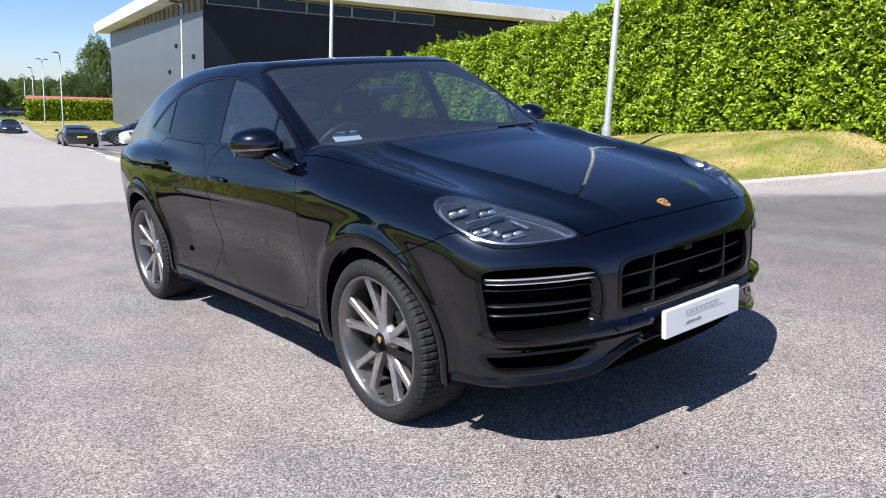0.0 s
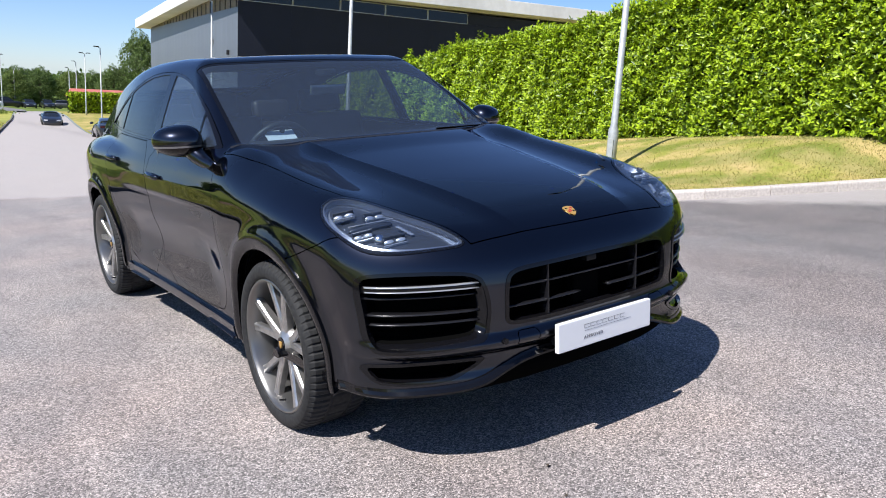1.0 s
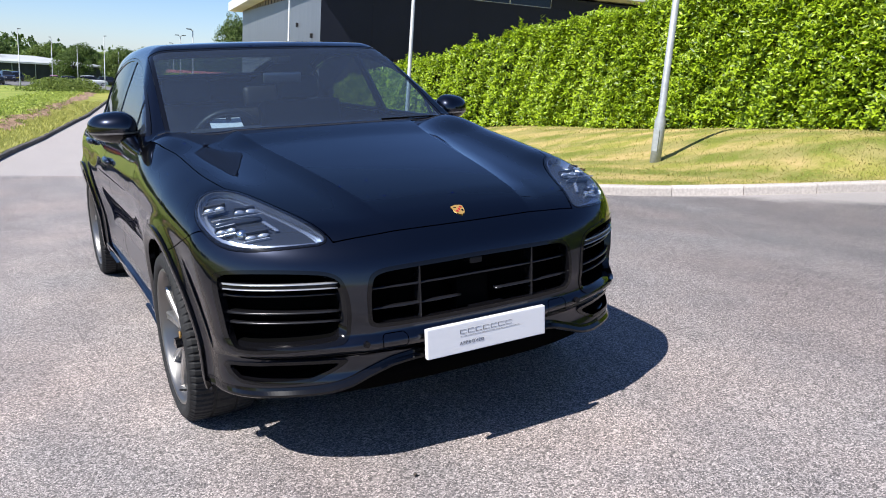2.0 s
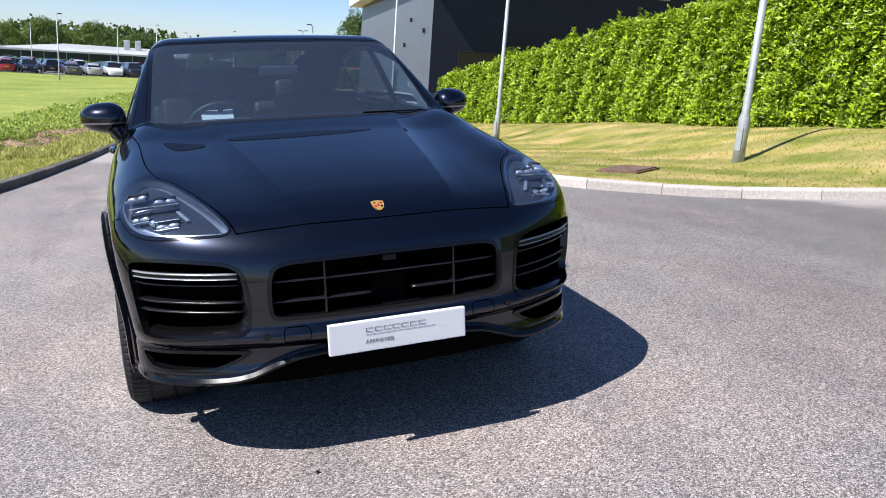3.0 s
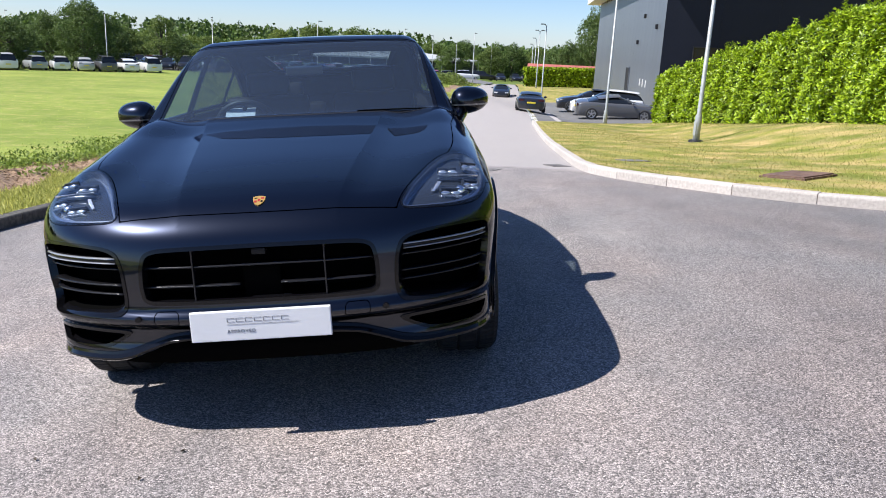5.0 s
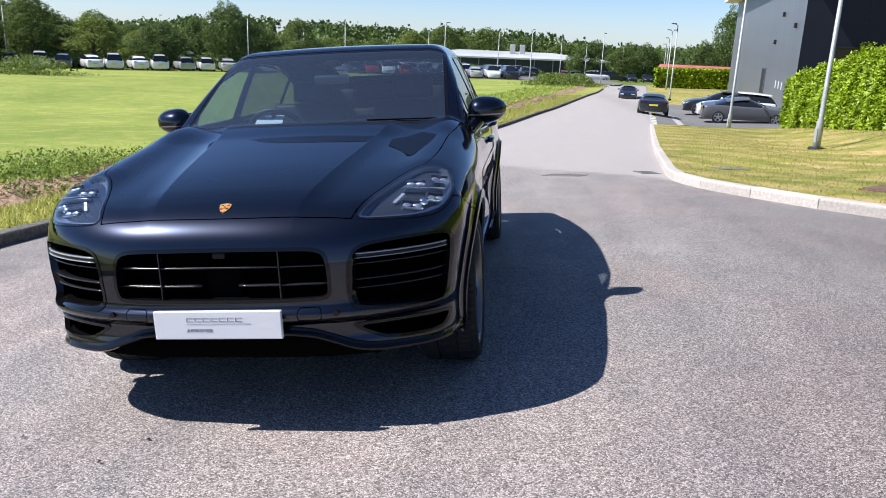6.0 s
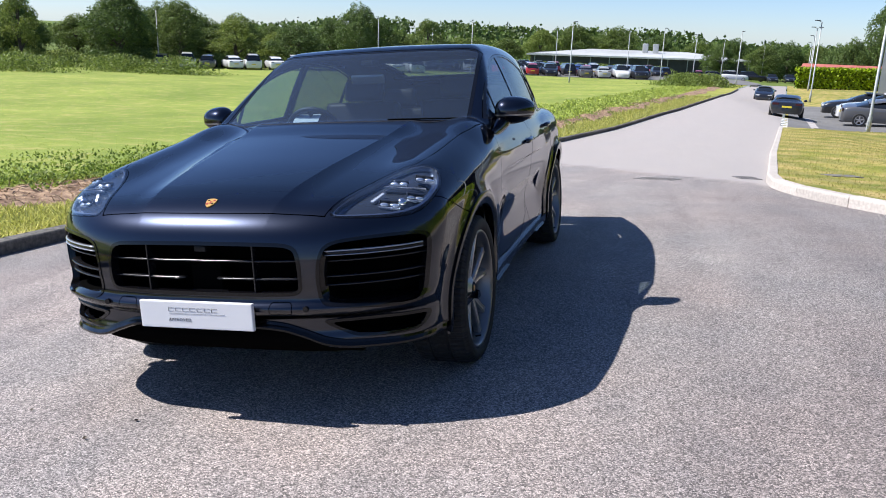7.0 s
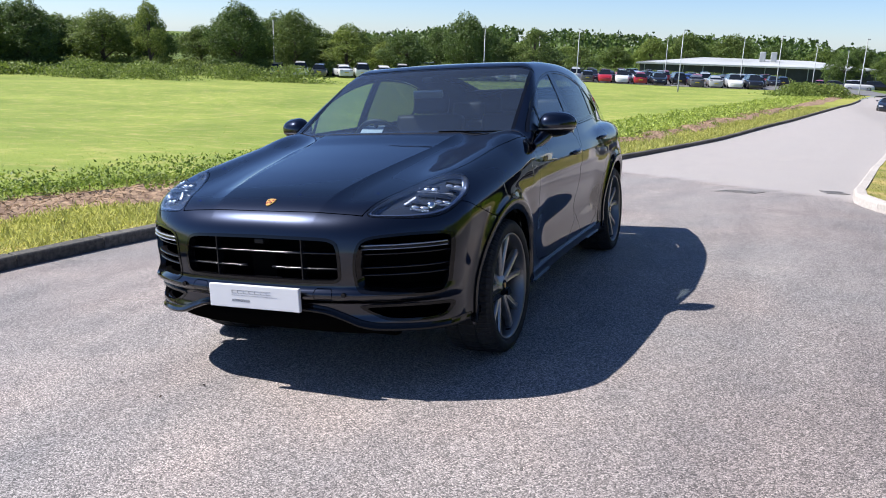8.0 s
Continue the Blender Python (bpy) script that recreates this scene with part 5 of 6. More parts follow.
def panel(name, s, material_, parent, depth=0.014, label="", lift=0.0):
    """A sheet-metal panel: the surface, with its edges turned inwards by depth."""
    v, n, t = offset(s, lift) if lift else s
    if len(t) == 0:
        return None
    e = np.concatenate([t[:, [0, 1]], t[:, [1, 2]], t[:, [2, 0]]])
    k = np.sort(e, axis=1)
    _, first, count = np.unique(k, axis=0, return_index=True, return_counts=True)
    rim = e[first[count == 1]]
    a, b = v[rim[:, 0]], v[rim[:, 1]]
    na, nb = n[rim[:, 0]], n[rim[:, 1]]
    side = np.cross(b - a, na)
    side /= np.maximum(np.linalg.norm(side, axis=1, keepdims=True), 1e-9)
    m, o = len(rim), len(v)
    verts = np.concatenate([v, a, b, b - nb * depth, a - na * depth])
    norms = np.concatenate([n, side, side, side, side])
    i = np.arange(m) + o
    tris = np.concatenate([t, np.stack([i + m, i, i + 3 * m], 1), np.stack([i + m, i + 3 * m, i + 2 * m], 1)])
    me = bpy.data.meshes.new(name)
    me.vertices.add(len(verts))
    me.vertices.foreach_set("co", verts.astype(np.float32).ravel())
    me.loops.add(3 * len(tris))
    me.loops.foreach_set("vertex_index", tris.astype(np.int32).ravel())
    me.polygons.add(len(tris))
    me.polygons.foreach_set("loop_start", np.arange(0, 3 * len(tris), 3, dtype=np.int32))
    me.update(calc_edges=True)
    me.polygons.foreach_set("use_smooth", [True] * len(tris))
    me.normals_split_custom_set_from_vertices(norms.tolist())
    me.materials.append(material_)
    return part_mesh(name, me, parent, label)


def ring_of(s, zone, inset0, inset1, *more):
    """A band along a zone's edge, from one inset to another."""
    s = clip(clip(s, within(zone, inset0)), outside(within(zone, inset1)))
    for f in more:
        s = clip(s, f)
    return s


# ---- the black coupe SUV ----
PAINT = material("black_pearl_paint", (0.0175, 0.0200, 0.0300), 0.29, 1.0, Coat_Weight=1.0, Coat_Roughness=0.0, Coat_IOR=1.53, Specular_Tint=(0.17, 0.21, 0.34, 1))
GLOSS = material("gloss_black_plastic", (0.004, 0.004, 0.005), 0.10, 0.0, Specular_IOR_Level=0.35)
MATT = textured("black_grained_plastic", (0.012, 0.012, 0.013), (0.018, 0.018, 0.019), 400, 0.5, bump_strength=0.1, bump_dist=0.001)
# Black of hidden parts, sunk further so that recesses carry their shade as colour.
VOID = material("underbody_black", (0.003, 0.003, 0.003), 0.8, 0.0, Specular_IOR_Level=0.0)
bsdf(MATT).inputs["Specular IOR Level"].default_value = 0.2
RUBBER = textured("tyre_rubber", (0.016, 0.016, 0.017), (0.028, 0.028, 0.028), 60, 0.72, bump_strength=0.15, bump_dist=0.001)
bsdf(RUBBER).inputs["Specular IOR Level"].default_value = 0.25
ALLOY = textured("satin_grey_alloy", (0.41, 0.40, 0.388), (0.47, 0.458, 0.445), 300, 0.33, 0.85, bump_strength=0.02, bump_dist=0.0005)
BARREL = material("dark_alloy_barrel", (0.21, 0.205, 0.198), 0.34, 0.85)
SATIN = material("satin_aluminium", (0.32, 0.33, 0.35), 0.3, 0.9)
CHROME = material("bright_metal", (0.75, 0.75, 0.76), 0.18, 1.0)
STEEL = textured("brake_steel", (0.05, 0.05, 0.05), (0.08, 0.078, 0.075), 40, 0.45, 0.8, bump_strength=0.05)
GOLD = material("gold_enamel", (0.75, 0.45, 0.13), 0.3, 0.6)
RED = material("red_enamel", (0.35, 0.02, 0.02), 0.35)
WHITE = material("white_plastic", (0.8, 0.8, 0.8), 0.35)
LED = material("clear_lamp_optic", (0.66, 0.70, 0.76), 0.25, 0.8)
DRL = material("frosted_light_bar", (0.46, 0.47, 0.50), 0.22, 0.6)
TRIM_GREY = material("dark_grey_lettering", (0.12, 0.12, 0.13), 0.5)
LINING = textured("grey_cabin_lining", (0.035, 0.036, 0.04), (0.05, 0.051, 0.055), 150, 0.85, bump_strength=0.1, bump_dist=0.001)
LEATHER = textured("black_leather", (0.012, 0.012, 0.013), (0.02, 0.02, 0.021), 120, 0.5, bump_strength=0.1, bump_dist=0.001)


def glass(name, tint, rough=0.0, ior=1.6, sky_veil=0.0):
    """Thin tinted glass: clear through, with a mirror's share by angle and a painted bluish sky veil."""
    m = bpy.data.materials.new(name)
    m.use_nodes = True
    m.node_tree.nodes.remove(bsdf(m))
    out = m.node_tree.nodes["Material Output"]
    clear, shine, blend, facing = node(m, "BsdfTransparent"), node(m, "BsdfGlossy"), node(m, "MixShader"), node(m, "LayerWeight")
    clear.inputs[0].default_value = (*tint, 1)
    shine.inputs["Roughness"].default_value = rough
    facing.inputs["Blend"].default_value = 0.5
    base = ((ior - 1) / (ior + 1)) ** 2
    steep, share = node(m, "Math", operation="POWER"), node(m, "Math", operation="MULTIPLY_ADD")
    join(m, facing, "Facing", steep, 0)
    steep.inputs[1].default_value = 5.0
    join(m, steep, 0, share, 0)
    share.inputs[1].default_value, share.inputs[2].default_value = 1 - base, base
    join(m, share, 0, blend, 0)
    join(m, clear, 0, blend, 1)
    join(m, shine, 0, blend, 2)
    # Diffuse bluish share put in for the sky's hazy reflection on the glass.
    veil, layer = node(m, "BsdfDiffuse"), node(m, "MixShader")
    veil.inputs[0].default_value = (0.42, 0.55, 0.80, 1)
    layer.inputs[0].default_value = sky_veil
    join(m, blend, 0, layer, 1)
    join(m, veil, 0, layer, 2)
    join(m, layer, 0, out, "Surface")
    return m


SCREEN = glass("windscreen_glass", (0.56, 0.67, 0.73), ior=1.9, sky_veil=0.036)
TINT = glass("tinted_glass", (0.60, 0.70, 0.74), ior=1.9, sky_veil=0.035)
PRIVACY = glass("privacy_glass", (0.26, 0.28, 0.29), ior=1.6, sky_veil=0.008)
REAR = glass("rear_glass", (0.5, 0.53, 0.54), ior=1.6, sky_veil=0.005)
LENS = glass("headlamp_lens", (0.92, 0.94, 0.96), ior=1.6, sky_veil=0.003)

WHEELS = [(-1, 0.0), (1, 0.0), (-1, 2.895), (1, 2.895)]
WHEEL_R, ARCH_R = 0.363, 0.412
side_on = lambda x, y, z: 0.60 - np.abs(x)
arch = lambda r: either(*[(lambda yc: (lambda x, y, z: np.maximum(np.hypot(y - yc, z - 0.367) - r, 0.55 - np.abs(x))))(yc) for yc in (0.0, 2.895)])

screen_zone = both(lambda x, y, z: np.abs(x) - (0.772 - 0.100 * (y - 0.55)), lambda x, y, z: y - 1.205 - 0.105 * (x / 0.65) ** 2,
                   lambda x, y, z: 0.475 + 0.14 * (x / 0.75) ** 2 - y, lambda x, y, z: 1.11 - z)
backlight_zone = both(lambda x, y, z: np.abs(x) - 0.52 + 0.10 * (y - 2.7), lambda x, y, z: 2.62 - y, lambda x, y, z: y - 3.45, lambda x, y, z: 1.2 - z)
GLASS_LINE = rounded([(0.63, 1.112), (0.80, 1.222), (1.02, 1.348), (1.28, 1.452), (1.55, 1.507), (1.85, 1.524), (2.2, 1.503), (2.55, 1.425), (2.85, 1.300), (3.03, 1.205), (2.98, 1.187), (2.4, 1.160), (1.6, 1.135)], 1)
cabin_side = lambda x, y, z: 0.50 - np.abs(x)
side_glass = both(poly(GLASS_LINE, "y", "z"), cabin_side)
pane_1 = both(within(side_glass, 0.016), lambda x, y, z: y - 0.955)
pane_2 = both(within(side_glass, 0.016), lambda x, y, z: 0.975 - y, lambda x, y, z: y - 1.60 - 0.10 * (z - 1.13))
pane_3 = both(within(side_glass, 0.016), lambda x, y, z: 1.71 + 0.06 * (z - 1.13) - y, lambda x, y, z: y - 2.50 - 0.12 * (z - 1.16))
pane_4 = both(within(side_glass, 0.016), lambda x, y, z: 2.53 + 0.12 * (z - 1.16) - y)

HOOD_SIDE_Y = [-0.9, -0.82, -0.70, -0.59, -0.45, -0.38, -0.33, -0.1, 0.22, 0.40, 0.62]
HOOD_SIDE_X = [0.50, 0.515, 0.555, 0.595, 0.655, 0.70, 0.748, 0.785, 0.80, 0.825, 0.84]
hood_zone = both(lambda x, y, z: np.abs(x) - spline(HOOD_SIDE_Y, HOOD_SIDE_X, y), lambda x, y, z: -0.853 + 0.13 * np.abs(x) ** 2.2 - y,
                 lambda x, y, z: y - 0.445 - 0.15 * (x / 0.75) ** 2, lambda x, y, z: 0.7 - z)
LAMP_LINE = rounded([(0.512, -0.832), (0.555, -0.72), (0.598, -0.59), (0.66, -0.45), (0.71, -0.375), (0.765, -0.335), (0.835, -0.322), (0.878, -0.385), (0.893, -0.50), (0.862, -0.625), (0.775, -0.722), (0.65, -0.79)], 2)
lamp_zone = both(poly(LAMP_LINE, "x", "y"), lambda x, y, z: 0.78 - z)
front_only = lambda x, y, z: y + 0.45
GRILLE_LINE = rounded([(-0.35, 0.545), (0.36, 0.545), (0.43, 0.552), (0.440, 0.60), (0.436, 0.70), (0.412, 0.752), (0.30, 0.762), (-0.35, 0.764)], 2)
grille_zone = both(poly(GRILLE_LINE, "x", "z"), front_only)
INTAKE_LINE = rounded([(0.500, 0.512), (0.492, 0.60), (0.500, 0.70), (0.532, 0.758), (0.66, 0.772), (0.80, 0.774), (0.880, 0.764), (0.888, 0.715), (0.876, 0.60), (0.862, 0.50), (0.840, 0.478), (0.70, 0.490), (0.58, 0.500)], 2)
intake_zone = both(poly(INTAKE_LINE, "x", "z"), front_only)
LOWER_LINE = rounded([(0.640, 0.362), (0.575, 0.385), (0.500, 0.430), (0.515, 0.442), (0.70, 0.444), (0.84, 0.436), (0.872, 0.425), (0.850, 0.372), (0.820, 0.356)], 1)
lower_zone = both(poly(LOWER_LINE, "x", "z"), front_only)
TOW_LINE = [(0.305, 0.480), (0.305, 0.512), (0.316, 0.523), (0.384, 0.523), (0.395, 0.512), (0.395, 0.480), (0.390, 0.475), (0.310, 0.475)]
tow_zone = both(poly(TOW_LINE, "x", "z"), front_only)
bumper_zone = both(lambda x, y, z: y + 0.22, lambda x, y, z: z - spline([-1.0, -0.86, -0.64, -0.535, -0.428, -0.255, -0.2], [0.90, 0.875, 0.868, 0.886, 0.846, 0.781, 0.76], y), outside(hood_zone))
doors = {
    "front_door": poly(rounded([(0.60, 0.42), (0.575, 0.75), (0.60, 1.00), (0.625, 1.095), (1.2, 1.115), (1.655, 1.128), (1.66, 0.80), (1.66, 0.335), (0.70, 0.335)], 1), "y", "z"),
    "rear_door": poly(rounded([(1.668, 1.128), (2.15, 1.140), (2.62, 1.155), (2.60, 1.02), (2.50, 0.80), (2.36, 0.58), (2.28, 0.335), (1.668, 0.335)], 1), "y", "z"),
}
FLAP = poly(rounded([(3.05, 0.96), (3.05, 1.09), (3.22, 1.09), (3.22, 0.96)], 2), "y", "z")

car = thing("parked_car", "glossy black coupe SUV with grey alloy wheels on the road", "car", at=TILT)
outer = shell(0.0)
LIP_X = [0.0, 0.24, 0.34, 0.43, 0.52, 0.60, 0.70, 0.82, 0.93]
LIP_Z = [0.432, 0.430, 0.420, 0.392, 0.360, 0.346, 0.340, 0.334, 0.326]
chin_zone = lambda x, y, z: np.maximum(z - spline(LIP_X, LIP_Z, np.abs(x)), y + 0.43)
GAP = 0.0022
holes = either(arch(ARCH_R), screen_zone, backlight_zone, side_glass, lamp_zone, grille_zone, intake_zone, lower_zone, chin_zone, within(tow_zone, -0.002))
skin = clip(outer, outside(holes))
panel("bonnet", clip(clip(skin, within(hood_zone, GAP)), outside(lamp_zone, GAP)), PAINT, car)
rest = clip(skin, outside(hood_zone, GAP))
panel("front_bumper", clip(rest, within(bumper_zone, GAP)), PAINT, car)
rest = clip(rest, outside(bumper_zone, GAP))
for name, zone in doors.items():
    for sx in (-1, 1):
        on_side = lambda x, y, z, sx=sx: 0.45 - sx * x
        leaf = panel(name, clip(clip(rest, both(zone, on_side)), lambda x, y, z: zone(x, y, z) + GAP), PAINT, car)
    rest = clip(rest, outside(both(zone, cabin_side), GAP))
flap_zone = both(FLAP, lambda x, y, z: 0.5 + x)
panel("fuel_flap", clip(rest, within(flap_zone, 0.0015)), PAINT, car)
rest = clip(rest, outside(flap_zone, 0.0015))
roof_zone = both(lambda x, y, z: 1.235 - y, lambda x, y, z: 1.30 - z, lambda x, y, z: np.abs(x) - 0.565, lambda x, y, z: y - 2.60)
panel("roof", clip(rest, within(roof_zone, 0.001)), PAINT, car)
rest = clip(rest, outside(roof_zone, 0.001))
cowl_zone = both(lambda x, y, z: np.abs(x) - 0.80, lambda x, y, z: 0.445 + 0.15 * (x / 0.75) ** 2 - y, lambda x, y, z: y - 0.50 - 0.14 * (x / 0.75) ** 2, lambda x, y, z: 1.0 - z)
panel("cowl", clip(rest, cowl_zone), MATT, car)
panel("body", clip(rest, outside(cowl_zone)), PAINT, car)

# inner shell, open at the glass; black stands for shade behind gaps and openings
inner = shell(-0.045, 0.45)
inner = clip(inner, outside(either(arch(ARCH_R + 0.01), within(screen_zone, -0.02), within(backlight_zone, -0.02), within(side_glass, -0.02), within(grille_zone, -0.05), within(intake_zone, -0.05), within(lower_zone, -0.05), within(lamp_zone, -0.03))))
cabin_space = lambda x, y, z: np.maximum(0.52 - y, 0.75 - z)
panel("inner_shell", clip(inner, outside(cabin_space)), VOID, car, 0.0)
panel("cabin_lining", clip(inner, cabin_space), LINING, car, 0.0)

# glass
panel("windscreen", offset(clip(outer, within(screen_zone, 0.006)), -0.004), SCREEN, car, 0.004)
panel("rear_window", offset(clip(outer, within(backlight_zone, 0.006)), -0.004), REAR, car, 0.004)
for sx in (-1, 1):
    on_side = lambda x, y, z, sx=sx: 0.4 - sx * x
    for zone, mat in ((pane_1, TINT), (pane_2, TINT), (pane_3, PRIVACY), (pane_4, PRIVACY)):
        panel("side_window", offset(clip(outer, both(zone, on_side)), -0.006), mat, car, 0.004)
    frame_zone = both(within(side_glass, 0.002), outside(either(*(within(p, -0.001) for p in (pane_1, pane_2, pane_3, pane_4)))), on_side)
    panel("window_surround", offset(clip(outer, frame_zone), -0.002), GLOSS, car, 0.012)
panel("screen_edge", offset(ring_of(outer, screen_zone, 0.001, 0.022), -0.0025), GLOSS, car, 0.002)

# roof spoiler over the rear window
bm = bmesh.new()
vs = box(bm, -0.54, 0.54, 3.26, 3.50, 1.438, 1.462, bevel=0.010)
for v in bm.verts:
    v.co.z -= 0.05 * (v.co.x / 0.54) ** 2 + 0.04 * (v.co.y - 3.26)
    v.co.y -= 0.10 * (v.co.x / 0.54) ** 2
part("roof_spoiler", bm, PAINT, car, smooth_shade=True)

# wheel arch trims
for sx, yc in WHEELS:
    radius = lambda x, y, z, yc=yc: np.hypot(y - yc, z - 0.367) - (ARCH_R + 0.05)
    panel("wheel_arch_trim", ring_of(outer, radius, 0.0, 0.056, lambda x, y, z, sx=sx: 0.6 - sx * x, lambda x, y, z: 0.275 - z), GLOSS, car, 0.03, lift=0.009)

# arch liners
for sx, yc in WHEELS:
    bm = bmesh.new()
    r0 = ARCH_R + 0.004
    n = 28
    rows = [[bm.verts.new((sx * u, yc + r0 * math.cos(math.pi * (-0.02 + 1.04 * k / n)), 0.367 + r0 * math.sin(math.pi * (-0.02 + 1.04 * k / n)))) for k in range(n + 1)] for u in (0.55, 0.90)]
    for k in range(n):
        bm.faces.new((rows[0][k], rows[0][k + 1], rows[1][k + 1], rows[1][k]))
    bm.faces.new(rows[0])
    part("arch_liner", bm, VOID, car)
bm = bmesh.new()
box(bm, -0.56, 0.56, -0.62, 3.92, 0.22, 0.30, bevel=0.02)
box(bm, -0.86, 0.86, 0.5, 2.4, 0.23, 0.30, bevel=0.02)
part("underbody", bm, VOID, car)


def lip_strip(name, zone, lift, depth, mat):
    panel(name, clip(outer, zone), mat, car, depth, lift=lift)


# sills and front lip
for sx in (-1, 1):
    lip_strip("side_skirt", lambda x, y, z, sx=sx: np.maximum.reduce([z - 0.318, 0.50 - y, y - 2.40, 0.6 - sx * x, 0.225 - z]), 0.018, 0.05, PAINT)
    lip_strip("sill_trim", lambda x, y, z, sx=sx: np.maximum.reduce([z - 0.262, 0.53 - y, y - 2.37, 0.6 - sx * x, 0.222 - z]), 0.030, 0.04, GLOSS)
# Black sheet set back for the shade in the opening under the plate.
panel("lower_grille", clip(outer, lambda x, y, z: np.maximum.reduce([np.abs(x) - 0.60, z - 0.450, 0.27 - z, y + 0.5])), VOID, car, 0.02, lift=-0.06)


def surface_y(x, z):
    """The front surface's y at x, z."""
    lo, hi = np.full_like(np.asarray(x, float), -1.1), np.full_like(np.asarray(x, float), 0.0)
    for _ in range(30):
        mid = (lo + hi) / 2
        ins = body_field(np.asarray(x, float), mid, np.asarray(z, float)) < 0
        lo, hi = np.where(ins, lo, mid), np.where(ins, mid, hi)
    return (lo + hi) / 2


def recess(name, line, depth, mat, mirror, funnel=0.0, frame_mat=None):
    """Walls and floor of an opening in the nose, behind a funnel-shaped frame."""
    pts = [(px * s, pz) for s in mirror for px, pz in (line if s > 0 else line[::-1])]
    if len(mirror) == 2:
        keep = [(px, pz) for px, pz in line if px > 0]
        pts = keep + [(-px, pz) for px, pz in keep[::-1]]
    xs, zs = np.array(pts).T
    ys = surface_y(xs, zs)
    cx, cz = (xs.min() + xs.max()) / 2, (zs.min() + zs.max()) / 2
    wide, high = xs.max() - xs.min(), zs.max() - zs.min()
    n = len(pts)

    def ring(bm, inset, back):
        kx, kz = 1 - 2 * inset / wide, 1 - 2 * inset / high
        return [bm.verts.new((cx + (x - cx) * kx, y + back, cz + (z - cz) * kz)) for x, y, z in zip(xs, ys, zs)]

    def strip(bm, p, q):
        for k in range(n):
            bm.faces.new((p[k], p[(k + 1) % n], q[(k + 1) % n], q[k]))

    if funnel:
        bm = bmesh.new()
        rings = [ring(bm, 0.0, -0.002), ring(bm, funnel * 0.25, 0.006), ring(bm, funnel * 0.7, 0.022), ring(bm, funnel, 0.048)]
        for p, q in zip(rings, rings[1:]):
            strip(bm, p, q)
        bmesh.ops.recalc_face_normals(bm, faces=bm.faces)
        part(name + "_funnel", bm, frame_mat, car, smooth_shade=True)
    bm = bmesh.new()
    f0, f1 = ring(bm, funnel, 0.046 if funnel else -0.001), ring(bm, funnel + 0.006, depth)
    strip(bm, f0, f1)
    bm.faces.new(f1)
    bmesh.ops.recalc_face_normals(bm, faces=bm.faces)
    return part(name, bm, mat, car)


def slat(name, x0, x1, z, h, mat, back=0.02, d=0.03, droop=0.0, n=10, end=0.0):
    """A bar that follows the nose from x0 to x1 at height z."""
    bm = bmesh.new()
    prev = None
    for k in range(n + 1):
        x = x0 + (x1 - x0) * k / n
        zz = z - droop * (k / n) ** 2
        y = float(surface_y(np.array([x]), np.array([zz]))[0]) + back
        s = 1 - end * (abs(2 * k / n - 1) ** 6)
        nose = [(-0.008 * math.cos(a), 0.5 * h * s * math.sin(a)) for a in np.linspace(-math.pi / 2, math.pi / 2, 7)]
        ring = [bm.verts.new((x, y + 0.004 + a, zz + b)) for a, b in nose + [(d, 0.5 * h * s), (d, -0.5 * h * s)]]
        if prev:
            for j in range(9):
                bm.faces.new((prev[j], prev[(j + 1) % 9], ring[(j + 1) % 9], ring[j]))
        else:
            bm.faces.new(ring[::-1])
        prev = ring
    bm.faces.new(prev)
    bmesh.ops.recalc_face_normals(bm, faces=bm.faces)
    return part(name, bm, mat, car, smooth_shade=True)


SLAT = material("satin_black_slat", (0.010, 0.010, 0.012), 0.24, 0.0, Specular_IOR_Level=0.45)


def swoop(name, xs, zs, profile, mat, n=26, side=0):
    """A moulding along the nose: profile points (forward, up) follow the line zs over xs."""
    bm = bmesh.new()
    prev = None
    for k in range(n + 1):
        x = xs[0] + (xs[-1] - xs[0]) * k / n
        z = float(spline(xs, zs, np.array([x]))[0])
        y = float(surface_y(np.array([x]), np.array([max(z, 0.25)]))[0])
        ring = [bm.verts.new((side * x, y - f, z + u)) for f, u in profile]
        if prev:
            for j in range(len(ring)):
                bm.faces.new((prev[j], prev[(j + 1) % len(ring)], ring[(j + 1) % len(ring)], ring[j]))
        else:
            bm.faces.new(ring[::-1])
        prev = ring
    bm.faces.new(prev)
    bmesh.ops.recalc_face_normals(bm, faces=bm.faces)
    return part(name, bm, mat, car)


LIP = [(-0.05, -0.026), (0.010, -0.026), (0.022, -0.020), (0.022, -0.012), (0.010, 0.000), (0.006, 0.010), (-0.02, 0.012)]
for sx in (-1, 1):
    swoop("front_lip", LIP_X, LIP_Z, LIP, GLOSS, 90, sx)
# Near-black box walls and floors carry the openings' shade in their colour.
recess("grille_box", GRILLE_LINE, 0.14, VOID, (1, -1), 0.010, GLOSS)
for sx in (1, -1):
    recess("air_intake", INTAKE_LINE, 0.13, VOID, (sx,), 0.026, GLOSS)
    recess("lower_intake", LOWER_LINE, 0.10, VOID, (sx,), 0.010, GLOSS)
slat("grille_bar", -0.425, 0.425, 0.684, 0.010, SLAT, n=24)
for x0, x1 in ((-0.425, -0.075), (0.075, 0.425)):
    slat("grille_bar", x0, x1, 0.612, 0.010, SLAT, n=12)
for x in (-0.24, 0.24):
    bm = bmesh.new()
    y0 = float(surface_y(np.array([x]), np.array([0.65]))[0])
    box(bm, x - 0.0035, x + 0.0035, y0 + 0.012, y0 + 0.06, 0.548, 0.760, bevel=0.004)
    part("grille_upright", bm, SLAT, car)
bm = bmesh.new()
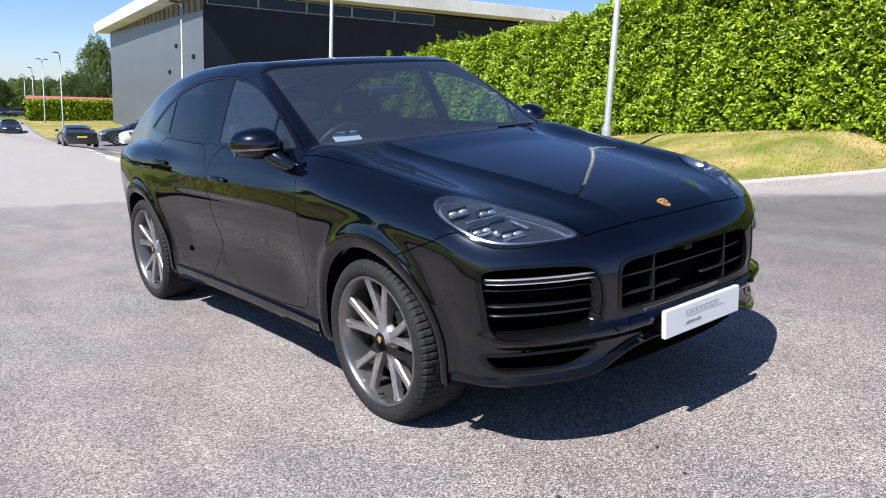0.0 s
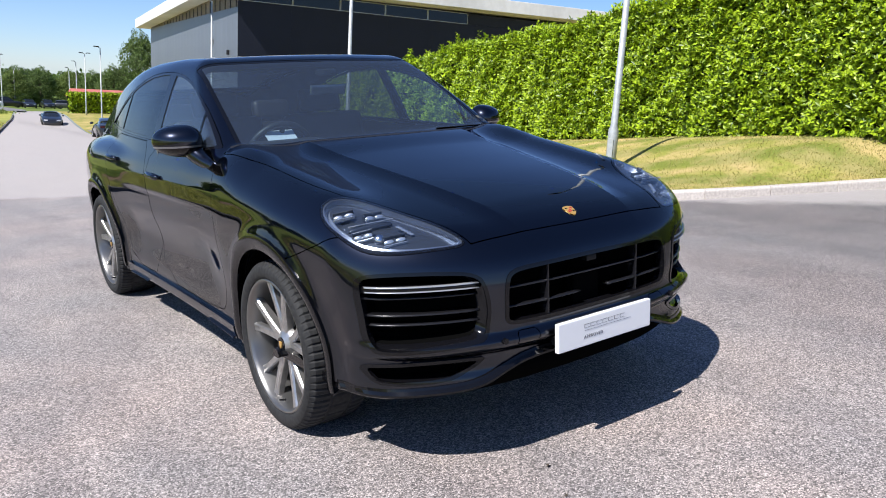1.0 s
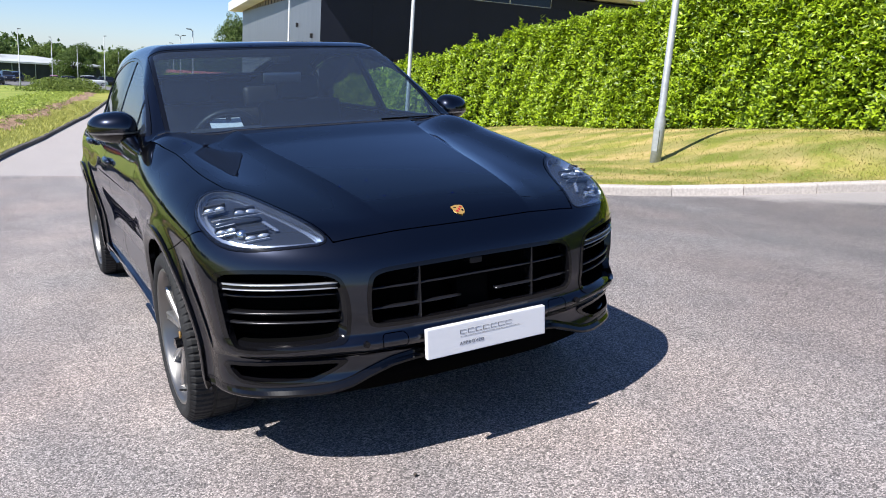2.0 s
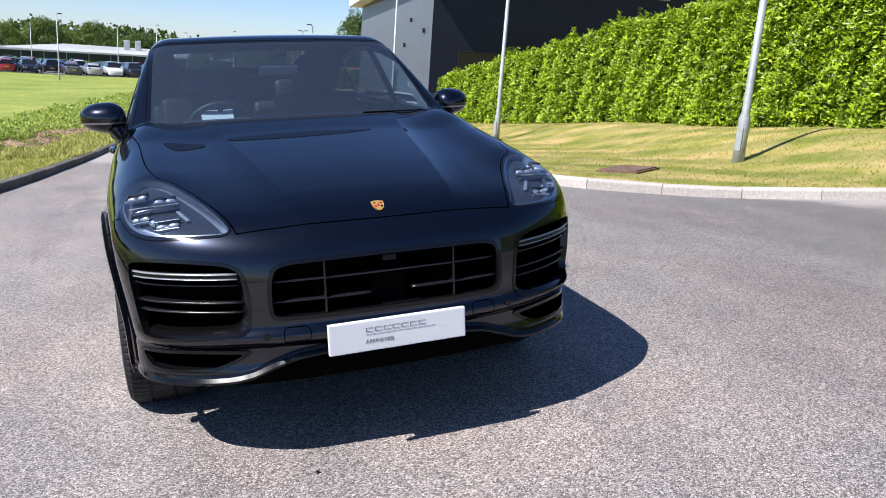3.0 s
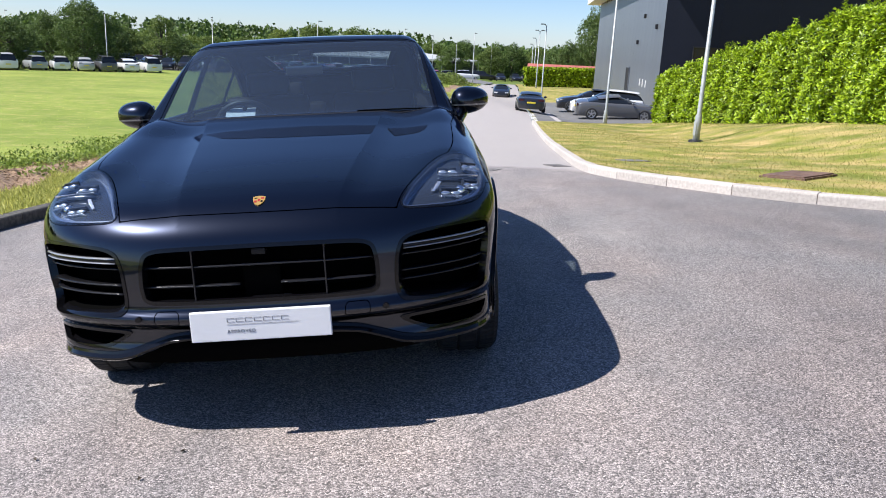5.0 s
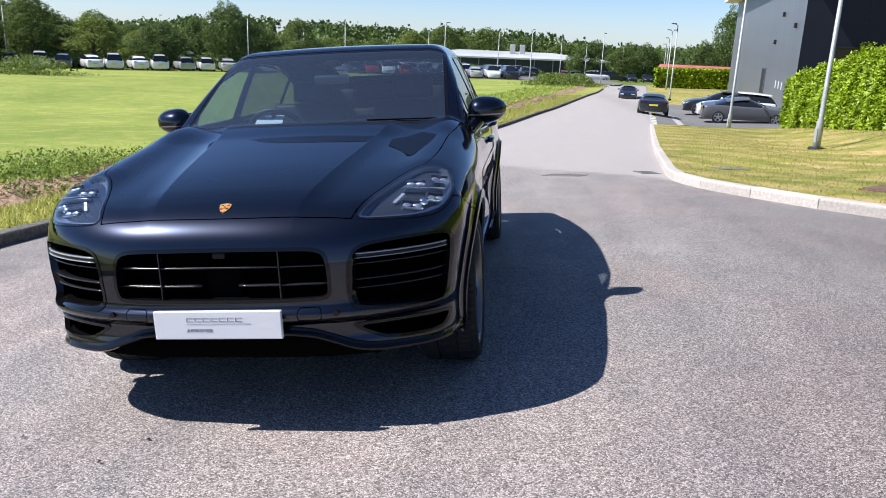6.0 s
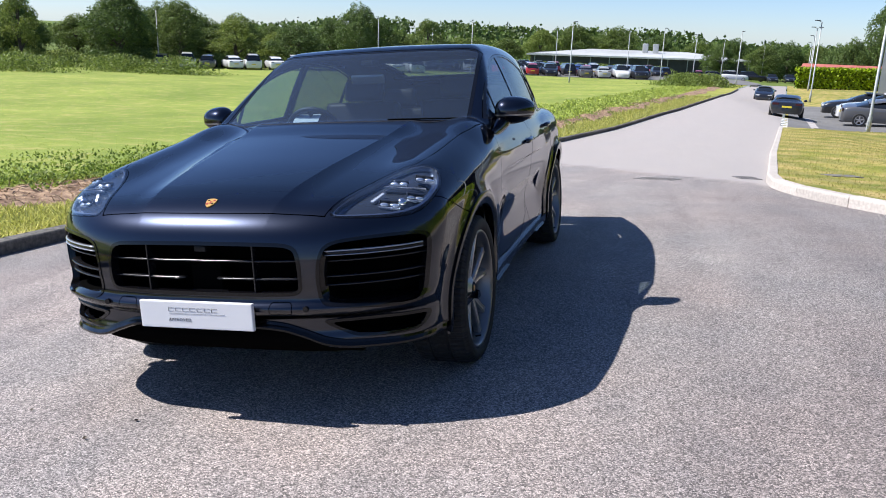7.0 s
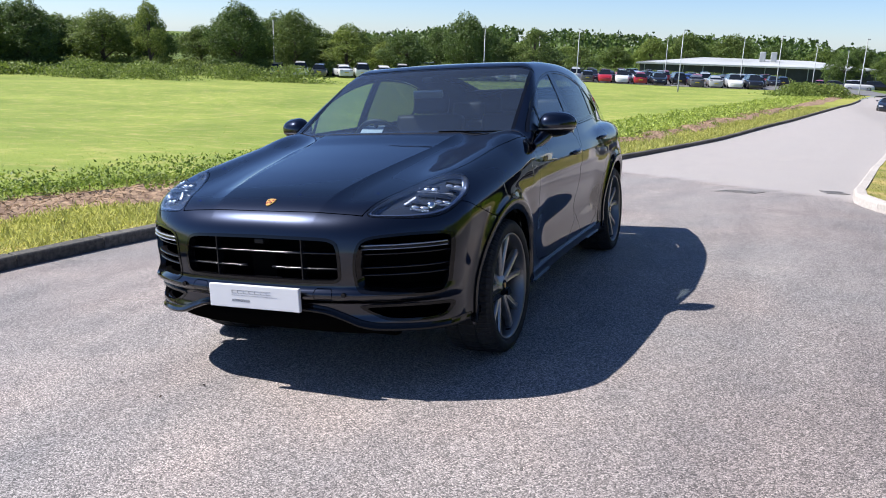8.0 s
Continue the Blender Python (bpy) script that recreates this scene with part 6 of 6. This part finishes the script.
box(bm, -0.070, 0.070, -0.885, -0.84, 0.548, 0.672, bevel=0.012)
part("radar_cover", bm, VOID, car)
bm = bmesh.new()
box(bm, -0.026, 0.026, -0.915, -0.87, 0.718, 0.742, bevel=0.006)
part("front_camera", bm, MATT, car)
for sx in (-1, 1):
    for z in (0.678, 0.616, 0.580):
        slat("intake_slat", sx * 0.515, sx * 0.862, z, 0.009, SLAT, back=0.030, d=0.05)
    light = slat("daytime_light", sx * 0.520, sx * 0.868, 0.712, 0.026, GLOSS, back=0.012, d=0.06)
    for z, h in ((0.7215, 0.0065), (0.7045, 0.0045)):
        slat("light_strip", sx * 0.530, sx * 0.862, z, h, DRL, back=0.004, d=0.010).parent = light
    panel("intake_frame", ring_of(outer, intake_zone, -0.001, 0.012, lambda x, y, z, sx=sx: 0.3 - sx * x), GLOSS, car, 0.03, lift=0.003)
    panel("lower_intake_frame", ring_of(outer, lower_zone, -0.001, 0.012, lambda x, y, z, sx=sx: 0.3 - sx * x), GLOSS, car, 0.02, lift=0.004)
    panel("tow_cover", clip(clip(outer, within(tow_zone, 0.001)), lambda x, y, z, sx=sx: 0.1 - sx * x), PAINT, car, 0.008)
    bm = bmesh.new()
    y0 = float(surface_y(np.array([sx * 0.43]), np.array([0.49]))[0])
    bmesh.ops.create_cone(bm, cap_ends=True, segments=20, radius1=0.012, radius2=0.011, depth=0.012, matrix=pose(sx * 0.455, y0, 0.50, 90, 0, 0))
    part("parking_sensor", bm, GLOSS, car)
panel("grille_surround", ring_of(outer, grille_zone, -0.001, 0.014), GLOSS, car, 0.04, lift=0.003)

# headlamps
LAMP_SHELL = material("smoky_lamp_shell", (0.44, 0.50, 0.60), 0.26, 0.8)
LAMP_RIM = material("lamp_rim", (0.30, 0.34, 0.42), 0.22, 0.85)
LAMP_DARK = material("dark_lamp_bezel", (0.062, 0.074, 0.098), 0.20, 0.6)


def skin_frame(p, up=Vector((0, 0.4, 1))):
    """A frame on the skin at p: z outwards, y upwards."""
    n = Vector(field_normals(np.array([p]))[0])
    x = up.cross(n).normalized()
    return Matrix.Translation(p) @ Matrix((x, n.cross(x), n)).transposed().to_4x4()


for sx in (-1, 1):
    on_side = lambda x, y, z, sx=sx: 0.3 - sx * x
    zone = both(within(lamp_zone, 0.003), on_side)
    lens_surface = clip(outer, zone)
    lamp = thing("headlamp", "", "")
    for key in list(lamp.keys()):
        del lamp[key]
    lamp.parent = car
    panel("lens", offset(lens_surface, 0.001), LENS, lamp, 0.0, "clear headlamp lens")
    panel("housing_wall", ring_of(outer, lamp_zone, 0.001, 0.009, on_side), GLOSS, lamp, 0.006)
    panel("chrome_rim", offset(ring_of(outer, lamp_zone, 0.008, 0.015, on_side), -0.005), LAMP_RIM, lamp, 0.03)
    panel("housing", offset(clip(outer, both(within(lamp_zone, 0.006), on_side)), -0.036), LAMP_SHELL, lamp, 0.0)
    panel("inner_bezel", offset(clip(clip(outer, within(lamp_zone, 0.027)), on_side), -0.030), LAMP_DARK, lamp, 0.004)
    # four light modules, two over and two under a dark visor
    for (x, y, z, w) in ((0.827, -0.470, 0.966, 0.040), (0.728, -0.530, 0.958, 0.040), (0.826, -0.600, 0.905, 0.038), (0.735, -0.672, 0.889, 0.044)):
        m = skin_frame((sx * x, y, z)) @ Matrix.Translation((0, 0, -0.030))
        bm = bmesh.new()
        bmesh.ops.create_uvsphere(bm, u_segments=24, v_segments=12, radius=1.0, matrix=m @ Matrix.Diagonal((w, 0.018, 0.010, 1)))
        module = part("light_module", bm, LAMP_DARK, lamp, smooth_shade=True)
        bm = bmesh.new()
        for a in (-0.5, 0.5):
            bmesh.ops.create_uvsphere(bm, u_segments=16, v_segments=10, radius=1.0, matrix=m @ Matrix.Translation((a * w, -0.003, 0.008)) @ Matrix.Diagonal((w * 0.46, 0.0095, 0.008, 1)))
        part("light_block", bm, LED, module, smooth_shade=True)
        bm = bmesh.new()
        box(bm, -w, w, 0.012, 0.018, 0.000, 0.020, m, 0.002)
        box(bm, -w, -w + 0.005, -0.004, 0.018, 0.000, 0.018, m, 0.002)
        part("module_brow", bm, LAMP_DARK, module)
        bm = bmesh.new()
        box(bm, -w, w, -0.0215, -0.0185, 0.000, 0.012, m, 0.001)
        part("module_edge", bm, LED, module)
    m = skin_frame((sx * 0.768, -0.568, 0.932)) @ Matrix.Translation((0, 0, -0.028))
    bm = bmesh.new()
    bmesh.ops.create_uvsphere(bm, u_segments=32, v_segments=16, radius=1.0, matrix=m @ Matrix.Diagonal((0.086, 0.016, 0.018, 1)))
    visor = part("visor", bm, LAMP_DARK, lamp, smooth_shade=True)
    bm = bmesh.new()
    box(bm, -0.086, 0.086, -0.002, 0.001, 0.017, 0.024, m, 0.001)
    part("visor_edge", bm, LED, visor)
    m = skin_frame((sx * 0.780, -0.640, 0.897)) @ Matrix.Translation((0, 0, -0.026))
    bm = bmesh.new()
    bmesh.ops.create_uvsphere(bm, u_segments=24, v_segments=12, radius=1.0, matrix=m @ Matrix.Diagonal((0.020, 0.020, 0.016, 1)))
    part("projector_lens", bm, CHROME, visor, smooth_shade=True)
    bm = bmesh.new()
    for k in range(6):
        u = k / 5
        p = skin_frame((sx * (0.690 - 0.026 * u), -0.628 - 0.050 * u, 0.925 - 0.024 * u)) @ Vector((0, 0, -0.018))
        box(bm, -0.007, 0.007, -0.0028, 0.0028, -0.004, 0.004, Matrix.Translation(p) @ pose(0, 0, 0, -30, 0, 0), 0.001)
    part("marker_row", bm, LED, lamp)

# bonnet badge: a plain shield
def shield(bm, w, h, m, z=0.0, x0=-1, x1=1, y0=-1, y1=1):
    pts = [(-1, 0.8), (-0.55, 0.92), (0, 1), (0.55, 0.92), (1, 0.8), (0.95, 0.1), (0.7, -0.5), (0.35, -0.85), (0, -1), (-0.35, -0.85), (-0.7, -0.5), (-0.95, 0.1)]
    pts = [(min(max(a, x0), x1), min(max(b, y0), y1)) for a, b in pts]
    lo = [bm.verts.new(m @ Vector((a * w, b * h, z))) for a, b in pts]
    hi = [bm.verts.new(m @ Vector((a * w * 0.97, b * h * 0.97, z + 0.003))) for a, b in pts]
    n = len(pts)
    bm.faces.new(hi)
    for k in range(n):
        try:
            bm.faces.new((lo[k], lo[(k + 1) % n], hi[(k + 1) % n], hi[k]))
        except ValueError:
            pass


z_badge = None
for z in np.arange(0.86, 0.95, 0.001):
    if body_field(np.zeros(1), np.array([-0.80]), np.array([z]))[0] > 0:
        z_badge = float(z)
        break
badge_at = skin_frame((0, -0.80, z_badge))
badge = part("badge", (lambda bm: (shield(bm, 0.024, 0.030, badge_at), bm)[1])(bmesh.new()), GOLD, car, "gold enamelled shield badge")
for x0, x1, y0, y1, mat in ((-0.70, -0.30, -0.45, -0.05, RED), (0.30, 0.75, 0.30, 0.62, RED), (0.30, 0.62, -0.40, -0.05, GLOSS), (-0.72, -0.30, 0.38, 0.55, GLOSS), (-0.16, 0.16, -0.22, 0.28, RED)):
    bm = bmesh.new()
    box(bm, x0 * 0.024, x1 * 0.024, y0 * 0.030, y1 * 0.030, 0.003, 0.0036, badge_at)
    part("badge_field", bm, mat, badge)

# number plate with a plain legend
plate = part("number_plate", (lambda bm: (box(bm, -0.2545, 0.2545, -0.992, -0.972, 0.418, 0.530, bevel=0.004), bm)[1])(bmesh.new()), WHITE, car, "white acrylic plate with dark lettering")
bm = bmesh.new()
box(bm, -0.22, 0.22, -0.973, -0.90, 0.43, 0.52)
part("plate_holder", bm, MATT, car)
bm = bmesh.new()
for k in range(7):
    x = -0.121 + k * 0.0325
    box(bm, x, x + 0.027, -0.9930, -0.9925, 0.5030, 0.5043)
    box(bm, x, x + 0.027, -0.9930, -0.9925, 0.4895, 0.4908)
    box(bm, x, x + 0.0022, -0.9930, -0.9925, 0.4895, 0.5045)
part("lettering", bm, TRIM_GREY, plate)
bm = bmesh.new()
box(bm, -0.121, 0.135, -0.9930, -0.9925, 0.4795, 0.4805)
part("rule", bm, TRIM_GREY, plate)
words = bpy.data.curves.new("approved", "FONT")
words.body, words.size, words.extrude, words.space_character = "APPROVED", 0.0175, 0.0006, 1.25
text_ob = new("text_source", words)
me = bpy.data.meshes.new_from_object(text_ob)
bpy.data.objects.remove(text_ob)
me.materials.append(TRIM_GREY)
legend = part_mesh("legend", me, plate)
legend.matrix_local = pose(-0.123, -0.9928, 0.449, 90, 0, 0)

# door mirrors
for sx in (-1, 1):
    mirror = thing("door_mirror", "", "")
    for key in list(mirror.keys()):
        del mirror[key]
    mirror.parent = car
    def housing(z0, z1, grow=1.0):
        bm = bmesh.new()
        bmesh.ops.create_uvsphere(bm, u_segments=40, v_segments=24, radius=1.0)
        for v in bm.verts:
            x, y, z = v.co
            x = math.copysign(abs(x) ** 0.8, x)
            z = math.copysign(abs(z) ** 0.9, z)
            y = y if y < 0 else y * 0.55
            taper = 1 - 0.16 * x
            v.co = Vector((sx * (0.962 + 0.112 * x * grow), 0.925 + 0.115 * y * grow + 0.03 * x, 1.172 + 0.078 * z * grow * taper + 0.004 * x))
        for cut, keep in ((z0, 1), (z1, -1)):
            if cut is not None:
                bmesh.ops.bisect_plane(bm, geom=bm.verts[:] + bm.edges[:] + bm.faces[:], plane_co=(0, 0, cut), plane_no=(0, 0, -keep), clear_outer=True)
        return bm
    part("mirror_cap", housing(1.152, None), PAINT, mirror, smooth_shade=True)
    part("indicator_strip", housing(1.144, 1.153, 1.012), SATIN, mirror, smooth_shade=True)
    part("mirror_base", housing(None, 1.145, 0.985), GLOSS, mirror, smooth_shade=True)
    bm = bmesh.new()
    box(bm, sx * 0.962 - 0.085, sx * 0.962 + 0.085, 0.982, 0.987, 1.116, 1.221, bevel=0.002)
    part("mirror_glass", bm, CHROME, mirror)
    bm = bmesh.new()
    tube(bm, [(sx * 0.915, 0.89, 1.140), (sx * 0.895, 0.84, 1.100), (sx * 0.875, 0.77, 1.070), (sx * 0.865, 0.69, 1.055), (sx * 0.85, 0.64, 1.055)], [0.045, 0.042, 0.036, 0.034, 0.032], 14)
    part("mirror_arm", bm, PAINT, mirror, smooth_shade=True)

# door handles
for sx in (-1, 1):
    for y0, y1, z in ((1.38, 1.58, 0.955), (2.33, 2.53, 1.003)):
        xs = []
        bm = bmesh.new()
        pts = []
        for k in range(9):
            y = y0 + (y1 - y0) * k / 8
            lo, hi = 0.7, 1.1
            for _ in range(24):
                mid = (lo + hi) / 2
                if body_field(np.array([mid]), np.array([y]), np.array([z]))[0] < 0:
                    lo = mid
                else:
                    hi = mid
            pts.append((sx * (lo + 0.004 + 0.016 * math.sin(math.pi * k / 8) ** 0.5), y, z + 0.008 * k / 8))
        tube(bm, pts, [0.010] + [0.016] * 7 + [0.010], 10)
        part("door_handle", bm, PAINT, car, smooth_shade=True)

# wipers
for sx, x0, x1 in ((1, 0.32, 0.72),):
    bm = bmesh.new()
    pts = []
    for k in range(9):
        x = x0 + (x1 - x0) * k / 8
        y = 0.505 + 0.14 * (x / 0.75) ** 2
        z = 1.10 + 0.585 * (y - 0.41 - 0.16 * (x / 0.75) ** 2) + 0.004
        pts.append((sx * x, y, z))
    tube(bm, pts, 0.004, 6)
    part("wiper", bm, VOID, car)

# wheels
def wheel_at(parent, sx, yc):
    cx = sx * (0.807 if yc < 1 else 0.80)
    wheel = thing("wheel", "", "")
    for key in list(wheel.keys()):
        del wheel[key]
    wheel.parent = parent
    wheel.matrix_local = Matrix.Translation((cx, yc, WHEEL_R - 0.011)) @ Matrix.Diagonal((sx, 0.971, 0.971, 1))
    return wheel


def tyre_mesh():
    prof = [(-0.118, 0.292), (-0.138, 0.304), (-0.143, 0.325), (-0.138, 0.350), (-0.120, 0.368), (-0.085, 0.374), (-0.055, 0.3745), (-0.050, 0.367), (-0.042, 0.367), (-0.037, 0.3745),
            (0.0, 0.375), (0.037, 0.3745), (0.042, 0.367), (0.050, 0.367), (0.055, 0.3745), (0.085, 0.374), (0.120, 0.368), (0.138, 0.350), (0.143, 0.328), (0.141, 0.312), (0.134, 0.301), (0.124, 0.292)]
    bm = bmesh.new()
    n = 288
    rings = []
    for k in range(n):
        a = 2 * math.pi * k / n
        ring = []
        for j, (u, r) in enumerate(prof):
            if k % 4 == 0 and j in (4, 5, 6, 14, 15, 16):
                r -= 0.007
            if k % 8 == 2 and j in (9, 10, 11):
                r -= 0.006
            ring.append(bm.verts.new((u, r * math.cos(a), r * math.sin(a))))
        rings.append(ring)
    for k in range(n):
        p, q = rings[k], rings[(k + 1) % n]
        for j in range(len(prof) - 1):
            f = bm.faces.new((p[j], q[j], q[j + 1], p[j + 1]))
            f.smooth = j < 3 or j > 16
    return bm


def sidewall_marks():
    """Raised marks on the tyre wall, as plain blocks."""
    bm = bmesh.new()
    for start, count, gap, tall in ((20, 8, 5.0, 0.020), (75, 14, 2.6, 0.010), (200, 8, 5.0, 0.020), (262, 12, 2.6, 0.010)):
        for k in range(count):
            a = start + gap * k
            w = 0.0055 if tall > 0.015 else 0.003
            box(bm, 0.1405, 0.1432, -w, w, 0.325 - tall / 2, 0.325 + tall / 2, pose(0, 0, 0, a, 0, 0))
    return bm


def rim_mesh():
    bm = bmesh.new()
    lathe(bm, [(0.128, 0.297), (0.134, 0.292), (0.130, 0.284), (0.112, 0.279), (0.090, 0.272), (0.02, 0.262), (-0.11, 0.266)], 96)
    return bm


def spoke_mesh(side):
    """One blade of a forked spoke: broad and dished at the hub, slim at the waist, flared where it meets the rim."""
    bm = bmesh.new()
    prev = None
    n = 14
    for k in range(n + 1):
        u = k / n
        along = 0.036 + (0.276 - 0.036) * u
        aside = side * (0.005 + 0.069 * u ** 1.35)
        w = 0.0160 + 0.0040 * (1 - u) + 0.009 * max(0.0, u - 0.72) ** 2 / 0.0784
        front_ = 0.084 + 0.024 * u
        back = front_ - 0.046 + 0.014 * u
        at = lambda off, x: bm.verts.new((x, along, aside + off))
        ring = [at(-w, back), at(-w, front_ - 0.010), at(-w * 0.72, front_ - 0.002), at(-w * 0.1, front_ - 0.004), at(w * 0.72, front_ - 0.002), at(w, front_ - 0.010), at(w, back)]
        if prev:
            for j in range(7):
                bm.faces.new((prev[j], prev[(j + 1) % 7], ring[(j + 1) % 7], ring[j]))
        prev = ring
    bm.faces.new(prev)
    bmesh.ops.recalc_face_normals(bm, faces=bm.faces)
    return bm


def hub_mesh():
    bm = bmesh.new()
    lathe(bm, [(0.02, 0.080), (0.066, 0.074), (0.080, 0.062), (0.090, 0.044), (0.097, 0.034)], 40)
    return bm


def disc(x, r, t, n=40):
    bm = bmesh.new()
    bmesh.ops.create_cone(bm, cap_ends=True, segments=n, radius1=r, radius2=r, depth=t, matrix=pose(x, 0, 0, 0, 90, 0))
    return bm


first_wheel = None
for sx, yc in WHEELS:
    wheel = wheel_at(car, sx, yc)
    if first_wheel is None:
        first_wheel = {}
        tyre = part("tyre", tyre_mesh(), RUBBER, wheel, "black low-profile tyre")
        tagged(part("raised_marks", sidewall_marks(), RUBBER, tyre), kind="stuff")
        rim = part("rim", rim_mesh(), BARREL, wheel, "satin grey alloy rim", True)
        first_wheel["spoke"] = [part("spoke", spoke_mesh(s), ALLOY, wheel) for s in (1, -1)]
        for o in first_wheel["spoke"]:
            o.matrix_local = pose(0, 0, 0, 18, 0, 0)
        for k in range(1, 5):
            for o in first_wheel["spoke"]:
                c = o.copy()
                scene.collection.objects.link(c)
                c.matrix_local = pose(0, 0, 0, 18 + 72 * k, 0, 0)
        part("hub", hub_mesh(), ALLOY, wheel, smooth_shade=True)
        cap = part("centre_cap", disc(0.096, 0.033, 0.008), GLOSS, wheel)
        bm = bmesh.new()
        shield(bm, 0.013, 0.017, pose(0.1005, 0, 0, 90, 0, 90))
        part("cap_badge", bm, GOLD, cap)
        part("brake_disc", disc(0.01, 0.19, 0.03, 60), STEEL, wheel, "dark steel brake disc")
        bm = bmesh.new()
        lathe(bm, [(0.03, 0.09), (0.05, 0.085), (0.055, 0.05)], 32)
        part("disc_bell", bm, VOID, wheel)
        bm = bmesh.new()
        box(bm, -0.03, 0.06, 0.10, 0.205, -0.11, 0.11, pose(0, 0, 0, 20 if yc else 160, 0, 0), 0.02)
        part("caliper", bm, MATT, wheel)
        bm = bmesh.new()
        lathe(bm, [(-0.03, 0.0), (-0.03, 0.24), (0.0, 0.257)], 32)
        part("backing_plate", bm, VOID, wheel)
        bm = bmesh.new()
        tube(bm, [(0.10, 0.0, -0.255), (0.128, 0.0, -0.248)], [0.005, 0.004], 8)
        part("valve", bm, MATT, wheel)
        pattern = wheel
    else:
        made = {}
        for o in pattern.children_recursive:
            made[o] = o.copy()
            scene.collection.objects.link(made[o])
            made[o].parent = made.get(o.parent, wheel)

# ---- inside the car ----
bm = bmesh.new()
box(bm, -0.74, 0.74, 0.62, 1.00, 0.80, 1.085, bevel=0.05)
box(bm, -0.58, -0.18, 0.72, 1.02, 1.06, 1.135, bevel=0.03)
part("dashboard", bm, LEATHER, car, smooth_shade=True)
bm = bmesh.new()
box(bm, -0.78, 0.78, 0.62, 3.55, 0.42, 0.48)
part("cabin_floor", bm, LEATHER, car)
bm = bmesh.new()
box(bm, -0.07, 0.07, 1.0, 1.9, 0.45, 0.78, bevel=0.03)
part("centre_console", bm, LEATHER, car)
wheel_m = Matrix.Translation((-0.365, 1.07, 1.045)) @ pose(0, 0, 0, -66, 0, 0)
bm = bmesh.new()
pts = [wheel_m @ Vector((0.185 * math.cos(a), 0.185 * math.sin(a), 0)) for a in np.linspace(0, 2 * math.pi, 37)]
tube(bm, pts, 0.017, 10, cap=False)
steering = part("steering_wheel", bm, LEATHER, car, smooth_shade=True)
bm = bmesh.new()
bmesh.ops.create_uvsphere(bm, u_segments=20, v_segments=10, radius=0.075, matrix=wheel_m @ Matrix.Diagonal((1.1, 0.9, 0.45, 1)))
for a in (0.1, math.pi - 0.1, -math.pi / 2):
    tube(bm, [wheel_m @ Vector((0.06 * math.cos(a), 0.06 * math.sin(a), 0)), wheel_m @ Vector((0.175 * math.cos(a), 0.175 * math.sin(a), 0))], 0.014, 6)
part("steering_hub", bm, LEATHER, steering, smooth_shade=True)
# White sheet put in for the bright reflection at the instrument binnacle.
bm = bmesh.new()
box(bm, -0.085, 0.085, -0.05, 0.05, 0.0, 0.002, pose(-0.385, 0.985, 1.150, 36, 0, 0))
part("paper_sheet", bm, WHITE, car)


def seat(x, y, w, tall):
    s = thing("seat", "", "")
    for key in list(s.keys()):
        del s[key]
    s.parent = car
    for name, args, m in (("cushion", (-w / 2, w / 2, -0.28, 0.26, -0.08, 0.10), pose(x, y, 0.62)), ("backrest", (-w / 2, w / 2, -0.06, 0.07, 0.0, tall), pose(x, y + 0.26, 0.64, -14, 0, 0)),
                          ("headrest", (-0.15, 0.15, -0.04, 0.05, tall + 0.01, tall + 0.17), pose(x, y + 0.26, 0.64, -14, 0, 0))):
        bm = bmesh.new()
        box(bm, *args, m, 0.04)
        part(name, bm, LEATHER, s, smooth_shade=True)


for x in (-0.37, 0.37):
    seat(x, 1.56, 0.57, 0.60)
    seat(x, 2.40, 0.66, 0.52)
bm = bmesh.new()
box(bm, -0.11, 0.11, -0.012, 0.012, -0.028, 0.028, pose(-0.01, 1.13, 1.385, 12, 0, 0), 0.01)
part("rear_view_mirror", bm, SATIN, car)
bm = bmesh.new()
box(bm, -0.040, 0.040, 1.10, 1.22, 1.462, 1.500, pose(0, 0, 0.0), 0.012)
part("sensor_housing", bm, MATT, car)
